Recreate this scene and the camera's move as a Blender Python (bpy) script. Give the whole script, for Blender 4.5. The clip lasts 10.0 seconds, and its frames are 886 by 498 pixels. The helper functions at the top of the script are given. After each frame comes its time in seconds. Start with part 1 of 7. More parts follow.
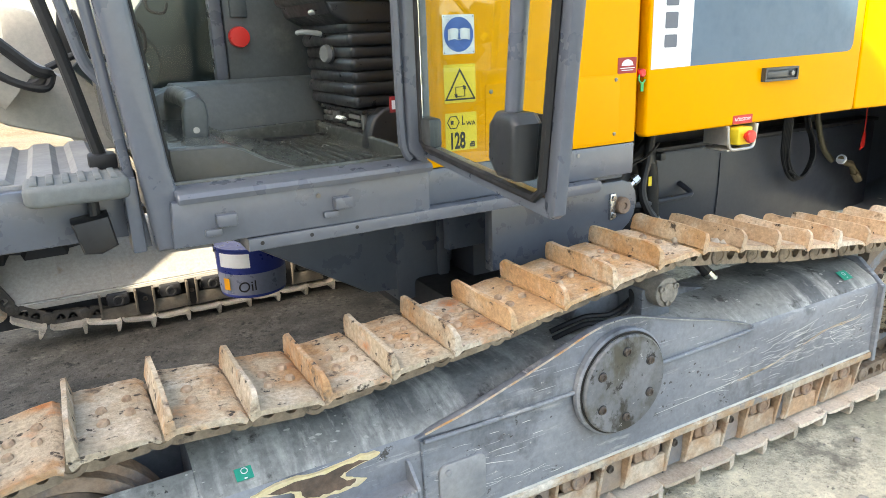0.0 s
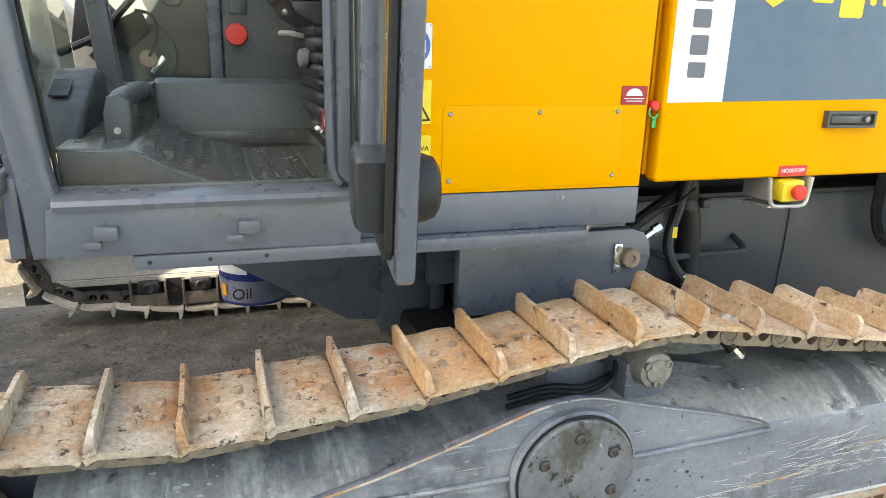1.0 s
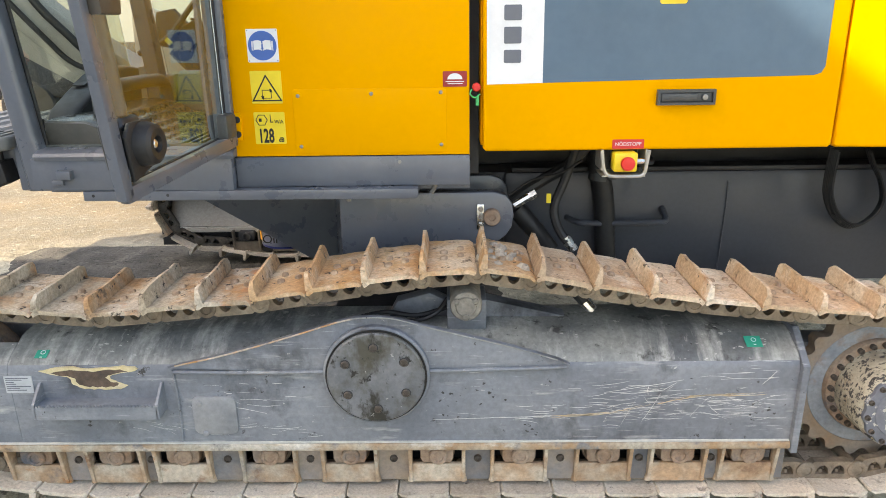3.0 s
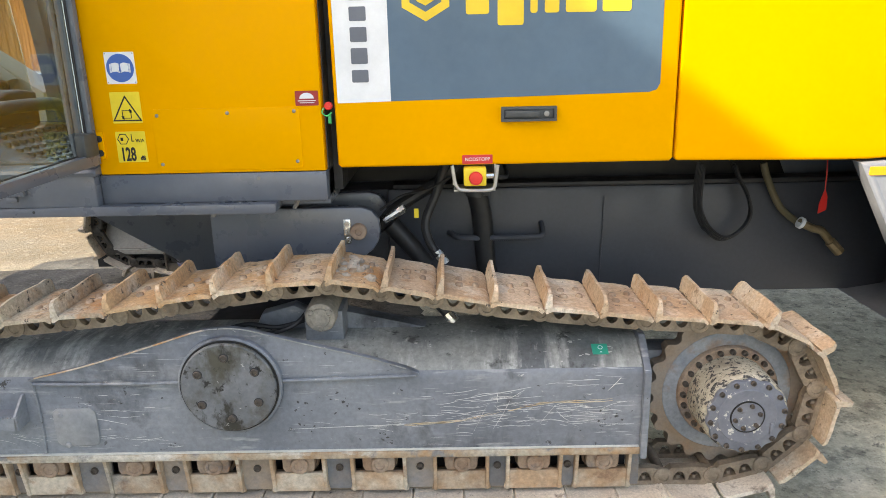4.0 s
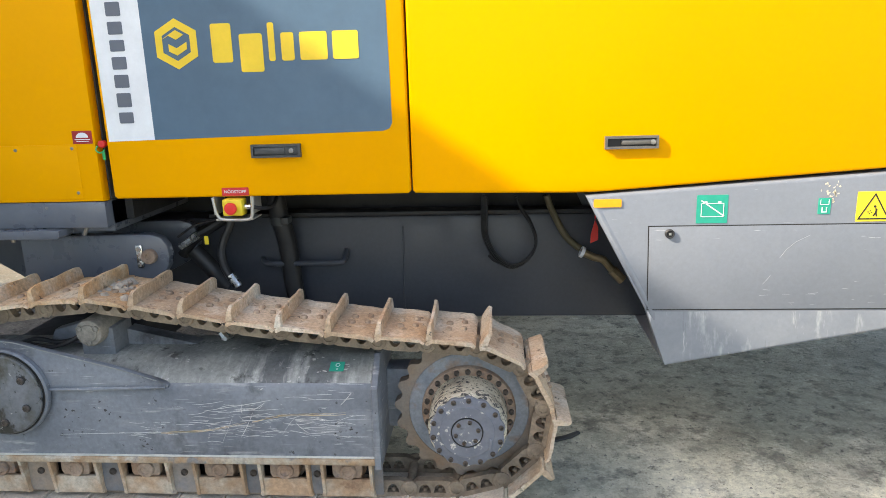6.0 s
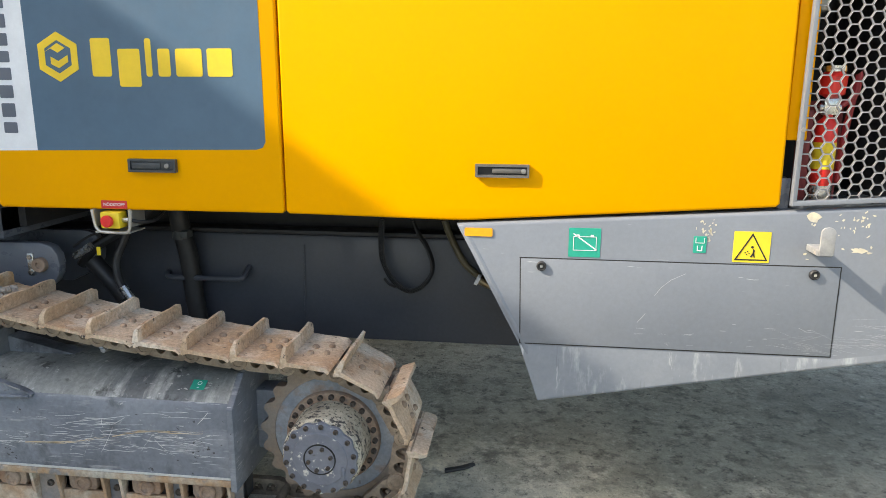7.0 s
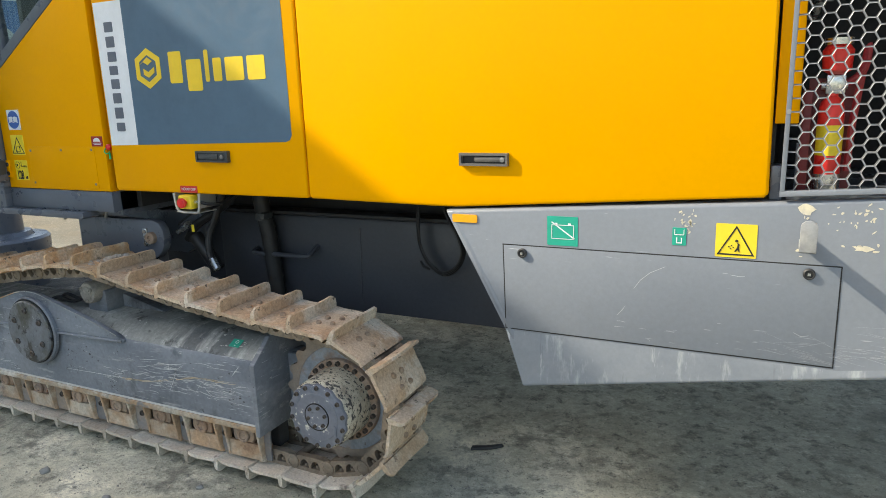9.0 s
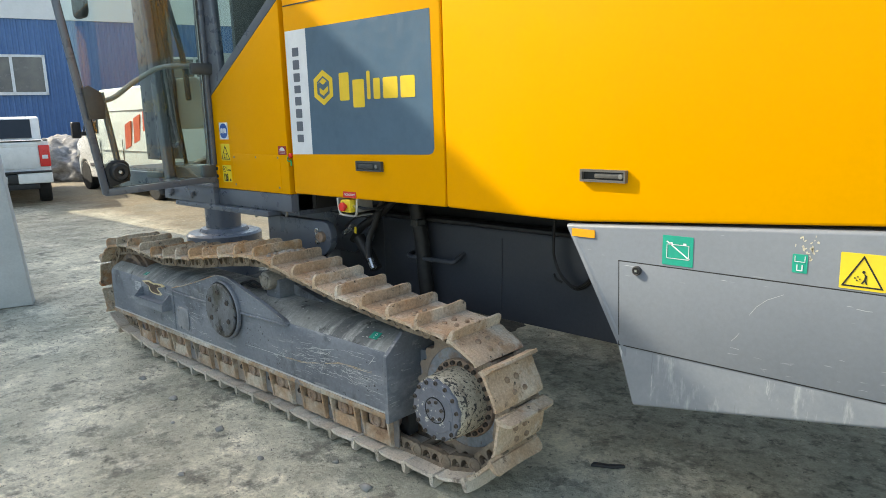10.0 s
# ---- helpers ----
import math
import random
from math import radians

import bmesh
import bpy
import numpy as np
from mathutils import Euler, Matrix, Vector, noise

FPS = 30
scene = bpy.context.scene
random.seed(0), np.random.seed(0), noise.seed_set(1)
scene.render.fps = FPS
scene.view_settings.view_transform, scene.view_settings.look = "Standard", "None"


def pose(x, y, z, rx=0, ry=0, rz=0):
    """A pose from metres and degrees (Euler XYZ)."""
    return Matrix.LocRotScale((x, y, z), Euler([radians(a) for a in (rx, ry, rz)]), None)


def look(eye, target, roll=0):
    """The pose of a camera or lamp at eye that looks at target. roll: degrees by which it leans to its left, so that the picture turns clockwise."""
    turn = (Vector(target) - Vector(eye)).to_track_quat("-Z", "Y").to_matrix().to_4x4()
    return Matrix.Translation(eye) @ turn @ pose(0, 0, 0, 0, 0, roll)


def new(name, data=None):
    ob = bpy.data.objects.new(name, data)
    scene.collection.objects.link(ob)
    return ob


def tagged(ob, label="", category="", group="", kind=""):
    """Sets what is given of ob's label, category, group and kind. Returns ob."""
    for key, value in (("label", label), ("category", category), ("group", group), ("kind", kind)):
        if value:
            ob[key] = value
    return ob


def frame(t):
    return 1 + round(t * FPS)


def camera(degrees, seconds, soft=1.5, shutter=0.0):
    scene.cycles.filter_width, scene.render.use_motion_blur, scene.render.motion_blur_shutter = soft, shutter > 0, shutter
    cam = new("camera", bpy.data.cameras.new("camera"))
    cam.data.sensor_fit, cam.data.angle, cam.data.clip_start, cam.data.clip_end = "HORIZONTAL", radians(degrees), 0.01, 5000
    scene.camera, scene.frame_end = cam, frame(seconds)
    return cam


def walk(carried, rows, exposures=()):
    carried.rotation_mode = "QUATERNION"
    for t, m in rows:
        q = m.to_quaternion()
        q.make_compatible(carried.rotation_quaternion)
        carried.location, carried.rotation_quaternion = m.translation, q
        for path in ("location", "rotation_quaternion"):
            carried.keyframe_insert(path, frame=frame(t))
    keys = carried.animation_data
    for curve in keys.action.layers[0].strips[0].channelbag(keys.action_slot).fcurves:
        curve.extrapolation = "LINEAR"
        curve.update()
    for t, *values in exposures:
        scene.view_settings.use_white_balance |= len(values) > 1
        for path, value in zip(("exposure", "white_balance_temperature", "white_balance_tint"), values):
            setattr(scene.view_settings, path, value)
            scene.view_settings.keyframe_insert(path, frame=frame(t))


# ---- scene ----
cam = camera(64.8, 10.0, soft=0.65)
METRES, EYE, TILT, LEAN, TURN = 5.05, 1.475, 0.0, 0.0, -28.7
ROWS = [
    (0.0, 0.0, 0.0, 0.0, -0.58, -17.03, 1.9),
    (0.5, 0.0352, 0.0264, -0.0027, 2.97, -18.63, 0.67),
    (1.0, 0.0845, 0.0612, 0.0012, 10.71, -16.38, -1.58),
    (1.5, 0.153, 0.0766, 0.0038, 20.86, -13.05, -0.97),
    (2.0, 0.2114, 0.0752, 0.0082, 27.46, -17.37, -0.12),
    (3.5, 0.3628, 0.0513, 0.0123, 29.46, -18.05, 0.81),
    (4.0, 0.4042, 0.0761, 0.0069, 29.01, -15.94, 1.19),
    (4.5, 0.4538, 0.0947, 0.0139, 29.33, -15.58, 1.49),
    (5.0, 0.5137, 0.0986, 0.0135, 32.54, -16.75, 1.18),
    (5.5, 0.5519, 0.1195, 0.0099, 32.11, -15.23, 1.98),
    (7.0, 0.6821, 0.2138, 0.0137, 35.76, -12.18, -0.27),
    (7.5, 0.7092, 0.2518, 0.0113, 37.19, -11.69, -0.67),
    (8.0, 0.7385, 0.2786, 0.0154, 38.08, -9.82, 1.75),
    (8.5, 0.7905, 0.2962, 0.017, 46.66, -11.89, 1.3),
    (9.0, 0.8174, 0.3124, 0.0132, 54.68, -12.72, 1.91),
    (9.5, 0.833, 0.3355, 0.0094, 64.12, -12.95, -0.45),
    (10.0, 0.8665, 0.3525, 0.012, 71.58, -10.92, 1.58),
]
walk(cam, [(t, pose(0, 0, EYE, TILT, LEAN, TURN) @ pose(METRES * x, METRES * y, METRES * z, 90 + pitch, roll, yaw)) for t, x, y, z, yaw, pitch, roll in ROWS],
     exposures=((0.0, 2.66, 7800, 8), (1.0, 2.58, 8000, 8), (2.0, 2.40, 8300, 11), (3.5, 2.26, 8300, 12), (4.5, 2.08, 7900, 12), (5.5, 2.00, 7500, 11), (7.0, 1.66, 7300, 9), (7.5, 1.51, 7300, 8), (8.5, 1.49, 7300, 7), (10.0, 1.49, 7300, 4)))


# ---- world and sun ----
SUN_WAY = Vector((1.0, 0.40, -0.785)).normalized()
world = bpy.data.worlds.new("sky")
scene.world = world
world.use_nodes = True
wn = world.node_tree
sky = wn.nodes.new("ShaderNodeTexSky")
sky.sky_type = "NISHITA"
sky.sun_disc = False
sky.sun_elevation = math.asin(-SUN_WAY.z)
sky.sun_rotation = math.atan2(-SUN_WAY.x, -SUN_WAY.y)
sky.air_density, sky.dust_density, sky.ozone_density = 1.0, 2.5, 1.0
wn.links.new(sky.outputs[0], wn.nodes["Background"].inputs[0])
wn.nodes["Background"].inputs[1].default_value = 0.15

sun_data = bpy.data.lights.new("sun", "SUN")
sun_data.energy, sun_data.angle, sun_data.color = 2.35, radians(0.4), (1.0, 0.95, 0.87)
sun = new("sun", sun_data)
sun.matrix_world = look((0, 0, 20), Vector((0, 0, 20)) + SUN_WAY)


# ---- materials ----
def nodes_of(name):
    m = bpy.data.materials.new(name)
    m.use_nodes = True
    t = m.node_tree
    return m, t, t.nodes["Principled BSDF"]


def lnk(t, a, b):
    t.links.new(a, b)


def noise_node(t, coord, scale, detail=4.0, rough=0.6, stretch=(1, 1, 1), turn=0.0):
    mp = t.nodes.new("ShaderNodeMapping")
    mp.inputs["Scale"].default_value = stretch
    mp.inputs["Rotation"].default_value = (0, radians(turn), 0)
    mp.inputs["Location"].default_value = (turn * 0.37, 0, turn * 0.11)
    lnk(t, coord, mp.inputs["Vector"])
    n = t.nodes.new("ShaderNodeTexNoise")
    n.inputs["Scale"].default_value = scale
    n.inputs["Detail"].default_value = detail
    n.inputs["Roughness"].default_value = rough
    lnk(t, mp.outputs[0], n.inputs["Vector"])
    return n.outputs["Fac"]


def ramp(t, fac, lo, hi):
    r = t.nodes.new("ShaderNodeMapRange")
    r.inputs["From Min"].default_value, r.inputs["From Max"].default_value = lo, hi
    lnk(t, fac, r.inputs["Value"])
    return r.outputs[0]


def math_node(t, op, a, b):
    n = t.nodes.new("ShaderNodeMath")
    n.operation = op
    for i, v in enumerate((a, b)):
        if isinstance(v, (int, float)):
            n.inputs[i].default_value = v
        else:
            lnk(t, v, n.inputs[i])
    return n.outputs[0]


def mix_col(t, fac, a, b, blend="MIX"):
    n = t.nodes.new("ShaderNodeMix")
    n.data_type, n.blend_type = "RGBA", blend
    for key, v in ((0, fac), (6, a), (7, b)):
        if isinstance(v, (int, float)):
            n.inputs[key].default_value = v
        elif isinstance(v, tuple):
            n.inputs[key].default_value = (*v, 1)
        else:
            lnk(t, v, n.inputs[key])
    return n.outputs[2]


def surf(name, a, b, scale=3.0, rough=0.5, metal=0.0, grain=0.12, gscale=60.0, bump=0.15, bscale=90.0, bdist=0.002,
         spots=(), streak=None, rand=0.0, coat=0.0, lo=0.35, hi=0.68, rvar=0.12, spec=0.5, hair=()):
    """A painted, dirty or worn surface: two base colours in patches, fine grain, layers of spots and streaks."""
    m, t, p = nodes_of(name)
    tc = t.nodes.new("ShaderNodeTexCoord").outputs["Object"]
    oi = t.nodes.new("ShaderNodeObjectInfo")
    shift = t.nodes.new("ShaderNodeVectorMath")
    shift.operation = "MULTIPLY_ADD"
    shift.inputs[1].default_value = (7.3, 5.1, 3.7) if rand else (0, 0, 0)
    lnk(t, oi.outputs["Random"], shift.inputs[0])
    lnk(t, tc, shift.inputs[2])
    co = shift.outputs[0]
    col = mix_col(t, ramp(t, noise_node(t, co, scale, 5.0), lo, hi), a, b)
    for colour, sscale, s_lo, s_hi, stretch in spots:
        col = mix_col(t, ramp(t, noise_node(t, co, sscale, 6.0, 0.65, stretch), s_lo, s_hi), col, colour)
    if streak:
        colour, amount, area, stretch = streak
        s = ramp(t, noise_node(t, co, 9.0, 3.0, 0.5, stretch), amount, amount + 0.05)
        s = math_node(t, "MULTIPLY", s, ramp(t, noise_node(t, co, area, 2.0), 0.48, 0.62))
        col = mix_col(t, s, col, colour)
    for colour, turn, amount, area, stretch in hair:
        s = ramp(t, noise_node(t, co, 10.0, 2.0, 0.5, stretch, turn), amount, amount + 0.02)
        s = math_node(t, "MULTIPLY", s, ramp(t, noise_node(t, co, area, 2.0, 0.5, (1, 1, 1.6), turn * 3), 0.50, 0.60))
        col = mix_col(t, s, col, colour)
    g = ramp(t, noise_node(t, co, gscale, 4.0, 0.7), 0.3, 0.7)
    v = math_node(t, "MULTIPLY_ADD", g, 2 * grain)
    v.node.inputs[2].default_value = 1.0 - grain
    if rand:
        r2 = math_node(t, "MULTIPLY_ADD", oi.outputs["Random"], 2 * rand)
        r2.node.inputs[2].default_value = 1.0 - rand
        v = math_node(t, "MULTIPLY", v, r2)
    hs = t.nodes.new("ShaderNodeHueSaturation")
    lnk(t, col, hs.inputs["Color"])
    lnk(t, v, hs.inputs["Value"])
    lnk(t, hs.outputs[0], p.inputs["Base Color"])
    rr = math_node(t, "MULTIPLY_ADD", ramp(t, noise_node(t, co, scale * 4, 4.0), 0.3, 0.7), 2 * rvar)
    rr.node.inputs[2].default_value = rough - rvar
    lnk(t, rr, p.inputs["Roughness"])
    p.inputs["Metallic"].default_value = metal
    p.inputs["Specular IOR Level"].default_value = spec
    p.inputs["Coat Weight"].default_value = coat
    p.inputs["Coat Roughness"].default_value = 0.15
    if bump:
        bn = t.nodes.new("ShaderNodeBump")
        bn.inputs["Strength"].default_value, bn.inputs["Distance"].default_value = bump, bdist
        lnk(t, noise_node(t, co, bscale, 5.0, 0.7), bn.inputs["Height"])
        lnk(t, bn.outputs[0], p.inputs["Normal"])
    return m


def plain(name, c, rough=0.5, metal=0.0, grain=0.08):
    return surf(name, c, tuple(v * 0.88 for v in c), 6.0, rough, metal, grain, bump=0.05)


ONE = (1, 1, 1)
YELLOW = surf("yellow_paint", (0.81, 0.358, 0.001), (0.78, 0.341, 0.001), 1.5, 0.45, grain=0.015, bump=0.02, bscale=300, coat=0.0,
              spots=(((0.70, 0.36, 0.01), 14, 0.72, 0.8, ONE),), rvar=0.05, spec=0.10)
CABGREY = surf("cab_grey_paint", (0.090, 0.102, 0.126), (0.114, 0.125, 0.148), 3, 0.30, grain=0.05, bump=0.06, bscale=220,
               rvar=0.06, coat=0.2, spots=(((0.135, 0.146, 0.168), 5, 0.50, 0.85, (1, 1, 0.6)),))
SKIRTGREY = surf("skirt_grey_paint", (0.182, 0.200, 0.228), (0.165, 0.182, 0.208), 2.5, 0.42, grain=0.05, bump=0.08, bscale=160,
                 spots=(((0.42, 0.42, 0.42), 18, 0.74, 0.8, (0.5, 1, 2.2)),), streak=((0.6, 0.6, 0.6), 0.70, 1.6, (1.2, 1, 9)), coat=0.1)
FRAMEGREY = surf("worn_frame_paint", (0.130, 0.144, 0.168), (0.220, 0.237, 0.260), 2.2, 0.45, grain=0.14, bump=0.15, bscale=120,
                 spots=(((0.29, 0.305, 0.325), 3.5, 0.54, 0.74, (0.5, 1, 1.6)), ((0.058, 0.062, 0.070), 4, 0.53, 0.68, (1.3, 1, 1.0)), ((0.040, 0.038, 0.037), 22, 0.66, 0.70, ONE),
                        ((0.44, 0.43, 0.41), 30, 0.67, 0.71, (1, 1, 1.6)), ((0.33, 0.15, 0.05), 9, 0.73, 0.77, ONE), ((0.36, 0.365, 0.36), 9, 0.60, 0.72, (0.4, 1, 3.0))),
                 hair=(((0.46, 0.47, 0.48), 2, 0.69, 2.2, (0.6, 1, 24)), ((0.42, 0.42, 0.42), -9, 0.70, 3.0, (0.7, 1, 26))))
FRAMETOP = surf("dusty_frame_top", (0.105, 0.113, 0.118), (0.255, 0.262, 0.245), 2.6, 0.6, grain=0.24, bump=0.3, bscale=100, lo=0.38, hi=0.62,
                spots=(((0.36, 0.365, 0.345), 5, 0.52, 0.66, (2.6, 0.5, 0.5)), ((0.055, 0.055, 0.052), 12, 0.60, 0.68, ONE), ((0.035, 0.035, 0.034), 44, 0.655, 0.70, ONE), ((0.36, 0.19, 0.07), 26, 0.74, 0.77, ONE), ((0.46, 0.45, 0.42), 18, 0.60, 0.80, (2.6, 1, 0.7))),
                hair=(((0.46, 0.455, 0.425), 40, 0.67, 3.0, (3, 3, 12)), ((0.46, 0.455, 0.425), -30, 0.68, 4.0, (3, 3, 12))))
# Far-track paint carries its sun and shade: a pale body, a darkened guard.
FARGUARD = surf("far_guard_tone", (0.20, 0.17, 0.13), (0.12, 0.10, 0.08), 8, 0.75, grain=0.15, bump=0.2)
FARFRAME = surf("sunlit_dusty_frame", (0.40, 0.385, 0.345), (0.34, 0.325, 0.29), 3, 0.8, grain=0.15, bump=0.2, spots=(((0.28, 0.23, 0.17), 9, 0.62, 0.74, ONE),))
DISCBLUE = surf("blue_grey_disc", (0.165, 0.190, 0.225), (0.255, 0.275, 0.295), 7, 0.55, grain=0.2, bump=0.2, lo=0.4, hi=0.62,
                spots=(((0.26, 0.16, 0.10), 6, 0.53, 0.68, ONE), ((0.10, 0.075, 0.055), 16, 0.68, 0.76, ONE)))
PANELBLUE = surf("blue_grey_recess", (0.17, 0.18, 0.195), (0.36, 0.27, 0.19), 5, 0.6, grain=0.15, bump=0.2,
                 spots=(((0.26, 0.17, 0.10), 8, 0.62, 0.74, ONE), ((0.05, 0.045, 0.04), 12, 0.66, 0.74, ONE)), rand=0.2)
SCRATCH = surf("bared_scratch", (0.74, 0.73, 0.70), (0.55, 0.55, 0.54), 20, 0.5, grain=0.1, bump=0)
GOLDSCRATCH = surf("rusty_scratch", (0.60, 0.42, 0.22), (0.60, 0.56, 0.48), 12, 0.6, grain=0.1, bump=0)
TANKGREY = surf("tank_grey_paint", (0.042, 0.047, 0.060), (0.058, 0.063, 0.076), 2.0, 0.45, grain=0.08, bump=0.08,
                spots=(((0.07, 0.072, 0.075), 6, 0.62, 0.80, (1, 1, 0.4)),))
DARK = surf("dark_steel", (0.018, 0.019, 0.022), (0.035, 0.034, 0.034), 5, 0.6, grain=0.15, bump=0.2)
BLACK = plain("black_rubber", (0.014, 0.014, 0.015), 0.55)
PLASTIC = surf("dark_plastic", (0.040, 0.044, 0.046), (0.058, 0.062, 0.063), 7, 0.45, grain=0.12, bump=0.25, bscale=400, bdist=0.001,
               spots=(((0.10, 0.10, 0.095), 9, 0.62, 0.8, ONE),))
CABPLASTIC = surf("grey_cab_lining", (0.072, 0.082, 0.084), (0.096, 0.106, 0.107), 5, 0.42, grain=0.12, bump=0.2, bscale=300, bdist=0.001,
                  spots=(((0.15, 0.155, 0.15), 7, 0.60, 0.8, ONE),))
MATRUBBER = surf("dusty_floor_mat", (0.066, 0.072, 0.066), (0.088, 0.094, 0.084), 3, 0.20, grain=0.22, bump=0.3, rvar=0.1,
                 spots=(((0.14, 0.143, 0.125), 16, 0.56, 0.72, (1.6, 0.6, 1)), ((0.22, 0.215, 0.19), 40, 0.66, 0.74, (1, 0.5, 1))))
SHOE = surf("rusty_shoe_steel", (0.47, 0.265, 0.120), (0.52, 0.345, 0.195), 4.0, 0.72, grain=0.28, gscale=90, bump=0.8, bscale=110, bdist=0.003, lo=0.40, hi=0.60,
            spots=(((0.60, 0.51, 0.39), 5, 0.48, 0.66, ONE), ((0.42, 0.19, 0.07), 6, 0.58, 0.70, ONE), ((0.20, 0.13, 0.08), 13, 0.58, 0.70, ONE), ((0.07, 0.052, 0.04), 26, 0.615, 0.67, ONE), ((0.60, 0.54, 0.44), 34, 0.66, 0.72, ONE)),
            rand=0.16)
MUDSHOE = surf("mud_caked_shoe_steel", (0.41, 0.34, 0.25), (0.38, 0.22, 0.11), 4.5, 0.82, grain=0.32, gscale=80, bump=1.0, bscale=70, bdist=0.005, lo=0.46, hi=0.60,
               spots=(((0.49, 0.43, 0.345), 6, 0.52, 0.62, ONE), ((0.37, 0.14, 0.045), 5, 0.57, 0.68, ONE), ((0.16, 0.115, 0.08), 15, 0.57, 0.66, ONE), ((0.045, 0.036, 0.03), 30, 0.60, 0.65, ONE)),
               rand=0.16)
TANSHOE = surf("dusty_tan_shoe_steel", (0.47, 0.325, 0.205), (0.56, 0.445, 0.325), 4.0, 0.76, grain=0.28, gscale=90, bump=0.8, bscale=100, bdist=0.003, lo=0.40, hi=0.60,
               spots=(((0.64, 0.565, 0.46), 6, 0.50, 0.66, ONE), ((0.36, 0.18, 0.085), 7, 0.60, 0.72, ONE), ((0.22, 0.155, 0.105), 18, 0.61, 0.70, ONE), ((0.06, 0.048, 0.038), 34, 0.63, 0.68, ONE)),
               rand=0.16)
SHOE_LOW = surf("dusty_shoe_steel", (0.60, 0.545, 0.465), (0.46, 0.375, 0.285), 4, 0.8, grain=0.22, gscale=110, bump=0.5, bscale=130, bdist=0.002,
                spots=(((0.15, 0.12, 0.10), 12, 0.60, 0.72, ONE), ((0.09, 0.08, 0.07), 40, 0.64, 0.72, ONE)), rand=0.2)
BOLTHEAD = surf("rusty_bolt_head", (0.25, 0.165, 0.105), (0.42, 0.325, 0.235), 40, 0.7, grain=0.2, bump=0.3, rand=0.2)
LINK = surf("dusty_link_steel", (0.165, 0.125, 0.090), (0.31, 0.25, 0.185), 12, 0.7, metal=0.1, grain=0.25, bump=0.4, bscale=80, bdist=0.003,
            spots=(((0.05, 0.042, 0.035), 20, 0.62, 0.74, ONE),), rand=0.12)
RUST = surf("rusty_steel", (0.26, 0.155, 0.095), (0.34, 0.27, 0.21), 8, 0.75, grain=0.25, bump=0.4, bscale=70, bdist=0.003,
            spots=(((0.10, 0.11, 0.13), 6, 0.55, 0.7, ONE), ((0.34, 0.14, 0.06), 15, 0.66, 0.76, ONE)), rand=0.1)
GUARD = surf("worn_guard_plate", (0.41, 0.27, 0.165), (0.50, 0.43, 0.34), 5, 0.7, grain=0.25, bump=0.35, bscale=80, lo=0.42, hi=0.58,
             spots=(((0.13, 0.14, 0.16), 4, 0.58, 0.70, ONE), ((0.26, 0.15, 0.09), 7, 0.56, 0.68, (1, 1, 1.3)), ((0.40, 0.19, 0.08), 12, 0.64, 0.72, (1, 1, 2)), ((0.06, 0.05, 0.045), 14, 0.66, 0.74, ONE)), rand=0.15)
FLANGE = surf("scraped_flange", (0.42, 0.375, 0.30), (0.36, 0.23, 0.13), 5, 0.65, grain=0.25, bump=0.3, lo=0.42, hi=0.6,
              spots=(((0.58, 0.55, 0.49), 8, 0.56, 0.66, (0.5, 1, 1)), ((0.20, 0.19, 0.18), 11, 0.56, 0.66, ONE), ((0.05, 0.046, 0.043), 5, 0.60, 0.67, (0.5, 1, 1))))
# Soil tone, darkened for the shade between the tracks.
SOIL = surf("soil_with_shade", (0.050, 0.046, 0.038), (0.115, 0.104, 0.085), 6, 0.95, grain=0.35, gscale=40, bump=0.9, bscale=45, bdist=0.012, spots=(((0.16, 0.145, 0.12), 5, 0.56, 0.74, ONE), ((0.025, 0.023, 0.02), 22, 0.58, 0.66, ONE), ((0.24, 0.22, 0.18), 60, 0.66, 0.72, ONE)))
SPROCKET = surf("sprocket_steel", (0.235, 0.165, 0.11), (0.27, 0.235, 0.20), 6, 0.7, metal=0.1, grain=0.15, bump=0.25,
                spots=(((0.30, 0.17, 0.10), 8, 0.58, 0.72, ONE),))
HUBMAT = surf("mud_dried_hub", (0.50, 0.46, 0.36), (0.40, 0.36, 0.28), 8, 0.8, grain=0.18, bump=0.7, bscale=60, bdist=0.005,
              spots=(((0.30, 0.26, 0.20), 9, 0.52, 0.64, ONE), ((0.24, 0.15, 0.085), 7, 0.58, 0.68, ONE), ((0.055, 0.052, 0.05), 34, 0.545, 0.585, (1, 1.5, 1)), ((0.045, 0.042, 0.04), 80, 0.57, 0.61, ONE)))
HUBFACE = surf("hub_cover_paint", (0.135, 0.145, 0.175), (0.175, 0.185, 0.21), 9, 0.5, grain=0.12, bump=0.2,
               spots=(((0.5, 0.48, 0.42), 30, 0.60, 0.63, ONE), ((0.06, 0.05, 0.04), 14, 0.66, 0.72, ONE)))
BOLT = plain("bolt_steel", (0.17, 0.15, 0.13), 0.5, 0.5)
ZINC = plain("dull_zinc", (0.30, 0.29, 0.27), 0.45, 0.6)
SCUFF = surf("pale_scuff", (0.40, 0.41, 0.43), (0.32, 0.33, 0.35), 20, 0.5, grain=0.1, bump=0)
DRYMUD = surf("dried_mud", (0.42, 0.375, 0.31), (0.30, 0.26, 0.21), 30, 0.95, grain=0.25, bump=0.5)
CHROME = plain("plated_steel", (0.62, 0.62, 0.60), 0.25, 0.9)
WHITE = plain("white_paint", (0.74, 0.76, 0.78), 0.45, 0, 0.03)
SLATE = plain("slate_blue_film", (0.070, 0.128, 0.190), 0.42, 0, 0.02)
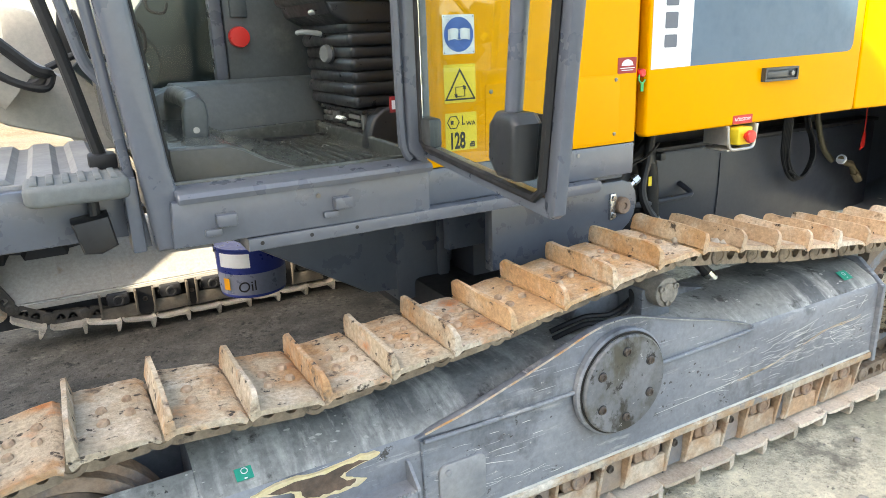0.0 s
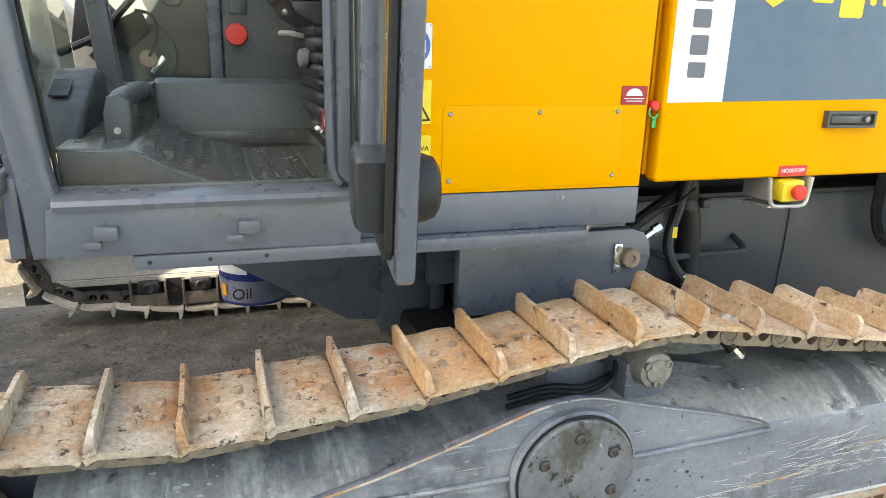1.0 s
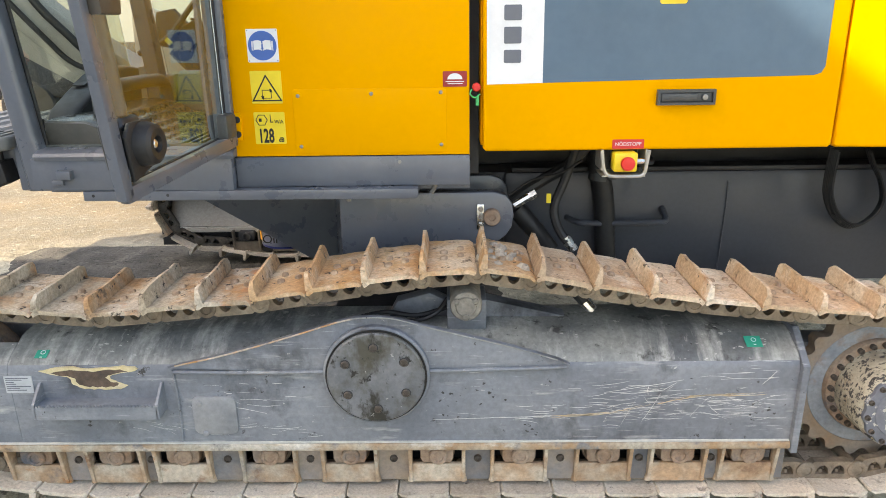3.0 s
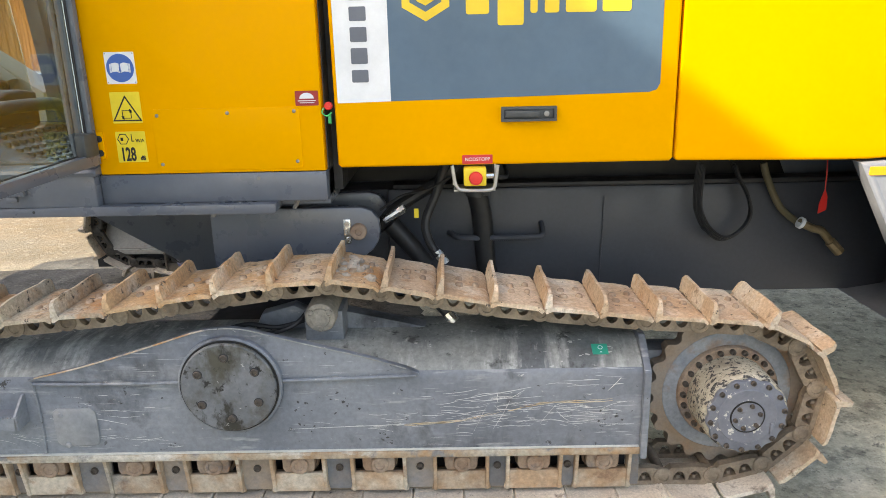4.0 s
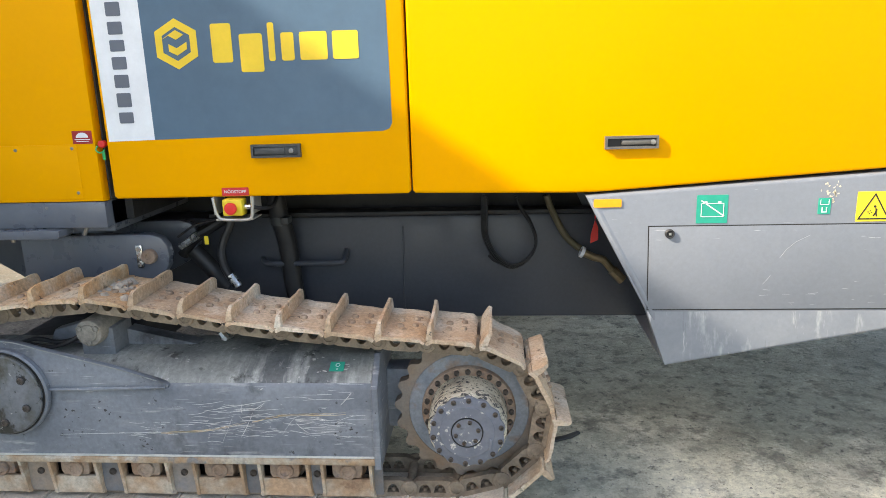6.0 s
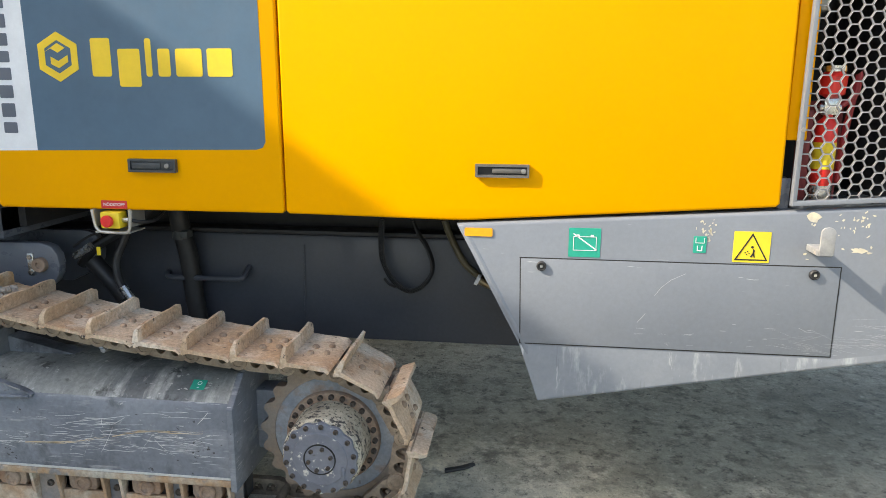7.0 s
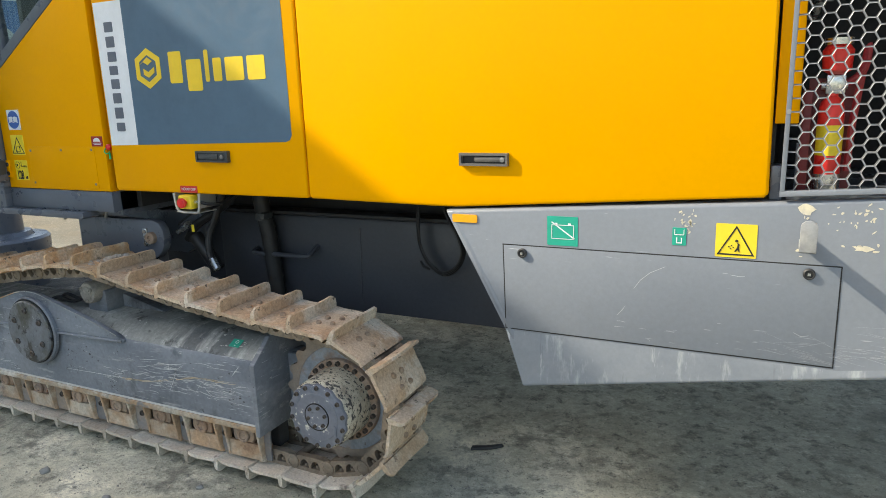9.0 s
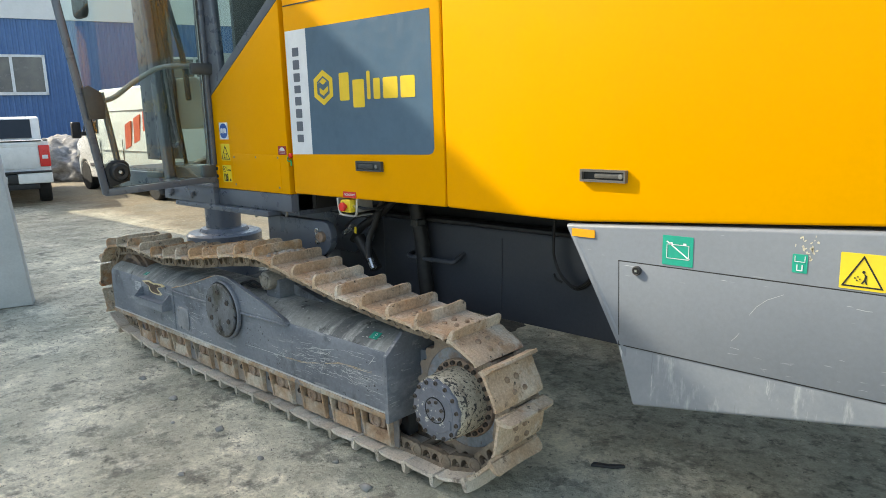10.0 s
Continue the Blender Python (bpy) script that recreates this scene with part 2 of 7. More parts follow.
DECALYEL = plain("decal_yellow", (0.80, 0.55, 0.03), 0.45, 0, 0.03)
LETTERGREY = plain("decal_grey", (0.12, 0.135, 0.165), 0.45, 0, 0.03)
SIGNYEL = plain("sign_yellow", (0.80, 0.60, 0.03), 0.5, 0, 0.03)
SIGNBLUE = plain("sign_blue", (0.045, 0.13, 0.42), 0.5, 0, 0.03)
SIGNRED = plain("sign_red", (0.60, 0.03, 0.03), 0.5, 0, 0.03)
DARKRED = plain("dark_red_film", (0.33, 0.02, 0.02), 0.5, 0, 0.03)
REDPLASTIC = plain("red_plastic", (0.72, 0.03, 0.025), 0.35, 0, 0.03)
GREEN = plain("sign_green", (0.005, 0.34, 0.235), 0.5, 0, 0.03)
ORANGE = plain("orange_reflector", (0.85, 0.36, 0.01), 0.4, 0, 0.05)
INK = plain("black_ink", (0.012, 0.012, 0.012), 0.5, 0, 0.02)
TAGGREEN = plain("green_plastic", (0.02, 0.42, 0.12), 0.4)
BARE = surf("bared_metal_and_filler", (0.66, 0.55, 0.30), (0.58, 0.50, 0.34), 30, 0.7, grain=0.2, bump=0.4)
BURN = surf("rust_burn", (0.075, 0.055, 0.042), (0.15, 0.10, 0.07), 25, 0.75, grain=0.3, bump=0.4)
BLUECLAD = surf("blue_cladding", (0.075, 0.165, 0.36), (0.065, 0.145, 0.32), 0.6, 0.45, grain=0.06, gscale=5, bump=0.05)
PALECLAD = surf("pale_cladding", (0.66, 0.67, 0.68), (0.60, 0.62, 0.64), 0.4, 0.6, grain=0.04, gscale=4, bump=0.05)
ORANGECLAD = surf("orange_cladding", (0.52, 0.25, 0.10), (0.44, 0.21, 0.09), 0.8, 0.6, grain=0.06, gscale=5, bump=0.05)
CONCRETE = surf("pale_concrete", (0.56, 0.57, 0.56), (0.49, 0.50, 0.49), 4, 0.7, grain=0.06, bump=0.1)
CARWHITE = plain("white_car_paint", (0.78, 0.78, 0.76), 0.3, 0, 0.02)
CARDARK = plain("black_car_paint", (0.03, 0.034, 0.042), 0.25, 0, 0.03)
TYRE = plain("tyre_rubber", (0.022, 0.022, 0.023), 0.7)
ALLOY = plain("alloy_rim", (0.55, 0.55, 0.56), 0.3, 0.8)
SNOW = surf("dirty_snow", (0.34, 0.33, 0.325), (0.13, 0.122, 0.115), 2.2, 0.8, grain=0.2, gscale=10, bump=0.5, bscale=8, bdist=0.05)
BEIGE = surf("beige_boom_paint", (0.47, 0.445, 0.395), (0.39, 0.37, 0.33), 3, 0.55, grain=0.1, bump=0.1)
OILBLUE = plain("blue_tin", (0.03, 0.05, 0.26), 0.35, 0.2)
OILGREY = plain("grey_tin", (0.22, 0.24, 0.32), 0.35, 0.2)
GRIT = surf("dark_grit", (0.15, 0.142, 0.125), (0.32, 0.30, 0.26), 40, 0.9, grain=0.2, bump=0)
# Skirt below the fold: a slightly paler base with drip streaks.
SKIRTLOW = surf("streaked_skirt_paint", (0.190, 0.210, 0.238), (0.235, 0.254, 0.280), 5, 0.42, grain=0.06, bump=0.08, bscale=160,
                spots=(((0.42, 0.44, 0.45), 9, 0.56, 0.74, (2.6, 1, 0.6)), ((0.13, 0.14, 0.155), 12, 0.62, 0.72, (2.4, 1, 0.25)), ((0.52, 0.53, 0.53), 14, 0.62, 0.72, (2.2, 1, 0.35))), coat=0.1)
STONE = surf("broken_stone", (0.36, 0.35, 0.32), (0.22, 0.21, 0.19), 30, 0.9, grain=0.2, bump=0.4, rand=0.3)


def ground_material():
    """Old concrete under dust: pale worn patches, dark ones for oil and rig shade, fine grit, faint prints of the
    tracks.
    """
    m, t, p = nodes_of("dirty_concrete_yard")
    co = t.nodes.new("ShaderNodeTexCoord").outputs["Object"]

    def layer(col, scale, lo, hi, colour, amount=1.0, detail=7.0, rough=0.7, stretch=ONE, turn=0.0):
        f = ramp(t, noise_node(t, co, scale, detail, rough, stretch, turn), lo, hi)
        return mix_col(t, math_node(t, "MULTIPLY", f, amount), col, colour)

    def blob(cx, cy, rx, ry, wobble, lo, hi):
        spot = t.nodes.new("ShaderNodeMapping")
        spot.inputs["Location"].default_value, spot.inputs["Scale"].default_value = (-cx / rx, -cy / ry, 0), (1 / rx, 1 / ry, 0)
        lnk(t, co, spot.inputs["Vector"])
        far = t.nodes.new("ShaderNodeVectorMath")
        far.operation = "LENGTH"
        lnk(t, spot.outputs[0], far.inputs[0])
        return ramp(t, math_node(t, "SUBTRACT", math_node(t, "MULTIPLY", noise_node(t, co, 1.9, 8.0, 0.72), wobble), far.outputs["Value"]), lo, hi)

    col = mix_col(t, ramp(t, noise_node(t, co, 1.1, 7.0, 0.62), 0.38, 0.62), (0.36, 0.355, 0.29), (0.72, 0.695, 0.585))
    col = layer(col, 2.6, 0.51, 0.62, (0.80, 0.765, 0.66), 0.9)
    col = layer(col, 0.55, 0.52, 0.66, (0.30, 0.30, 0.255), 0.75)
    col = layer(col, 4.3, 0.54, 0.63, (0.14, 0.138, 0.12), 0.85)
    # Oil stain under the rig's rear, with the shade there painted in.
    oil_and_shade = blob(4.35, 3.45, 2.3, 1.75, 1.0, -0.60, -0.30)
    col = mix_col(t, math_node(t, "MULTIPLY", oil_and_shade, 0.60), col, (0.150, 0.150, 0.130))
    mott = math_node(t, "MULTIPLY", oil_and_shade, ramp(t, noise_node(t, co, 1.7, 9.0, 0.70), 0.46, 0.62))
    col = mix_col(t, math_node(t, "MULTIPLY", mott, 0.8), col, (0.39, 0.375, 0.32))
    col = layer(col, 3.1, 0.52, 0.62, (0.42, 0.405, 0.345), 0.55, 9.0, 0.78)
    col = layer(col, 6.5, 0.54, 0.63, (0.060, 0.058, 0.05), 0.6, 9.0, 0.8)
    clump = math_node(t, "MULTIPLY", oil_and_shade, ramp(t, noise_node(t, co, 11.0, 8.0, 0.75), 0.52, 0.60))
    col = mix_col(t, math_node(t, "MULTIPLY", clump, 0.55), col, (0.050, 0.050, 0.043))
    axes = t.nodes.new("ShaderNodeSeparateXYZ")
    lnk(t, co, axes.inputs[0])
    # Sandy tone, darkened in the colour to hold back the sun beyond the rig.
    far_sunlit = math_node(t, "ADD", axes.outputs["Y"], math_node(t, "MULTIPLY", noise_node(t, co, 0.8, 5.0), 1.5))
    sun_toned_sand = mix_col(t, ramp(t, noise_node(t, co, 1.3, 6.0, 0.65), 0.35, 0.65), (0.105, 0.082, 0.052), (0.175, 0.143, 0.096))
    col = mix_col(t, ramp(t, far_sunlit, 4.1, 5.3), col, sun_toned_sand)
    damp = math_node(t, "MULTIPLY", ramp(t, noise_node(t, co, 0.35, 5.0, 0.6, (1, 1.6, 1)), 0.44, 0.60), 0.55)
    col = mix_col(t, damp, col, (0.145, 0.148, 0.132))
    col = layer(col, 9.0, 0.51, 0.60, (0.17, 0.166, 0.14), 0.55, 9.0, 0.8)
    col = layer(col, 22.0, 0.59, 0.66, (0.075, 0.072, 0.064), 0.85, 6.0, 0.8)
    col = layer(col, 14.0, 0.57, 0.64, (0.66, 0.64, 0.56), 0.30, 8.0, 0.8)
    col = layer(col, 70.0, 0.66, 0.71, (0.05, 0.048, 0.043), 0.9, 3.0)
    col = layer(col, 60.0, 0.68, 0.73, (0.60, 0.58, 0.52), 0.7, 3.0)
    g = ramp(t, noise_node(t, co, 48.0, 6.0, 0.75), 0.28, 0.72)
    v = math_node(t, "MULTIPLY_ADD", g, 0.56)
    v.node.inputs[2].default_value = 0.90
    col = mix_col(t, 1.0, col, (1.03, 1.0, 0.92), "MULTIPLY")
    hs = t.nodes.new("ShaderNodeHueSaturation")
    lnk(t, col, hs.inputs["Color"])
    lnk(t, v, hs.inputs["Value"])
    lnk(t, hs.outputs[0], p.inputs["Base Color"])
    p.inputs["Roughness"].default_value = 0.85
    bn = t.nodes.new("ShaderNodeBump")
    bn.inputs["Strength"].default_value, bn.inputs["Distance"].default_value = 0.9, 0.02
    lnk(t, noise_node(t, co, 30.0, 8.0, 0.72), bn.inputs["Height"])
    lnk(t, bn.outputs[0], p.inputs["Normal"])
    return m


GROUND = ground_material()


def glass_material(name, tint, ior):
    m, t, p = nodes_of(name)
    p.inputs["Base Color"].default_value = (*tint, 1)
    p.inputs["Transmission Weight"].default_value = 1.0
    p.inputs["Roughness"].default_value = 0.0
    p.inputs["IOR"].default_value = ior
    return m


GLASS = glass_material("cab_glass", (0.84, 0.92, 0.89), 1.20)
# The tint stands in for dust and haze that dim the bright view.
SCREEN = glass_material("tinted_windscreen", (0.66, 0.74, 0.66), 1.45)
DOORGLASS = glass_material("door_glass", (0.84, 0.93, 0.88), 1.43)
CARGLASS = plain("dark_car_glass", (0.02, 0.025, 0.03), 0.08)


# ---- mesh tools ----
def box(bm, x0, x1, y0, y1, z0, z1, b=0.0, seg=2):
    r = bmesh.ops.create_cube(bm, size=1.0)
    vs = r["verts"]
    for v in vs:
        v.co = Vector(((x0 + x1) / 2 + v.co.x * (x1 - x0), (y0 + y1) / 2 + v.co.y * (y1 - y0), (z0 + z1) / 2 + v.co.z * (z1 - z0)))
    if b:
        es = list({e for v in vs for e in v.link_edges})
        bmesh.ops.bevel(bm, geom=es, offset=b, segments=seg, profile=0.5, affect="EDGES")


def lift(axis, u, v, w):
    """(u, v) in the plane across the axis, w along it."""
    return {"y": (u, w, v), "x": (w, u, v), "z": (u, v, w)}[axis]


def prism(bm, pts, w0, w1, axis="y", b=0.0, seg=2):
    a = [bm.verts.new(lift(axis, u, v, w0)) for u, v in pts]
    c = [bm.verts.new(lift(axis, u, v, w1)) for u, v in pts]
    fs = [bm.faces.new(a), bm.faces.new(c[::-1])]
    n = len(pts)
    for i in range(n):
        fs.append(bm.faces.new((a[i], c[i], c[(i + 1) % n], a[(i + 1) % n])))
    bmesh.ops.recalc_face_normals(bm, faces=fs)
    if b:
        es = list({e for f in fs[:2] for e in f.edges})
        bmesh.ops.bevel(bm, geom=es, offset=b, segments=seg, profile=0.5, affect="EDGES")


def lathe(bm, prof, origin, way, n=32):
    """prof: (radius, height along way) from one cap to the other."""
    way = Vector(way).normalized()
    turn = way.to_track_quat("Z", "Y").to_matrix()
    o = Vector(origin)
    rings = []
    for r, h in prof:
        if r < 1e-6:
            rings.append([bm.verts.new(o + way * h)])
        else:
            rings.append([bm.verts.new(o + turn @ Vector((r * math.cos(2 * math.pi * i / n), r * math.sin(2 * math.pi * i / n), h))) for i in range(n)])
    fs = []
    for a, c in zip(rings, rings[1:]):
        for i in range(n):
            j = (i + 1) % n
            q = [a[i % len(a)], a[j % len(a)], c[j % len(c)], c[i % len(c)]]
            q = list(dict.fromkeys(q))
            if len(q) > 2:
                fs.append(bm.faces.new(q))
    for ring, flip in ((rings[0], True), (rings[-1], False)):
        if len(ring) > 2:
            fs.append(bm.faces.new(ring[::-1] if flip else ring))
    bmesh.ops.recalc_face_normals(bm, faces=fs)


def rod(bm, p0, p1, r, n=16, r2=None):
    d = Vector(p1) - Vector(p0)
    lathe(bm, [(r, 0), (r if r2 is None else r2, d.length)], p0, d, n)


def smooth_line(pts, k=6, closed=False):
    ps = [Vector(p) for p in pts]
    n = len(ps)
    out = []
    for i in range(n if closed else n - 1):
        g = (lambda j: ps[j % n]) if closed else (lambda j: ps[max(0, min(n - 1, j))])
        a, b, c, d = g(i - 1), g(i), g(i + 1), g(i + 2)
        for s in range(k):
            u = s / k
            out.append(0.5 * ((2 * b) + (c - a) * u + (2 * a - 5 * b + 4 * c - d) * u * u + (3 * b - a - 3 * c + d) * u ** 3))
    if not closed:
        out.append(ps[-1])
    return out


def tube(bm, pts, r, n=8, k=6, closed=False):
    line = smooth_line(pts, k, closed) if k > 1 else [Vector(p) for p in pts]
    m = len(line)
    rings, up = [], None
    for i, p in enumerate(line):
        a, c = (line[(i - 1) % m], line[(i + 1) % m]) if closed else (line[max(0, i - 1)], line[min(m - 1, i + 1)])
        t = (c - a).normalized()
        if up is None:
            up = t.orthogonal().normalized()
        up = (up - t * up.dot(t)).normalized()
        side = t.cross(up)
        rings.append([bm.verts.new(p + r * (math.cos(2 * math.pi * j / n) * up + math.sin(2 * math.pi * j / n) * side)) for j in range(n)])
    fs = []
    for i in range(m if closed else m - 1):
        a, c = rings[i], rings[(i + 1) % m]
        for j in range(n):
            fs.append(bm.faces.new((a[j], a[(j + 1) % n], c[(j + 1) % n], c[j])))
    if not closed:
        fs.append(bm.faces.new(rings[0][::-1]))
        fs.append(bm.faces.new(rings[-1]))
    bmesh.ops.recalc_face_normals(bm, faces=fs)


def mesh_of(name, bm, material, smooth=35):
    me = bpy.data.meshes.new(name)
    if smooth:
        for f in bm.faces:
            f.smooth = True
        lim = radians(smooth)
        for e in bm.edges:
            if len(e.link_faces) != 2 or e.calc_face_angle(0) > lim:
                e.smooth = False
    bm.to_mesh(me)
    bm.free()
    me.materials.append(material)
    return me


def part(name, bm, material, parent, label="", smooth=35):
    ob = new(name, mesh_of(name, bm, material, smooth))
    ob.parent = parent
    return tagged(ob, label)


def make(name, material, parent, build, label="", smooth=35):
    bm = bmesh.new()
    build(bm)
    return part(name, bm, material, parent, label, smooth)


def thing(name, label, category, at=(0, 0, 0), group="", kind=""):
    ob = new(name)
    ob.location = at
    ob.empty_display_size = 0.2
    return tagged(ob, label, category, group, kind)


def structure(name, bm, material, label, category, smooth=35):
    return tagged(part(name, bm, material, None, "", smooth), label, category, kind="structure")


def words(name, text, size, at, material, parent, rot=(90, 0, 0), depth=0.0008, align="LEFT", squeeze=1.0, label="", bold=0.0):
    cu = bpy.data.curves.new(name, "FONT")
    cu.body, cu.size, cu.extrude, cu.align_x, cu.offset = text, size, depth, align, bold
    tmp = new(name, cu)
    bpy.context.view_layer.update()
    me = bpy.data.meshes.new_from_object(tmp.evaluated_get(bpy.context.evaluated_depsgraph_get()))
    bpy.data.objects.remove(tmp)
    me.transform(pose(*at, *rot) @ Matrix.Diagonal((squeeze, 1, 1, 1)))
    me.materials.clear()
    me.materials.append(material)
    ob = new(name, me)
    ob.parent = parent
    return tagged(ob, label)


def rounded(x0, x1, z0, z1, r, n=5):
    pts = []
    for cx, cz, a0 in ((x1 - r, z0 + r, -90), (x1 - r, z1 - r, 0), (x0 + r, z1 - r, 90), (x0 + r, z0 + r, 180)):
        for i in range(n + 1):
            a = radians(a0 + 90 * i / n)
            pts.append((cx + r * math.cos(a), cz + r * math.sin(a)))
    return pts


# ---- the yard ----
def ground_height(x, y):
    near = math.exp(-((x - 1.5) ** 2 + (y - 2.0) ** 2) / 60.0)
    return 0.012 + near * 0.012 * noise.noise(Vector((x * 0.9, y * 0.9, 0.3))) + near * 0.006 * noise.noise(Vector((x * 3.1, y * 3.1, 4.0)))


def build_ground():
    xs = [-2500, -900, -300, -120, -60, -35] + [-25 + 0.8 * i for i in range(25)] + [-5 + 0.12 * i for i in range(101)] + [7.6, 9, 12, 20, 40, 120, 600, 2500]
    ys = [-2500, -600, -100, -30, -12, -6, -3.5] + [-2.5 + 0.12 * i for i in range(72)] + [6.4, 7, 8, 9.5, 12, 16, 22, 32, 50, 100, 300, 900, 2500]
    bm = bmesh.new()
    grid = [[bm.verts.new((x, y, ground_height(x, y))) for y in ys] for x in xs]
    for i in range(len(xs) - 1):
        for j in range(len(ys) - 1):
            bm.faces.new((grid[i][j], grid[i + 1][j], grid[i + 1][j + 1], grid[i][j + 1]))
    structure("ground", bm, GROUND, "grey dusty concrete yard with stains, grit and shade painted under the rig", "ground", 180)


build_ground()

# ---- the drill rig ----
rig = thing("drill_rig", "yellow and grey crawler drill rig with open door, rusty tracks", "drill rig")

# crawler tracks
PITCH = 0.168
SPR = (2.89, 0.39)
IDL_Z, RAD = 0.425, 0.262
TOP = ((0.135, 0.688), (0.385, 0.664), (0.565, 0.676), (0.735, 0.692), (0.903, 0.707), (1.073, 0.735), (1.24, 0.760), (1.406, 0.783),
       (1.589, 0.800), (1.748, 0.776), (1.919, 0.750), (2.078, 0.721), (2.248, 0.699), (2.412, 0.681), (2.58, 0.663), (2.745, 0.653))


def track_loop(idler_x):
    pts = [Vector((idler_x, IDL_Z + RAD))]
    pts += [Vector((p.x, p.z)) for p in smooth_line([(idler_x, 0, IDL_Z + RAD)] + [(x, 0, z + 0.012) for x, z in TOP] + [(SPR[0], 0, SPR[1] + RAD)], 8)][1:]
    pts += [Vector((SPR[0] + RAD * math.sin(a), SPR[1] + RAD * math.cos(a))) for a in np.linspace(0, math.pi, 40)[1:]]
    pts += [Vector((x, 0.114)) for x in np.linspace(SPR[0] - 0.05, idler_x + 0.45, 60)]
    pts += [Vector((idler_x + RAD * math.sin(a), IDL_Z + RAD * math.cos(a))) for a in np.linspace(radians(170), radians(360), 50)]
    return pts


def loop_length(pts):
    return sum((b - a).length for a, b in zip(pts, pts[1:]))


COUNT = 46
lo_x, hi_x = -0.9, 0.4
for _ in range(40):
    mid_x = (lo_x + hi_x) / 2
    if loop_length(track_loop(mid_x)) > COUNT * PITCH:
        lo_x = mid_x
    else:
        hi_x = mid_x
IDL_X = mid_x
LOOP = track_loop(IDL_X)


def pins():
    cum = [0.0]
    for a, b in zip(LOOP, LOOP[1:]):
        cum.append(cum[-1] + (b - a).length)
    peak = next(c for c, p in zip(cum, LOOP) if p.x >= 1.585)
    total = cum[-1]
    out = []
    for i in range(COUNT):
        s = (peak + i * total / COUNT) % total
        k = max(j for j in range(len(cum) - 1) if cum[j] <= s)
        u = (s - cum[k]) / max(1e-9, cum[k + 1] - cum[k])
        out.append(LOOP[k].lerp(LOOP[k + 1], u))
    return out


PINS = pins()


def shoe_mesh(material, seed):
    """A single-grouser shoe with a rolled lip, worn unevenly; bolt heads on top."""
    r = random.Random(seed)
    bm = bmesh.new()
    h, g = 0.128, -0.170
    prof = [(-0.081, 0.026), (-0.076, 0.025), (-0.060, 0.034), (0.066, 0.034), (0.079, 0.027), (0.0835, 0.033), (0.070, 0.0445), (0.03, 0.0465),
            (-0.02, 0.0455), (-0.045, 0.048), (-0.070, 0.047), (-0.083, 0.036)]
    cuts = [g, -0.150, -0.08, 0.0, 0.08, 0.115, h]
    rings = []
    for k, y in enumerate(cuts):
        end = k in (0, len(cuts) - 1)
        rings.append([bm.verts.new((x + (r.uniform(-0.0025, 0.0015) if abs(x) > 0.06 else 0), y, z + r.uniform(-0.0012, 0.0012) - (r.uniform(0.0, 0.004) if end and x > 0.05 else 0))) for x, z in prof])
    n = len(prof)
    fs = [bm.faces.new(rings[0]), bm.faces.new(rings[-1][::-1])]
    for a, c in zip(rings, rings[1:]):
        fs += [bm.faces.new((a[i], c[i], c[(i + 1) % n], a[(i + 1) % n])) for i in range(n)]
    bmesh.ops.recalc_face_normals(bm, faces=fs)
    edge = [(g, 0.042), (g, 0.074), (g + 0.004, 0.087), (g + 0.016, 0.095), (g + 0.07, 0.097), (-0.02, 0.096), (h - 0.07, 0.097), (h - 0.022, 0.096), (h - 0.006, 0.090), (h, 0.078), (h, 0.042)]
    wear = [0, 0] + [r.uniform(-0.005, 0.001) for _ in edge[2:-2]] + [0, 0]
    m = len(edge)
    lean = [r.uniform(-0.0015, 0.0015) for _ in edge]
    a = [bm.verts.new((-0.084 + 0.13 * max(0, z - 0.042) + l, y, z + w)) for (y, z), w, l in zip(edge, wear, lean)]
    c = [bm.verts.new((-0.060 - 0.13 * max(0, z - 0.042) + l, y, z + w)) for (y, z), w, l in zip(edge, wear, lean)]
    fs = [bm.faces.new(a), bm.faces.new(c[::-1])] + [bm.faces.new((a[i], c[i], c[(i + 1) % m], a[(i + 1) % m])) for i in range(m)]
    bmesh.ops.recalc_face_normals(bm, faces=fs)
    plain_faces = len(bm.faces)
    for bx in (-0.012, 0.040):
        for by in (-0.078, -0.020) if bx < 0 else (-0.062, 0.002):
            q = r.uniform(0.8, 1.05)
            lathe(bm, [(0.0135 * q, 0.042), (0.0130 * q, 0.0515), (0.0095 * q, 0.0555), (0, 0.0560)], (bx, by + 0.015, 0), (0, 0, 1), 7)
    for f in list(bm.faces)[plain_faces:]:
        f.material_index = 1
    me = mesh_of("shoe", bm, material, 40)
    me.materials.append(BOLTHEAD)
    return me


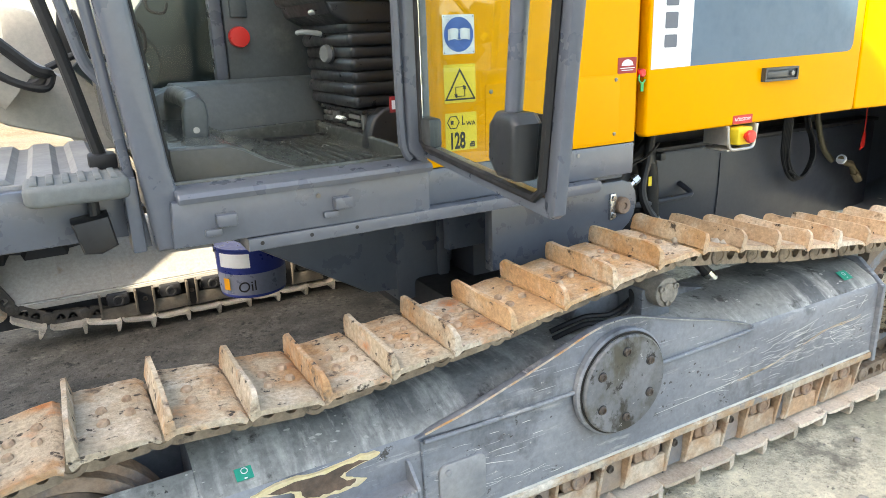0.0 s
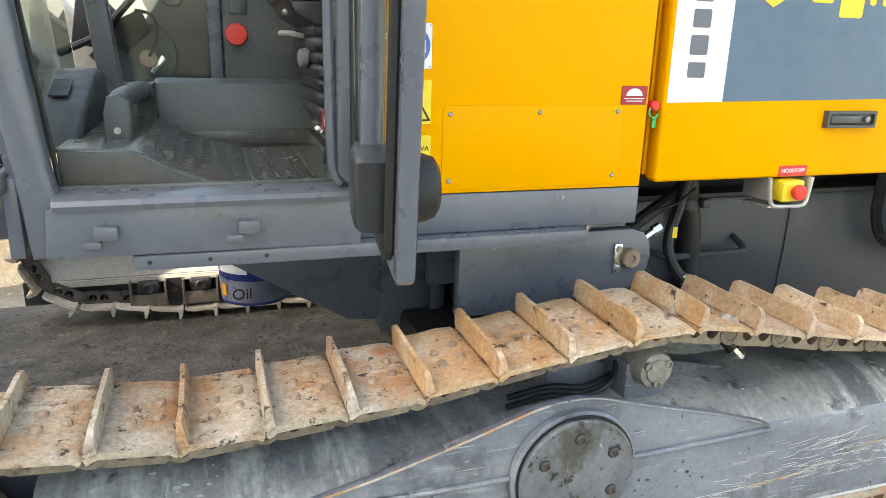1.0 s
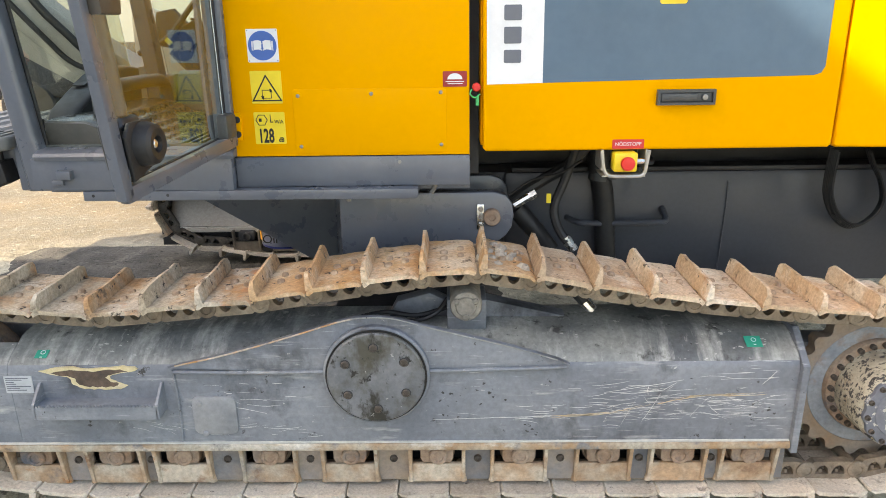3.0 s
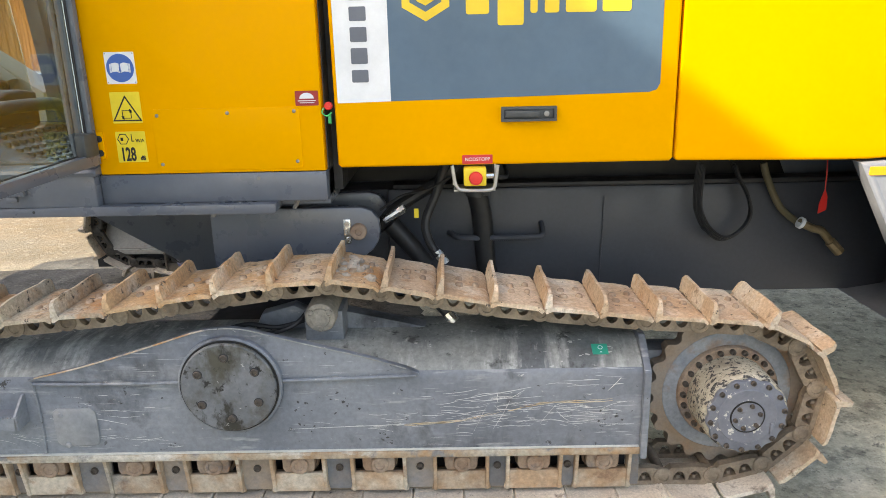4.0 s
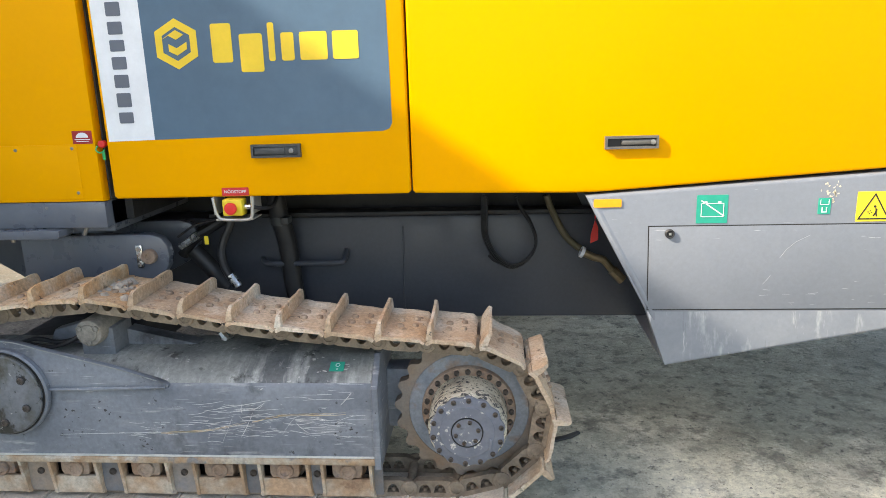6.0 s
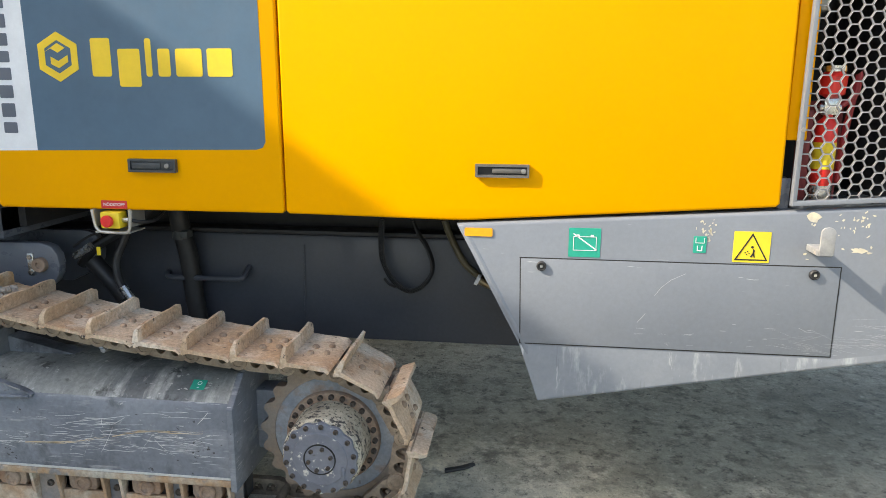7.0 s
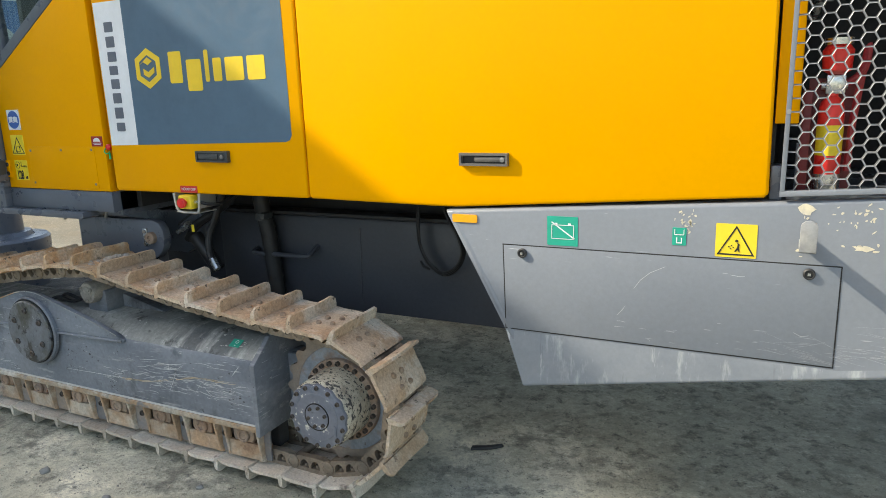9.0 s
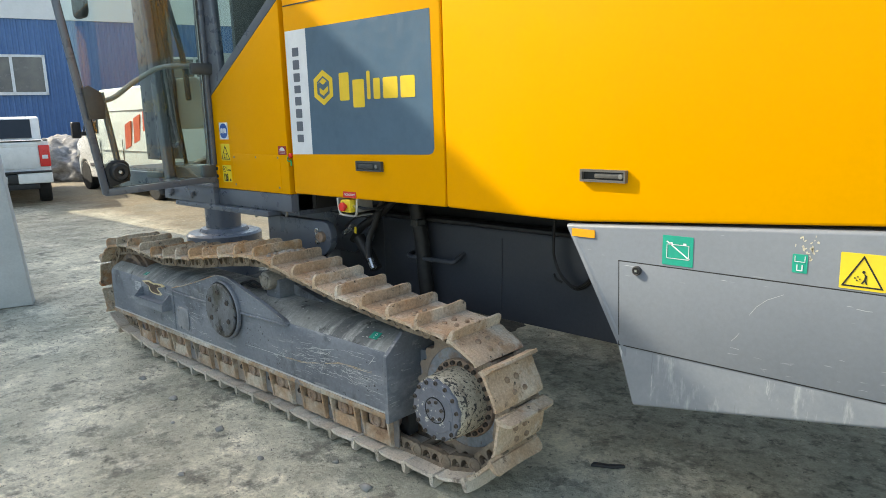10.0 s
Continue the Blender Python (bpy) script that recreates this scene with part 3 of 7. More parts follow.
def link_mesh():
    """A pair of forged links: each a plate pierced by two arched holes, with a round pin boss at one end."""
    bm = bmesh.new()
    xs = [-0.094, -0.086, -0.078, -0.052, -0.046, -0.041, -0.033, -0.0245, -0.016, -0.008, -0.003, 0.007, 0.012, 0.020, 0.0285, 0.037, 0.045, 0.050, 0.056, 0.064, 0.074, 0.080]

    def under(x):
        return -0.031 + max(0.0, -0.070 - x) * 1.1 + max(0.0, x - 0.056) * 0.9

    def hole(x):
        for c in (-0.0245, 0.0285):
            u = (x - c) / 0.0217
            if abs(u) < 1.01:
                return 0.017 - 0.034 * math.sqrt(max(0.0, 1 - u * u))
        return None

    for y, w in ((-0.094, 0.028), (0.066, 0.028)):
        for a, b in zip(xs, xs[1:]):
            ha, hb = hole(a), hole(b)
            if ha is not None and hb is not None and (b - a) < 0.0095 and hole((a + b) / 2) is not None:
                prism(bm, [(a, under(a)), (b, under(b)), (b, hb), (a, ha)], y, y + w)
                prism(bm, [(a, 0.017), (b, 0.017), (b, 0.036), (a, 0.036)], y, y + w)
            else:
                prism(bm, [(a, under(a)), (b, under(b)), (b, 0.036), (a, 0.036)], y, y + w)
        for c in (-0.0245, 0.0285):
            rod(bm, (c, y + w * 0.6, 0.004), (c, y + w * 0.6, 0.02), 0.0085, 6)
        side = -1 if y < 0 else 1
        base = y if y < 0 else y + w
        lathe(bm, [(0.031, -0.006), (0.031, 0.004), (0.027, 0.007), (0.018, 0.007), (0.017, 0.004), (0.012, 0.006), (0, 0.006)], (0.084, base, 0), (0, side, 0), 14)
    rod(bm, (0.084, -0.098, 0), (0.084, 0.098, 0), 0.017, 10)
    return mesh_of("track_link", bm, LINK, 40)


SHOE_MES = {m: [shoe_mesh(m, k) for k in range(4)] for m in (SHOE, MUDSHOE, TANSHOE)}
SHOE_LOW_MES, LINK_ME = [shoe_mesh(SHOE_LOW, k) for k in range(3)], link_mesh()
# Darker link steel for the far track, its shade put into the colour.
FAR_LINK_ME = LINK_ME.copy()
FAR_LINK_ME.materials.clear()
FAR_LINK_ME.materials.append(surf("shaded_link_steel", (0.045, 0.04, 0.034), (0.09, 0.08, 0.065), 12, 0.6, grain=0.2, bump=0.4))


def sprocket(bm, yc):
    n = 21
    outline = []
    for i in range(n):
        for f, r in ((0.0, 0.266), (0.11, 0.265), (0.20, 0.259), (0.29, 0.250), (0.39, 0.244), (0.5, 0.242), (0.61, 0.244), (0.71, 0.250), (0.80, 0.259), (0.89, 0.265)):
            a = 2 * math.pi * (i + f) / n + radians(5.1)
            outline.append((SPR[0] + r * math.cos(a), SPR[1] + r * math.sin(a)))
    ring = [(SPR[0] + 0.214 * math.cos(2 * math.pi * i / len(outline)), SPR[1] + 0.214 * math.sin(2 * math.pi * i / len(outline))) for i in range(len(outline))]
    y0, y1 = yc - 0.022, yc + 0.022
    vs = [[bm.verts.new((x, y, z)) for x, z in line] for line, y in ((outline, y0), (ring, y0), (ring, y1), (outline, y1))]
    k = len(outline)
    fs = []
    for a, c in zip(vs, vs[1:] + vs[:1]):
        fs += [bm.faces.new((a[i], a[(i + 1) % k], c[(i + 1) % k], c[i])) for i in range(k)]
    bmesh.ops.recalc_face_normals(bm, faces=fs)


BOLT_DARK = surf("dark_rusty_bolt", (0.065, 0.055, 0.048), (0.12, 0.095, 0.075), 40, 0.55, metal=0.2, grain=0.2, bump=0.2)
_bolt = bmesh.new()
lathe(_bolt, [(1.0, 0), (1.0, 0.75), (0.85, 1.0), (0.62, 1.0), (0.55, 0.55), (0, 0.55)], (0, 0, 0), (0, -1, 0), 10)
BOLT_ME = mesh_of("bolt", _bolt, BOLT_DARK, 40)


def bolt_circle(parent, centre, r, n, size, height, turn=0.0):
    for i in range(n):
        a = radians(turn) + 2 * math.pi * i / n
        ob = new("bolt", BOLT_ME)
        ob.parent = parent
        ob.matrix_local = Matrix.LocRotScale(Vector((centre[0] + r * math.cos(a), centre[1], centre[2] + r * math.sin(a))), None, Vector((size, height, size)))


def bolts(bm, centre, r, n, size, height, turn=0.0, sides=6, way=(0, -1, 0)):
    for i in range(n):
        a = radians(turn) + 2 * math.pi * i / n
        lathe(bm, [(size, 0), (size, height), (size * 0.7, height * 1.15), (size * 0.62, height * 0.55), (0, height * 0.55)],
              (centre[0] + r * math.cos(a), centre[1], centre[2] + r * math.sin(a)), way, sides)


ROLLERS = (0.15, 0.411, 0.632, 0.914, 1.177, 1.46, 1.725, 1.997, 2.236, 2.461)


trnd = random.Random(8)


def build_track(dy, near):
    """One crawler track; dy moves it across the rig."""
    yc = 1.505 + dy
    f0, f1 = (1.345, 1.66) if near else (1.425 + dy, 1.75 + dy)
    x0 = -0.25 if near else -0.385
    section = [(f0, 0.262), (f0 + 0.03, 0.285), (f0 + 0.21, 0.53), (f0 + 0.26, 0.56), (f1, 0.56), (f1, 0.262)] if not near else [(f0, 0.272), (f0, 0.524), (f0 + 0.008, 0.546), (f0 + 0.030, 0.565), (f0 + 0.105, 0.602), (f0 + 0.135, 0.608), (f1, 0.607), (f1, 0.272)]

    def body(bm):
        prism(bm, section, 0.14, 2.568, "x")
        if not near:
            prism(bm, section, -0.38, 0.139, "x")
            return
        prism(bm, [(f0, 0.272), (f0, 0.524), (f0 + 0.008, 0.546), (f0 + 0.030, 0.565), (f0 + 0.080, 0.590), (f0 + 0.080, 0.570), (f0 + 0.03, 0.53), (f0 + 0.03, 0.272)], -0.25, 0.139, "x")
        prism(bm, [(-0.25, 0.272), (0.145, 0.272), (0.145, 0.60), (-0.235, 0.60), (-0.25, 0.56)], f1 - 0.03, f1 - 0.001, "y", 0.006)

    frame_ob = make("track_frame", FRAMEGREY if near else FARFRAME, rig, body, "scratched grey track frame with dust and rust" if near else "track frame coloured pale for dust and sunlight")
    if near:
        frame_ob.data.materials.append(FRAMETOP)
        for poly in frame_ob.data.polygons:
            if poly.normal.z > 0.45:
                poly.material_index = 1

    def flange(bm):
        box(bm, x0, 2.59, f0 - 0.010, f1, 0.246 if near else 0.222, 0.270 if near else 0.250, 0.004)

    make("flange_lip", surf("pale_scraped_edge", (0.55, 0.54, 0.50), (0.42, 0.42, 0.40), 6, 0.5, spots=(((0.08, 0.075, 0.07), 5, 0.64, 0.7, ONE),)), frame_ob, lambda bm: box(bm, x0 + 0.004, 2.568, f0 - 0.006, f0 + 0.01, 0.270 if near else 0.2505, 0.277 if near else 0.258, 0.003))
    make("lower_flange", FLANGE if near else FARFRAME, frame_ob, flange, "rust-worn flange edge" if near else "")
    make("end_plate", FRAMEGREY, frame_ob, lambda bm: prism(
        bm, [(f0 - 0.016, 0.235), (f0 - 0.016, 0.535), (f0 + 0.09, 0.622), (f1, 0.622), (f1, 0.235)], 2.569, 2.592, "x", 0.004))
    # On the far track it reaches forward to darken the link holes.
    make("inner_guard", DARK, frame_ob, lambda bm: box(bm, 0.05 if near else -0.45, 2.56, yc - 0.03, yc + 0.03, 0.12, 0.244))

    # rollers and the guard plates under the flange; far ones coloured dark for shade
    y = yc - 0.116
    for x in ROLLERS:
        def roller(bm, x=x):
            prism(bm, [(x - 0.054, 0.190), (x - 0.046, 0.174), (x + 0.046, 0.174), (x + 0.054, 0.190), (x + 0.054, 0.226), (x + 0.046, 0.236), (x - 0.046, 0.236), (x - 0.054, 0.226)], y - 0.016, y + 0.03, "y", 0.006)
            lathe(bm, [(0.030, 0.0), (0.030, 0.010), (0.026, 0.014), (0.018, 0.014), (0.016, 0.009), (0, 0.009)], (x + 0.004, y - 0.015, 0.203), (0, -1, 0), 16)
            lathe(bm, [(0.0, 0), (0.06, 0.0), (0.06, 0.15)], (x, yc - 0.08, 0.192), (0, 1, 0), 16)

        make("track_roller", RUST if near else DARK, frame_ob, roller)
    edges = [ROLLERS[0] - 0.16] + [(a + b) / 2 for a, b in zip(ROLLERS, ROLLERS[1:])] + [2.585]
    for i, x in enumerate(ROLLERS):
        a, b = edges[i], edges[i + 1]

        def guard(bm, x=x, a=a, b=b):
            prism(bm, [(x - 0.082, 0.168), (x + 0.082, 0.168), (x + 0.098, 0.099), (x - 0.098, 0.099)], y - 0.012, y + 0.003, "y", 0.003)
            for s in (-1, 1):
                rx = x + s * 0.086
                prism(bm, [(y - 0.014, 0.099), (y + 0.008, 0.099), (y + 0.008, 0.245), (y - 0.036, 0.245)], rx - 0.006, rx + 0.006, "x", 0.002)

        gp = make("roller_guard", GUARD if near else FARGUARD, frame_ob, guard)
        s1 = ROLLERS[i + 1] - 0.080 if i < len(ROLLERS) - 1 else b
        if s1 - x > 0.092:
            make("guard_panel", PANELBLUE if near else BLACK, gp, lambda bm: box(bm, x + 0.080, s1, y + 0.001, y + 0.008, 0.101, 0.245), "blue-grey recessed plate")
        if i < len(ROLLERS) - 1:
            bolt_circle(gp, (b, y + 0.002, 0.182), 0.0, 1, 0.013, 0.010)

    # sprocket, hub and idler
    spr = make("sprocket", SPROCKET, frame_ob, lambda bm: sprocket(bm, yc), "toothed rusty drive sprocket")
    make("sprocket_disc", DISCBLUE, spr, lambda bm: lathe(bm, [(0.2165, 0.004), (0.212, 0.0), (0.10, 0.0), (0.10, 0.04), (0.2165, 0.04)], (SPR[0], yc - 0.0215, SPR[1]), (0, 1, 0), 56), "blue-grey worn disc")

    def drum(bm):
        lathe(bm, [(0.140, 0.12), (0.136, 0.108), (0.134, -0.010), (0.132, -0.024), (0.128, -0.030), (0, -0.030)],
              (SPR[0], yc - 0.150, SPR[1]), (0, 1, 0), 48)

    make("final_drive", HUBMAT, frame_ob, drum, "hub drum caked in dried pale mud")
    br = make("bolt_ring", RUST, frame_ob, lambda bm: lathe(bm, [(0.167, 0.03), (0.167, 0.006), (0.163, 0), (0.128, 0)], (SPR[0], yc - 0.040, SPR[1]), (0, 1, 0), 48), "rusty ring of sprocket bolts")
    bolt_circle(br, (SPR[0], yc - 0.040, SPR[1]), 0.151, 24, 0.0098, 0.014)

    def cover(bm):
        ring = []
        for k in range(96):
            a = 2 * math.pi * k / 96
            r = 0.1245 + 0.0035 * math.cos(14 * a - radians(126))
            ring.append((SPR[0] + r * math.cos(a), SPR[1] + r * math.sin(a)))
        prism(bm, ring, yc - 0.194, yc - 0.178, "y", 0.003)
        lathe(bm, [(0.094, 0), (0.091, 0.003), (0.055, 0.003), (0.055, 0.0), (0.050, 0.0), (0.050, 0.004), (0, 0.004)], (SPR[0], yc - 0.1935, SPR[1]), (0, -1, 0), 40)
        box(bm, SPR[0] + 0.072, SPR[0] + 0.084, yc - 0.201, yc - 0.19, SPR[1] - 0.062, SPR[1] - 0.022, 0.003)

    hc = make("hub_cover", HUBFACE, frame_ob, cover, "bolted grey hub cover with chipped paint")
    make("cover_groove", INK, hc, lambda bm: lathe(bm, [(0.0535, 0), (0.0535, 0.0048), (0.0505, 0.0048), (0.0505, 0)], (SPR[0], yc - 0.1938, SPR[1]), (0, -1, 0), 40))
    bolt_circle(hc, (SPR[0], yc - 0.192, SPR[1]), 0.115, 14, 0.0088, 0.010, 9)
    bolt_circle(hc, (SPR[0], yc - 0.197, SPR[1]), 0.039, 6, 0.0075, 0.008, 15)
    make("hub_arm", FRAMEGREY, frame_ob, lambda bm: box(bm, 2.55, 2.80, yc + 0.03, yc + 0.13, 0.29, 0.52, 0.01))

    def idler(bm):
        lathe(bm, [(0.0, -0.055), (0.10, -0.055), (0.12, -0.035), (0.17, -0.03), (0.19, -0.06), (0.222, -0.06), (0.222, -0.03), (0.24, -0.025),
                   (0.24, 0.025), (0.222, 0.03), (0.222, 0.06), (0.19, 0.06), (0.17, 0.03), (0.1, 0.05), (0, 0.05)], (IDL_X, yc if near else yc + 0.12, IDL_Z), (0, 1, 0), 40)

    # The far idler is coloured dark to stand for its shade.
    make("idler_wheel", RUST if near else DARK, frame_ob, idler, "rusty idler wheel")

    # shoes and links round the loop
    for i, p in enumerate(PINS):
        q = PINS[(i + 1) % COUNT]
        tw = (q - p).normalized()
        nx, nz = -tw.y, tw.x
        c = (p + q) / 2
        m = Matrix(((tw.x, 0, nx, c.x), (0, 1, 0, yc), (tw.y, 0, nz, c.y), (0, 0, 0, 1)))
        low = nz < -0.8
        sway = Matrix.Rotation(radians(trnd.uniform(-2.0, 2.0) if low else trnd.uniform(-0.8, 0.8)), 4, "Y")
        skin = MUDSHOE if c.x < 0.95 else SHOE if c.x < 1.72 else TANSHOE
        for name, me, mat in (("shoe", SHOE_LOW_MES[i % 3] if low else SHOE_MES[skin][(i * 7) % 4], m @ sway), ("track_link", LINK_ME if near else FAR_LINK_ME, m)):
            ob = new(name, me)
            ob.parent = frame_ob
            ob.matrix_local = mat
    return frame_ob


near_frame = build_track(0.0, True)
far_frame = build_track(2.46, False)


# fittings of the near track frame
def arch(bm):
    pts = [(0.64, 0.540), (0.67, 0.548), (0.80, 0.578), (0.95, 0.620), (1.08, 0.660), (1.17, 0.690), (1.23, 0.703), (1.29, 0.705), (1.35, 0.698),
           (1.44, 0.672), (1.56, 0.640), (1.70, 0.603), (1.83, 0.562), (1.87, 0.545), (1.865, 0.532), (1.60, 0.527), (0.95, 0.525)]
    prism(bm, pts, 1.337, 1.362, "y", 0.004)


make("gusset_plate", FRAMEGREY, near_frame, arch, "humped gusset plate with rusty weld line")
WELD = surf("rusty_weld", (0.42, 0.37, 0.30), (0.46, 0.25, 0.10), 14, 0.7, grain=0.2, bump=0.5, bscale=150, lo=0.45, hi=0.58, spots=(((0.16, 0.17, 0.19), 10, 0.56, 0.66, ONE),))
for weld, wr, wm in (([(0.665, 1.338, 0.547), (0.70, 1.336, 0.556), (0.80, 1.334, 0.579), (0.95, 1.334, 0.621), (1.08, 1.334, 0.661), (1.17, 1.334, 0.690), (1.23, 1.334, 0.703)], 0.0028, WELD),
                     ([(1.23, 1.334, 0.703), (1.29, 1.334, 0.705), (1.35, 1.334, 0.698), (1.44, 1.334, 0.672), (1.56, 1.334, 0.640), (1.70, 1.334, 0.603), (1.83, 1.334, 0.562)], 0.0020, FRAMETOP),
                     ([(0.66, 1.334, 0.529), (0.9, 1.333, 0.526), (1.14, 1.333, 0.528)], 0.006, FRAMEGREY),
                     ([(1.43, 1.333, 0.528), (1.65, 1.334, 0.532), (1.86, 1.335, 0.538)], 0.006, FRAMEGREY),
                     ([(0.655, 1.342, 0.53), (0.66, 1.342, 0.40), (0.655, 1.342, 0.28)], 0.004, FRAMEGREY)):
    make("weld_bead", wm, near_frame, lambda bm: tube(bm, weld, wr, 8, 3))
collar = make("cover_collar", FRAMEGREY, near_frame, lambda bm: lathe(bm, [(0.162, 0), (0.162, 0.016), (0.156, 0.021), (0, 0.021)], (1.283, 1.336, 0.521), (0, -1, 0), 56))
cover_ob = make("pivot_cover", surf("oily_cover_paint", (0.115, 0.123, 0.133), (0.175, 0.184, 0.196), 6, 0.45, grain=0.15, bump=0.2, lo=0.42, hi=0.6,
                         spots=(((0.072, 0.068, 0.052), 5, 0.47, 0.58, (1, 1, 0.7)), ((0.030, 0.028, 0.022), 8, 0.52, 0.58, (1, 1, 0.6)), ((0.018, 0.017, 0.015), 20, 0.58, 0.63, ONE), ((0.40, 0.40, 0.39), 34, 0.67, 0.71, ONE))),
     near_frame, lambda bm: lathe(bm, [(0.146, 0), (0.148, 0.004), (0.148, 0.012), (0.143, 0.017), (0, 0.017)], (1.283, 1.317, 0.521), (0, -1, 0), 56), "round bolted cover stained with oil")
make("cover_gap", INK, cover_ob, lambda bm: lathe(bm, [(0.154, 0), (0.154, 0.003), (0.146, 0.003)], (1.283, 1.3155, 0.521), (0, -1, 0), 56))
bolt_circle(cover_ob, (1.283, 1.301, 0.521), 0.102, 6, 0.0125, 0.009, 92)
for i in range(6):
    a = radians(92 + 60 * i)
    make("bolt_washer", DARK, cover_ob, lambda bm: lathe(bm, [(0.0150, 0), (0.0150, 0.0022), (0.0125, 0.003), (0.0125, 0)], (1.283 + 0.102 * math.cos(a), 1.3005, 0.521 + 0.102 * math.sin(a)), (0, -1, 0), 14))


# oil blots on the near frame
OIL = surf("oil_blot", (0.035, 0.034, 0.034), (0.065, 0.064, 0.066), 30, 0.4, grain=0.2)


def blots(bm):
    r = random.Random(41)
    for cx, cz, sx, sz, n in ((1.53, 0.43, 0.05, 0.03, 16), (1.62, 0.44, 0.03, 0.02, 8), (1.76, 0.305, 0.03, 0.012, 6), (1.45, 0.36, 0.05, 0.03, 4), (2.45, 0.40, 0.06, 0.05, 8), (0.90, 0.47, 0.12, 0.03, 7), (2.0, 0.50, 0.15, 0.012, 6)):
        for _ in range(n):
            x, z, s = cx + r.gauss(0, sx), cz + r.gauss(0, sz), r.uniform(0.0015, 0.006)
            if 0.285 < z < 0.50 and abs(x - 1.283) > 0.18:
                k, tilt = 11, r.uniform(-0.8, 0.8)
                pts = []
                for i in range(k):
                    a, q = 2 * math.pi * i / k, s * r.uniform(0.35, 1.2)
                    pts.append((x + q * math.cos(a) + tilt * q * math.sin(a), z + q * math.sin(a) * 0.8))
                bm.faces.new([bm.verts.new((px, 1.3446, pz)) for px, pz in pts])


tagged(make("oil_blot", OIL, near_frame, blots, "", 0), "dark oil blots", kind="stuff")


# scratches in the paint, each a sliver of bared metal
def sliver(bm, pts, w, y):
    line = [Vector(p) for p in pts]
    n = len(line)
    up, lo = [], []
    for i, p in enumerate(line):
        d = (line[min(n - 1, i + 1)] - line[max(0, i - 1)]).normalized()
        k = w * (0.25 + 0.75 * math.sin(math.pi * (i + 0.5) / n))
        up.append(bm.verts.new((p.x - d.y * k, y, p.y + d.x * k)))
        lo.append(bm.verts.new((p.x + d.y * k, y, p.y - d.x * k)))
    for i in range(n - 1):
        bm.faces.new((lo[i], lo[i + 1], up[i + 1], up[i]))


def frame_scratches(bm):
    r = random.Random(23)
    for cx, cz, sx, sz, n, tilt in ((2.20, 0.405, 0.15, 0.022, 60, 3), (2.02, 0.372, 0.17, 0.018, 44, 2), (2.38, 0.39, 0.09, 0.025, 26, -3), (2.10, 0.455, 0.08, 0.012, 12, 4), (1.65, 0.365, 0.12, 0.012, 9, 0), (0.99, 0.325, 0.13, 0.02, 16, 3),
                                    (0.95, 0.43, 0.10, 0.04, 8, -2), (0.78, 0.36, 0.05, 0.04, 10, -12), (0.60, 0.33, 0.05, 0.02, 7, -20), (2.36, 0.505, 0.07, 0.012, 5, 2)):
        for _ in range(n):
            x, z = cx + r.gauss(0, sx), cz + r.gauss(0, sz)
            l = r.uniform(0.02, 0.11) * (1.3 if r.random() < 0.2 else 0.8)
            a = radians(tilt + r.gauss(0, 5) + (r.uniform(-70, 70) if r.random() < 0.05 else 0))
            c = r.uniform(-0.08, 0.08)
            if 0.29 < z < 0.515 and 0.2 < x < 2.5 and abs(x - 1.283) > 0.19:
                sliver(bm, [(x + l * u * math.cos(a), min(0.52, max(0.28, z + l * u * math.sin(a) + c * l * u * u * 4))) for u in (-0.5, -0.2, 0.1, 0.3, 0.5)], r.uniform(0.0003, 0.0008), 1.3442)
    for pts in ([(1.98, 0.445), (2.06, 0.458), (2.16, 0.475), (2.22, 0.487)], [(2.03, 0.44), (2.09, 0.443), (2.16, 0.452), (2.20, 0.478)], [(2.115, 0.437), (2.112, 0.452), (2.116, 0.470)],
                [(1.45, 0.352), (1.60, 0.357), (1.75, 0.361), (1.90, 0.366)], [(2.46, 0.47), (2.48, 0.49), (2.50, 0.515)], [(0.80, 0.405), (0.86, 0.395), (0.93, 0.378)]):
        sliver(bm, pts, 0.0009, 1.3440)


tagged(make("scratch", SCRATCH, near_frame, frame_scratches, "fine bared scratches", 0), "fine bared scratches", kind="stuff")
def long_scratch(bm):
    r = random.Random(2)
    path = smooth_line([(1.80, 0, 0.362), (1.95, 0, 0.368), (2.04, 0, 0.380), (2.13, 0, 0.405), (2.24, 0, 0.430), (2.36, 0, 0.434), (2.52, 0, 0.440)], 6)
    for _ in range(22):
        a = r.randint(0, len(path) - 8)
        n, dz = r.randint(4, 9), r.gauss(0, 0.0035)
        sliver(bm, [(p.x, p.z + dz + r.gauss(0, 0.0007)) for p in path[a:a + n]], r.uniform(0.0005, 0.0015), 1.3438)


tagged(make("rusty_scratch", GOLDSCRATCH, near_frame, long_scratch, "", 0), "long rusty scratch", kind="stuff")


def hatch(bm):
    pts = rounded(0.700, 0.838, 0.308, 0.440, 0.022)
    prism(bm, pts, 1.337, 1.347, "y", 0.003)
    lathe(bm, [(0.009, 0), (0.009, 0.004), (0.005, 0.006), (0, 0.006)], (0.725, 1.337, 0.418), (0, -1, 0), 10)
    lathe(bm, [(0.009, 0), (0.009, 0.004), (0.005, 0.006), (0, 0.006)], (0.735, 1.337, 0.312), (0, -1, 0), 10)


make("hatch_plate", surf("scuffed_plate", (0.20, 0.21, 0.225), (0.33, 0.335, 0.34), 9, 0.5, grain=0.12, bump=0.15,
                         streak=((0.6, 0.58, 0.54), 0.64, 5, (1, 1, 6))), near_frame, hatch, "small scratched cover plate")


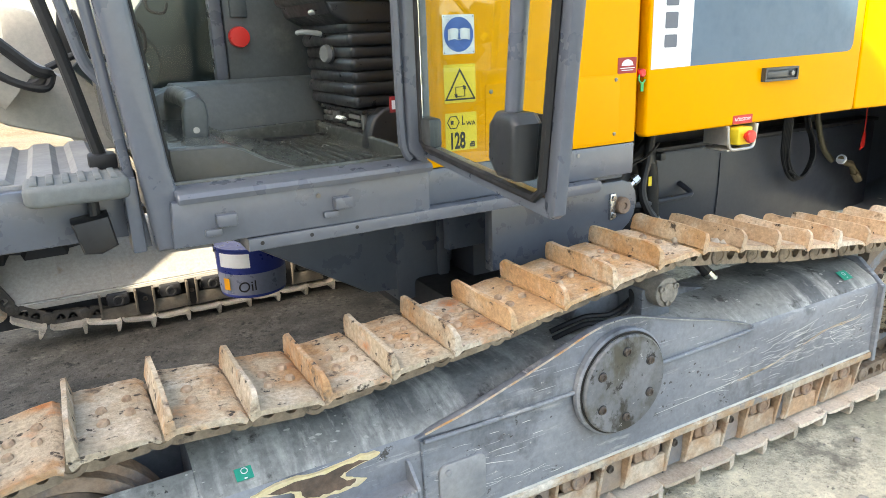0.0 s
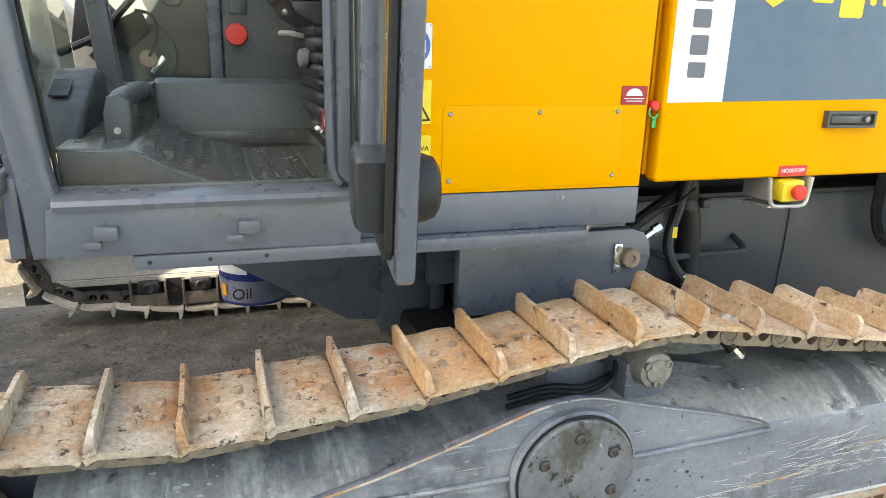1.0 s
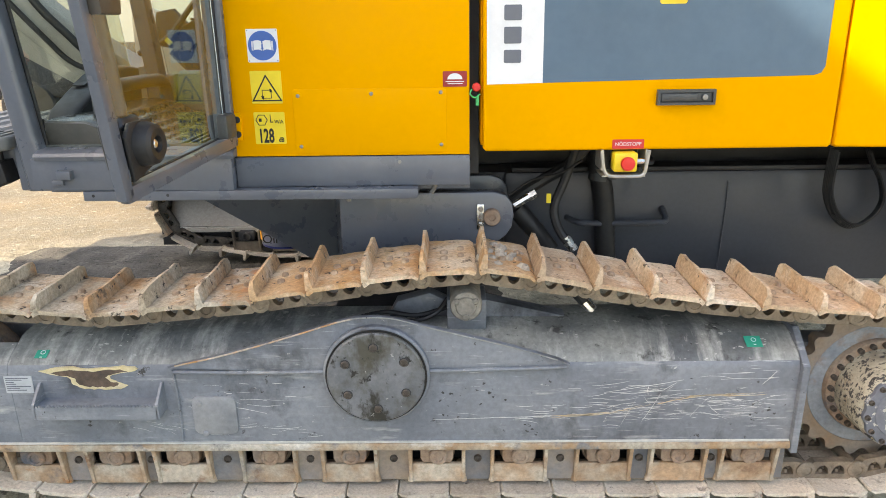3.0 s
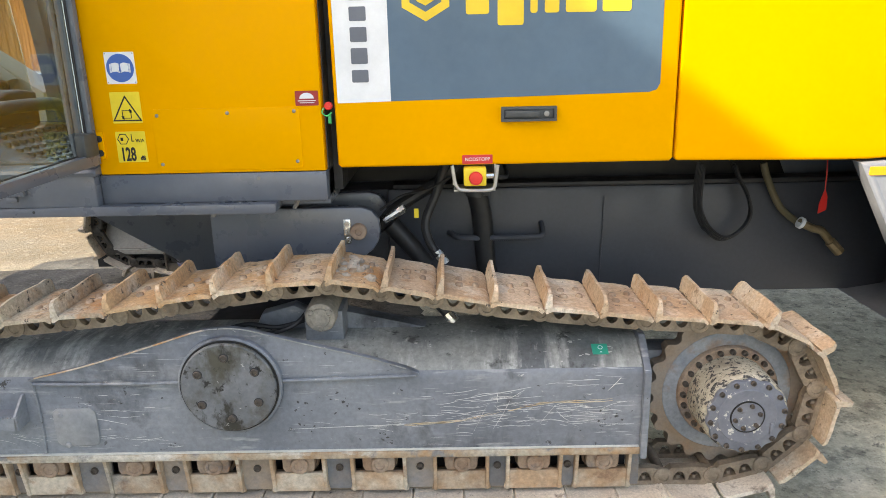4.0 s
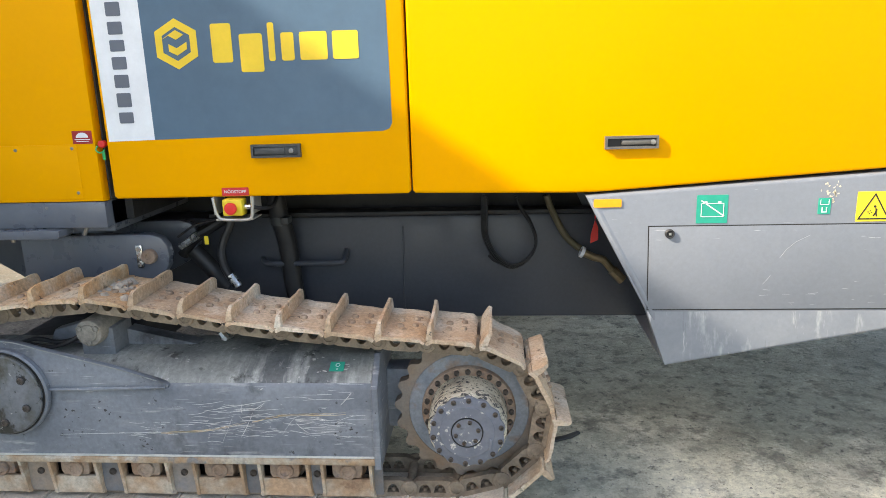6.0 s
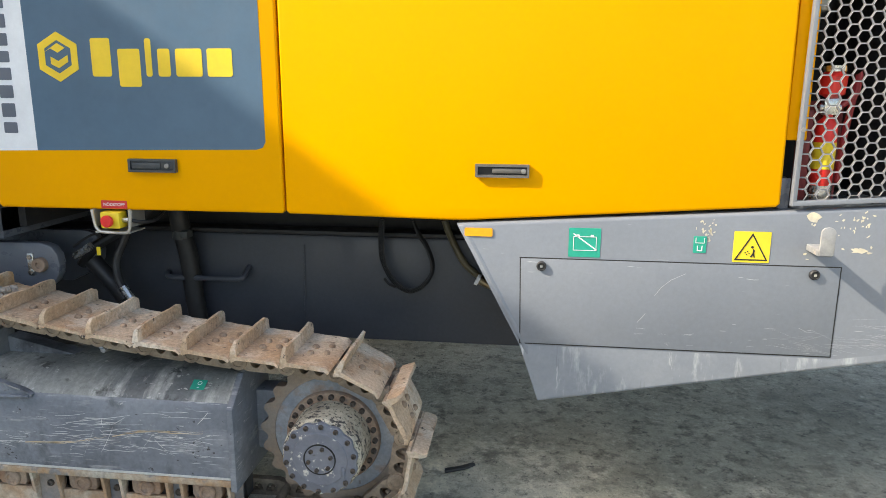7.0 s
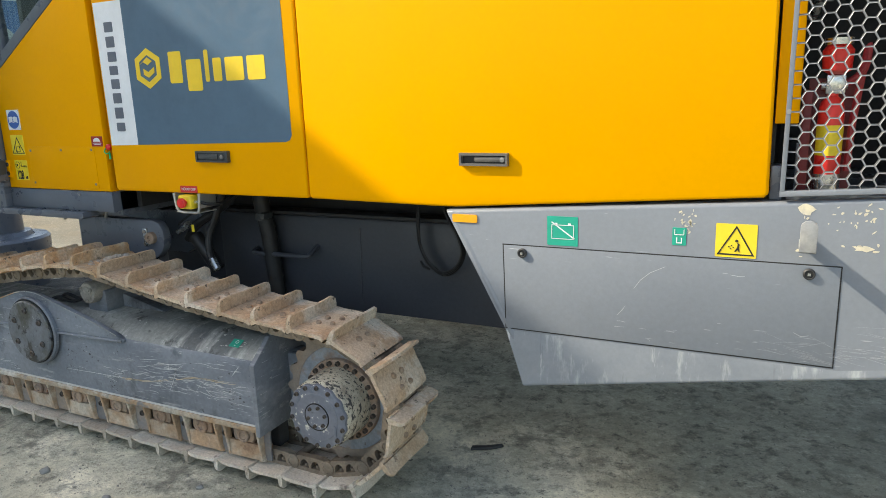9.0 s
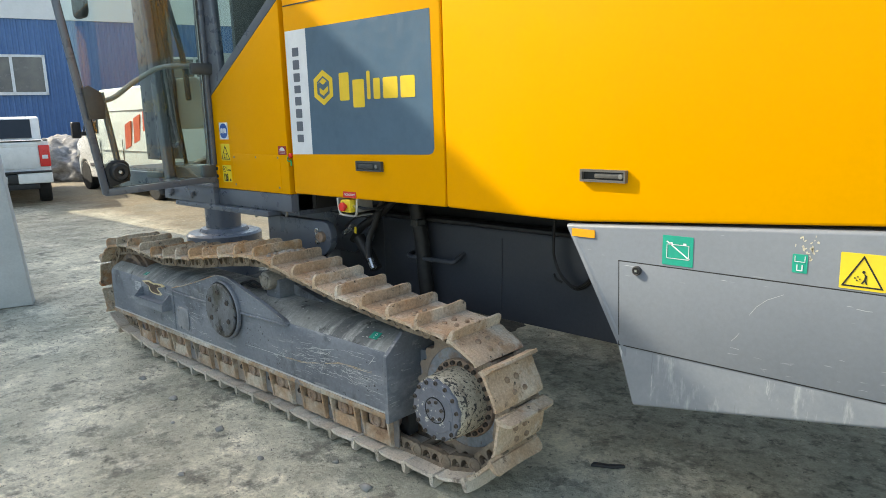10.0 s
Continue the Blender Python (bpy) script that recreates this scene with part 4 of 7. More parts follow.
def step(bm):
    box(bm, 0.24, 0.615, 1.285, 1.345, 0.428, 0.436)
    box(bm, 0.24, 0.615, 1.283, 1.289, 0.396, 0.436)
    for i in range(36):
        x = 0.243 + i * 0.0103
        prism(bm, [(x, 0.436), (x + 0.009, 0.436), (x + 0.0045, 0.445)], 1.283, 1.288)
    for x in (0.234, 0.612):
        prism(bm, [(1.283, 0.396), (1.283, 0.445), (1.335, 0.492), (1.347, 0.492), (1.347, 0.396)], x, x + 0.008, "x")


make("step", FRAMEGREY, near_frame, step, "bolted foot step with serrated edge")


def patch(bm, scale):
    out = [(0.12, 0.505), (0.22, 0.515), (0.32, 0.513), (0.42, 0.517), (0.475, 0.510), (0.40, 0.498), (0.37, 0.486), (0.40, 0.470), (0.435, 0.462),
           (0.40, 0.452), (0.33, 0.448), (0.26, 0.454), (0.235, 0.470), (0.215, 0.488)]
    cx, cz = 0.395, 0.505
    pts = []
    for i, (x, z) in enumerate(out):
        x, z = 0.24 + (x - 0.12) * 0.86, 0.466 + (z - 0.448) * 1.10
        k = scale * (1 + 0.05 * math.sin(i * 2.3))
        pts.append((cx + (x - cx) * k, cz + (z - cz) * k))
    pts = [(p.x, p.z) for p in smooth_line([(x, 0, z) for x, z in pts], 4, True)]
    prism(bm, [(x + 0.002 * math.sin(x * 310), z + 0.002 * math.sin(x * 240 + z * 500)) for x, z in pts], 1.3440 - 0.002 * (2 - scale), 1.356)


make("bared_patch", BARE, near_frame, lambda bm: patch(bm, 1.0), "flaked paint with pale filler edge")
make("rust_patch", BURN, near_frame, lambda bm: patch(bm, 0.78))
make("type_plate", plain("grey_label", (0.50, 0.52, 0.54), 0.5), near_frame, lambda bm: box(bm, 0.126, 0.213, 1.342, 1.35, 0.456, 0.514))
make("print_bar", LETTERGREY, near_frame, lambda bm: [box(bm, 0.131, 0.131 + w, 1.3408, 1.3425, z, z + 0.0022) for z, w in ((0.506, 0.07), (0.500, 0.05), (0.492, 0.024), (0.486, 0.03), (0.478, 0.075), (0.472, 0.04), (0.465, 0.06))] and None, "", 0)
for gx, gz, gy, gs in ((0.238, 0.5705, 1.379, 0.75), (2.443, 0.5840, 1.406, 1.0)):
    tilt = math.atan2(0.037, 0.075)

    def sign(bm):
        box(bm, -0.025 * gs, 0.025 * gs, -0.021 * gs, 0.021 * gs, 0, 0.0016)

    ob = make("green_sign", GREEN, near_frame, sign, "small green lifting-point sign")
    ob.matrix_local = pose(gx, gy, gz, math.degrees(tilt), 0, 0)
    ob2 = make("sign_mark", WHITE, ob, lambda bm: (lathe(bm, [(0.008, 0), (0.008, 0.001), (0.006, 0.001), (0.006, 0)], (0.002, 0.006, 0.0014), (0, 0, 1), 16),
                                                   box(bm, -0.002, 0.005, -0.014, -0.011, 0.0014, 0.0024)))


def carrier(bm):
    lathe(bm, [(0.05, 0.16), (0.05, 0.006), (0.046, 0), (0.033, -0.001), (0.03, -0.006), (0, -0.006)], (1.557, 1.425, 0.700), (0, 1, 0), 24)
    bolts(bm, (1.557, 1.424, 0.700), 0.034, 3, 0.011, 0.008, 30, 10)


make("carrier_roller", surf("carrier_steel", (0.25, 0.23, 0.20), (0.36, 0.33, 0.28), 18, 0.6, metal=0.3, grain=0.25, bump=0.3), near_frame, carrier)


def carrier_bracket(bm):
    box(bm, 1.497, 1.622, 1.468, 1.60, 0.600, 0.705, 0.006)
    prism(bm, [(1.622, 0.604), (1.90, 0.604), (1.622, 0.668)], 1.56, 1.62)
    prism(bm, [(1.30, 0.60), (1.50, 0.60), (1.50, 0.66), (1.44, 0.69), (1.33, 0.66)], 1.57, 1.63, "y", 0.01)


make("carrier_bracket", FRAMEGREY, near_frame, carrier_bracket)
make("grease_hose", BLACK, near_frame, lambda bm: (tube(bm, [(1.18, 1.50, 0.612), (1.28, 1.48, 0.64), (1.38, 1.47, 0.632), (1.46, 1.48, 0.655), (1.50, 1.52, 0.69)], 0.008),
                                                   tube(bm, [(1.2, 1.54, 0.615), (1.3, 1.51, 0.648), (1.4, 1.5, 0.64), (1.5, 1.52, 0.66)], 0.008)))

# ---- chassis under the cab and hood ----
chassis = make("chassis", TANKGREY, rig, lambda bm: (box(bm, 1.72, 3.78, 2.12, 3.15, 0.512, 0.975, 0.02), box(bm, 1.30, 1.74, 2.14, 2.3, 0.60, 0.97)), "dark grey chassis with fuel tank")
# Painted black, not tank grey, to stand for the shade under the hood.
make("chassis_beam", BLACK, chassis, lambda bm: box(bm, 0.2, 4.6, 2.30, 3.0, 0.976, 1.16))
make("tank_seam", TANKGREY, chassis, lambda bm: tube(bm, [(2.595, 2.119, 0.93), (2.595, 2.117, 0.80), (2.59, 2.117, 0.66), (2.588, 2.119, 0.56)], 0.0035, 8, 3))


def swing_arm(bm):
    pts = [(1.13, 0.76), (1.13, 0.985), (1.66, 0.985), (1.70, 0.972), (1.722, 0.94), (1.728, 0.90), (1.72, 0.86), (1.70, 0.83), (1.66, 0.80), (1.58, 0.76)]
    prism(bm, pts, 1.745, 1.79, "y", 0.006)
    prism(bm, [(x, z) for x, z in pts], 2.02, 2.06, "y", 0.006)


make("pivot_bracket", CABGREY, chassis, swing_arm, "grey pivot bracket plates")
make("frame_post", CABGREY, chassis, lambda bm: (box(bm, 1.03, 1.26, 2.24, 2.75, 0.52, 1.02, 0.01), box(bm, 1.20, 1.24, 2.22, 2.25, 0.55, 1.01, 0.006), box(bm, 1.26, 1.9, 2.36, 2.9, 0.52, 1.02)))
make("support_wedge", CABGREY, chassis, lambda bm: prism(bm, [(0.20, 1.01), (1.04, 1.01), (1.04, 0.565), (0.92, 0.575)], 2.25, 2.60, "y", 0.008))
make("pivot_pin", RUST, chassis, lambda bm: (lathe(bm, [(0.029, 0.06), (0.029, 0.004), (0.026, 0), (0.012, 0), (0.010, 0.006), (0, 0.006)], (1.652, 1.722, 0.900), (0, 1, 0), 24)))
make("pin_lock", CHROME, chassis, lambda bm: (box(bm, 1.600, 1.625, 1.735, 1.747, 0.855, 0.945, 0.002),
                                             lathe(bm, [(0.010, 0), (0.010, 0.008), (0, 0.008)], (1.613, 1.736, 0.930), (0, -1, 0), 6),
                                             lathe(bm, [(0.010, 0), (0.010, 0.008), (0, 0.008)], (1.613, 1.736, 0.870), (0, -1, 0), 6)), "zinc lock plate with two bolts")
make("slew_column", CABGREY, chassis, lambda bm: (rod(bm, (-1.6, 2.99, 0.42), (-1.6, 2.99, 1.0), 0.17, 28), lathe(bm, [(0.30, -0.42), (0.36, -0.08), (0.36, 0.01), (0.34, 0.03), (0.24, 0.035), (0.22, 0.07), (0.175, 0.075)], (-1.6, 2.99, 0.43), (0, 0, 1), 36)))
make("axle_beam", DARK, chassis, lambda bm: (box(bm, 1.1, 1.5, 1.62, 3.9, 0.42, 0.60, 0.02)))


def tank_bar(bm):
    tube(bm, [(2.345, 2.12, 0.825), (2.345, 2.06, 0.80), (2.335, 2.045, 0.79), (2.30, 2.04, 0.788), (2.15, 2.04, 0.787), (2.02, 2.04, 0.788), (1.97, 2.12, 0.79)], 0.012, 10)


make("grab_bar", TANKGREY, chassis, tank_bar)
make("tank_lid_edge", DARK, chassis, lambda bm: box(bm, 1.75, 3.76, 2.10, 2.2, 0.977, 0.995, 0.004))


def big_hose(bm):
    tube(bm, [(2.06, 2.06, 1.14), (2.075, 2.06, 1.0), (2.10, 2.06, 0.88), (2.115, 2.06, 0.70), (2.13, 2.06, 0.55)], 0.040, 14)
    tube(bm, [(1.97, 1.92, 1.14), (1.925, 1.90, 1.00), (1.885, 1.88, 0.90), (1.895, 1.86, 0.83), (1.93, 1.84, 0.775)], 0.017, 10)
    tube(bm, [(2.02, 1.96, 1.12), (1.94, 1.94, 1.04), (1.84, 1.93, 0.98), (1.76, 1.92, 0.93), (1.70, 1.92, 0.86)], 0.022, 10)
    tube(bm, [(1.75, 1.92, 0.88), (1.82, 1.92, 0.80), (1.88, 1.92, 0.72)], 0.035, 12)


make("hydraulic_hose", BLACK, chassis, big_hose, "black hydraulic hoses")
make("hose_fitting", CHROME, chassis, lambda bm: (rod(bm, (1.735, 1.83, 0.915), (1.79, 1.83, 0.948), 0.014, 8), rod(bm, (1.788, 1.83, 0.947), (1.812, 1.83, 0.961), 0.017, 6)))
make("hose_fitting", CHROME, chassis, lambda bm: rod(bm, (1.922, 1.845, 0.792), (1.955, 1.838, 0.745), 0.018, 10))
grease = make("grease_line", DARK, chassis, lambda bm: rod(bm, (1.88, 1.64, 0.72), (1.96, 1.62, 0.632), 0.019, 10))
make("line_end", CHROME, grease, lambda bm: rod(bm, (1.96, 1.62, 0.632), (1.985, 1.61, 0.604), 0.021, 10))
make("thin_cable", BLACK, chassis, lambda bm: tube(bm, [(1.72, 1.85, 0.95), (1.80, 1.86, 1.00), (1.90, 1.88, 1.02), (1.98, 1.9, 1.06)], 0.005, 6))
make("hose_tag", SIGNYEL, chassis, lambda bm: box(bm, 1.846, 1.862, 1.81, 1.812, 0.928, 0.962))
make("hose_clamp", PLASTIC, chassis, lambda bm: (lathe(bm, [(0.042, 0), (0.042, 0.035)], (2.078, 2.06, 0.955), (0.1, 0, 1), 16), box(bm, 2.10, 2.13, 2.0, 2.06, 0.965, 0.995, 0.004)))


COIL = [(2.942, 2.06, 1.068), (2.937, 2.06, 0.978), (2.942, 2.06, 0.887), (2.983, 2.06, 0.804), (3.047, 2.06, 0.758), (3.103, 2.06, 0.772), (3.147, 2.06, 0.818), (3.161, 2.06, 0.876), (3.136, 2.06, 0.951), (3.1, 2.06, 1.008), (3.074, 2.06, 1.065)]


def loop_cable(bm, which):
    k = which
    mid = Vector((3.125, 2.06, 0.93))
    squash = 1 - 0.020 * k
    tube(bm, [mid + Vector(((p[0] - mid.x) * squash, -0.005 * k, (p[2] - mid.z) * (1 - 0.016 * k) + 0.003 * math.sin(k * 2.1 + i))) for i, p in enumerate(COIL)], 0.0056, 7, 5)
    low = Vector(COIL[3])
    if k == 0:
        tube(bm, [low + Vector((-0.02, -0.03, 0.012)), low + Vector((0, -0.045, -0.004)), low + Vector((0.022, -0.03, -0.02))], 0.006, 6)


coil = make("coiled_cable", BLACK, chassis, lambda bm: loop_cable(bm, 0), "coil of black cable hung on the tank")
for k in range(1, 6):
    make("cable_loop", BLACK, coil, lambda bm: loop_cable(bm, k))
make("oil_pipe", surf("olive_brown_hose", (0.10, 0.085, 0.045), (0.14, 0.115, 0.07), 10, 0.5), chassis, lambda bm: tube(bm, [(3.204, 2.08, 1.058), (3.229, 2.08, 0.99), (3.288, 2.08, 0.88), (3.366, 2.08, 0.814)], 0.014, 10))
make("pipe_fitting", surf("dull_brass", (0.20, 0.15, 0.08), (0.28, 0.22, 0.14), 20, 0.45, metal=0.6), chassis, lambda bm: (tube(bm, [(3.341, 2.02, 0.832), (3.399, 2.02, 0.805), (3.433, 2.02, 0.795), (3.471, 2.02, 0.751), (3.514, 2.02, 0.707)], 0.016, 10, 3), rod(bm, (3.471, 2.02, 0.751), (3.514, 2.02, 0.707), 0.021, 8)), "brass pipe fitting")
make("pipe_clip", WHITE, chassis, lambda bm: rod(bm, (3.341, 2.02, 0.832), (3.353, 2.02, 0.826), 0.024, 10))
make("drain_tag", REDPLASTIC, chassis, lambda bm: (tube(bm, [(3.382, 1.95, 1.086), (3.386, 1.95, 1.033), (3.387, 1.95, 0.979)], 0.0025, 6), prism(bm, [(x, z) for x, y, z in [(3.387, 1.95, 0.979), (3.371, 1.95, 0.919), (3.37, 1.95, 0.882), (3.4, 1.95, 0.896), (3.399, 1.95, 0.946)]], 1.948, 1.952)), "red plastic tag on a wire")

# ---- engine hood ----
hood = make("engine_hood", DARK, rig, lambda bm: box(bm, 1.63, 4.345, 1.70, 4.0, 1.165, 2.72), "yellow engine hood with sliding panels")
make("rear_bay", DARK, hood, lambda bm: box(bm, 4.347, 5.6, 2.35, 4.0, 1.165, 2.618))
make("hood_roof", DARK, hood, lambda bm: box(bm, 4.347, 5.6, 1.62, 4.0, 2.62, 2.72))


def panel(pts, y0=1.610, y1=1.655):
    return lambda bm: prism(bm, pts, y0, y1, "y", 0.009, 3)


front_panel = make("side_panel", YELLOW, hood, panel([(1.625, 1.147), (2.688, 1.149), (2.698, 1.159), (2.692, 2.70), (1.605, 2.70), (1.615, 1.157)]), "yellow hood panel with grey-blue decal")
rear_panel = make("side_panel", YELLOW, hood, panel([(2.714, 1.149), (3.25, 1.141), (3.34, 1.142), (4.325, 1.209), (4.337, 1.220), (4.325, 2.70), (2.700, 2.70), (2.704, 1.159)]), "yellow hood panel in bright sunlight")
make("top_panel", YELLOW, hood, lambda bm: box(bm, 1.62, 4.35, 1.66, 4.02, 2.722, 2.74, 0.006))
make("far_panel", YELLOW, hood, lambda bm: box(bm, 1.62, 5.58, 4.002, 4.03, 1.15, 2.715, 0.006))
make("rear_top_panel", YELLOW, hood, lambda bm: box(bm, 4.352, 5.6, 1.62, 4.02, 2.722, 2.74, 0.006))
make("tail_panel", YELLOW, hood, lambda bm: box(bm, 5.602, 5.63, 1.62, 4.02, 1.15, 2.715, 0.006))
make("hood_front_face", YELLOW, hood, lambda bm: box(bm, 1.608, 1.63, 1.657, 2.2, 1.16, 2.70, 0.004))
make("hood_rear_post", YELLOW, hood, lambda bm: box(bm, 4.3405, 4.402, 1.632, 1.70, 1.42, 2.6, 0.004))
make("lower_post", CABGREY, hood, lambda bm: (box(bm, 4.338, 4.372, 1.64, 1.72, 1.20, 1.30, 0.004), box(bm, 4.40, 4.418, 1.70, 1.71, 1.21, 1.36, 0.003)))
make("top_seam", DARK, front_panel, lambda bm: box(bm, 1.62, 2.69, 1.607, 1.612, 2.085, 2.091))


def recessed_latch(parent, x0, x1, z0, z1, dark):
    lm = PLASTIC if dark else surf("grey_latch", (0.10, 0.095, 0.085), (0.14, 0.13, 0.12), 12, 0.4)
    y = 1.610

    def rim(bm):
        w = 0.008
        prism(bm, [(x0, z0), (x1, z0), (x1, z0 + w), (x0, z0 + w)], y - 0.018, y)
        prism(bm, [(x0, z1 - w), (x1, z1 - w), (x1, z1), (x0, z1)], y - 0.018, y)
        prism(bm, [(x0, z0 + w), (x0 + w, z0 + w), (x0 + w, z1 - w), (x0, z1 - w)], y - 0.018, y)
        prism(bm, [(x1 - w, z0 + w), (x1, z0 + w), (x1, z1 - w), (x1 - w, z1 - w)], y - 0.018, y)
        if dark:
            box(bm, x0 + w, x1 - w, y - 0.012, y - 0.001, z0 + w, z1 - w, 0.003)
            box(bm, x0 + 0.012, x1 - 0.055, y - 0.017, y - 0.010, z0 + 0.012, z1 - 0.012, 0.003)
        else:
            box(bm, x0 + 0.055, x1 - w, y - 0.014, y - 0.004, z0 + 0.013, z1 - 0.012, 0.004)

    lt = make("latch", lm, parent, rim, "recessed black latch" if dark else "recessed grey latch")
    if not dark:
        make("latch_pocket", INK, lt, lambda bm: box(bm, x0 + 0.008, x1 - 0.008, y - 0.003, y - 0.0005, z0 + 0.008, z1 - 0.008))
    make("lock_barrel", ZINC, lt, lambda bm: lathe(bm, [(0.0085, 0), (0.0085, 0.006), (0.004, 0.007), (0, 0.007)], (x1 - (0.032 if dark else 0.018), y - 0.013, (z0 + z1) / 2), (0, -1, 0), 14))


recessed_latch(front_panel, 2.143, 2.318, 1.286, 1.332, True)
recessed_latch(rear_panel, 3.363, 3.540, 1.290, 1.333, False)


def flat(name, pts, material, parent, lift_by=0.0012, y=1.610, label=""):
    return make(name, material, parent, lambda bm: prism(bm, pts, y - lift_by, y + 0.0005), label, 0)


# decals: the maker's lettering stands as plain blocks
flat("slate_decal", [(1.795, 1.356), (2.610, 1.369), (2.632, 1.376), (2.642, 1.395), (2.636, 1.963), (1.793, 1.966)], SLATE, front_panel, label="slate-blue film decal")
flat("white_decal", [(1.626, 1.353), (1.795, 1.356), (1.793, 1.966), (1.622, 1.966)], WHITE, front_panel, label="white film strip with grey blocks")
def hexagon(r, cx=1.912, cz=1.678):
    return [(cx + r * math.sin(radians(60 * i)), cz + r * math.cos(radians(60 * i))) for i in range(6)]


def ring_flat(name, outer, inner, material, parent, lift_by, y=1.610):
    """A flat film shape with a hole; both outlines have the same number of corners."""
    def build(bm):
        n = len(outer)
        for k in range(n):
            q = (k + 1) % n
            prism(bm, [outer[k], outer[q], inner[q], inner[k]], y - lift_by, y + 0.0005)
    return make(name, material, parent, build, "", 0)


emblem = ring_flat("logo_shape", hexagon(0.084), hexagon(0.056), DECALYEL, front_panel, 0.0024)
tagged(emblem, "yellow six-sided emblem")
flat("emblem_bar", [(1.884, 1.654), (1.912, 1.640), (1.948, 1.661), (1.948, 1.684), (1.912, 1.664), (1.884, 1.679)], DECALYEL, front_panel, 0.0024)
flat("emblem_bar", [(1.862, 1.694), (1.912, 1.724), (1.940, 1.708), (1.912, 1.692), (1.886, 1.706)], DECALYEL, front_panel, 0.0024)
for x0, x1, z0, z1 in ((2.035, 2.106, 1.612, 1.740), (2.132, 2.212, 1.578, 1.704), (2.232, 2.254, 1.612, 1.738), (2.276, 2.320, 1.612, 1.704), (2.340, 2.434, 1.612, 1.704), (2.452, 2.540, 1.612, 1.704)):
    flat("letter_block", rounded(x0, x1, z0, z1, 0.007, 2), DECALYEL, front_panel, 0.0024)
z = 1.414
for h in (0.052, 0.062, 0.058, 0.056, 0.052, 0.056, 0.060, 0.056):
    flat("letter_block", rounded(1.676, 1.728, z + 0.002, z + h - 0.012, 0.004, 2), LETTERGREY, front_panel, 0.0024)
    z += h + 0.004

# emergency stop
flat("stop_sign", rounded(2.018, 2.116, 1.152, 1.181, 0.002, 1), SIGNRED, front_panel, 0.0016, label="red emergency stop sign with white word")
words("stop_word", "NÖDSTOPP", 0.0155, (2.067, 1.6080, 1.1615), WHITE, front_panel, align="CENTER", squeeze=1.0)
estop = make("emergency_stop", SIGNYEL, hood, lambda bm: box(bm, 2.022, 2.095, 1.585, 1.64, 1.082, 1.142, 0.006), "yellow emergency stop box with red button")
make("button", REDPLASTIC, estop, lambda bm: lathe(bm, [(0.012, 0), (0.012, 0.010), (0.021, 0.012), (0.022, 0.022), (0.019, 0.027), (0, 0.029)], (2.060, 1.585, 1.112), (0, -1, 0), 24), "red mushroom button")
make("bracket", plain("galvanised_bracket", (0.50, 0.49, 0.45), 0.4, 0.6), estop,
     lambda bm: (tube(bm, [(1.985, 1.60, 1.148), (1.992, 1.60, 1.10), (2.0, 1.60, 1.078), (2.015, 1.60, 1.068), (2.06, 1.60, 1.066), (2.108, 1.60, 1.067), (2.122, 1.60, 1.078), (2.126, 1.60, 1.10), (2.132, 1.60, 1.148)], 0.006, 8),
                 box(bm, 1.986, 1.991, 1.60, 1.70, 1.085, 1.15), box(bm, 2.122, 2.127, 1.60, 1.70, 1.085, 1.15), box(bm, 1.99, 2.125, 1.60, 1.70, 1.064, 1.069)), "bent metal guard bracket")
make("cable_gland", CHROME, estop, lambda bm: rod(bm, (2.095, 1.61, 1.112), (2.12, 1.61, 1.112), 0.010, 8))
make("stop_cable", BLACK, estop, lambda bm: tube(bm, [(2.12, 1.61, 1.112), (2.15, 1.64, 1.10), (2.17, 1.70, 1.10), (2.16, 1.80, 1.13), (2.14, 1.9, 1.16)], 0.007, 8))

# grille with six-sided holes
GX0, GX1, GZ0, GZ1 = 4.366, 4.832, 1.222, 2.60


def slope_z(x):
    return 1.216 + (x - 4.366) * 0.065


grille = make("radiator_grille", SKIRTGREY, rig, lambda bm: (
    prism(bm, [(GX0, slope_z(GX0)), (GX1, slope_z(GX1)), (GX1, slope_z(GX1) + 0.016), (GX0, slope_z(GX0) + 0.016)], 1.592, 1.62, "y", 0.002),
    prism(bm, [(GX0, slope_z(GX0) + 0.012), (GX0 + 0.013, slope_z(GX0) + 0.012), (GX0 + 0.022, GZ1), (GX0 + 0.009, GZ1)], 1.592, 1.62, "y", 0.002),
    prism(bm, [(GX1 - 0.013, slope_z(GX1) + 0.012), (GX1, slope_z(GX1) + 0.012), (GX1 + 0.009, GZ1), (GX1 - 0.004, GZ1)], 1.592, 1.62, "y", 0.002)), "grey framed grille door")


def honeycomb(bm):
    a, w = 0.0212, 0.0024
    row, colstep = math.sqrt(3) * a, 1.5 * a
    for i in range(14):
        for j in range(38):
            cx, cz = GX0 + 0.024 + i * colstep, GZ0 + 0.030 + j * row + (row / 2 if i % 2 else 0)
            cx += (cz - GZ0) * 0.0065
            if cx > GX1 - 0.008 or cz > GZ1 or cz - 0.012 < slope_z(cx) + 0.006:
                continue
            out = [(cx + a * math.cos(radians(60 * k)), cz + a * math.sin(radians(60 * k))) for k in range(6)]
            inn = [(cx + (a - w) * math.cos(radians(60 * k)), cz + (a - w) * math.sin(radians(60 * k))) for k in range(6)]
            vo = [bm.verts.new((x, 1.598, z)) for x, z in out]
            vi = [bm.verts.new((x, 1.5965, z)) for x, z in inn]
            vb = [bm.verts.new((x, 1.604, z)) for x, z in inn]
            for k in range(6):
                n = (k + 1) % 6
                bm.faces.new((vo[k], vo[n], vi[n], vi[k]))
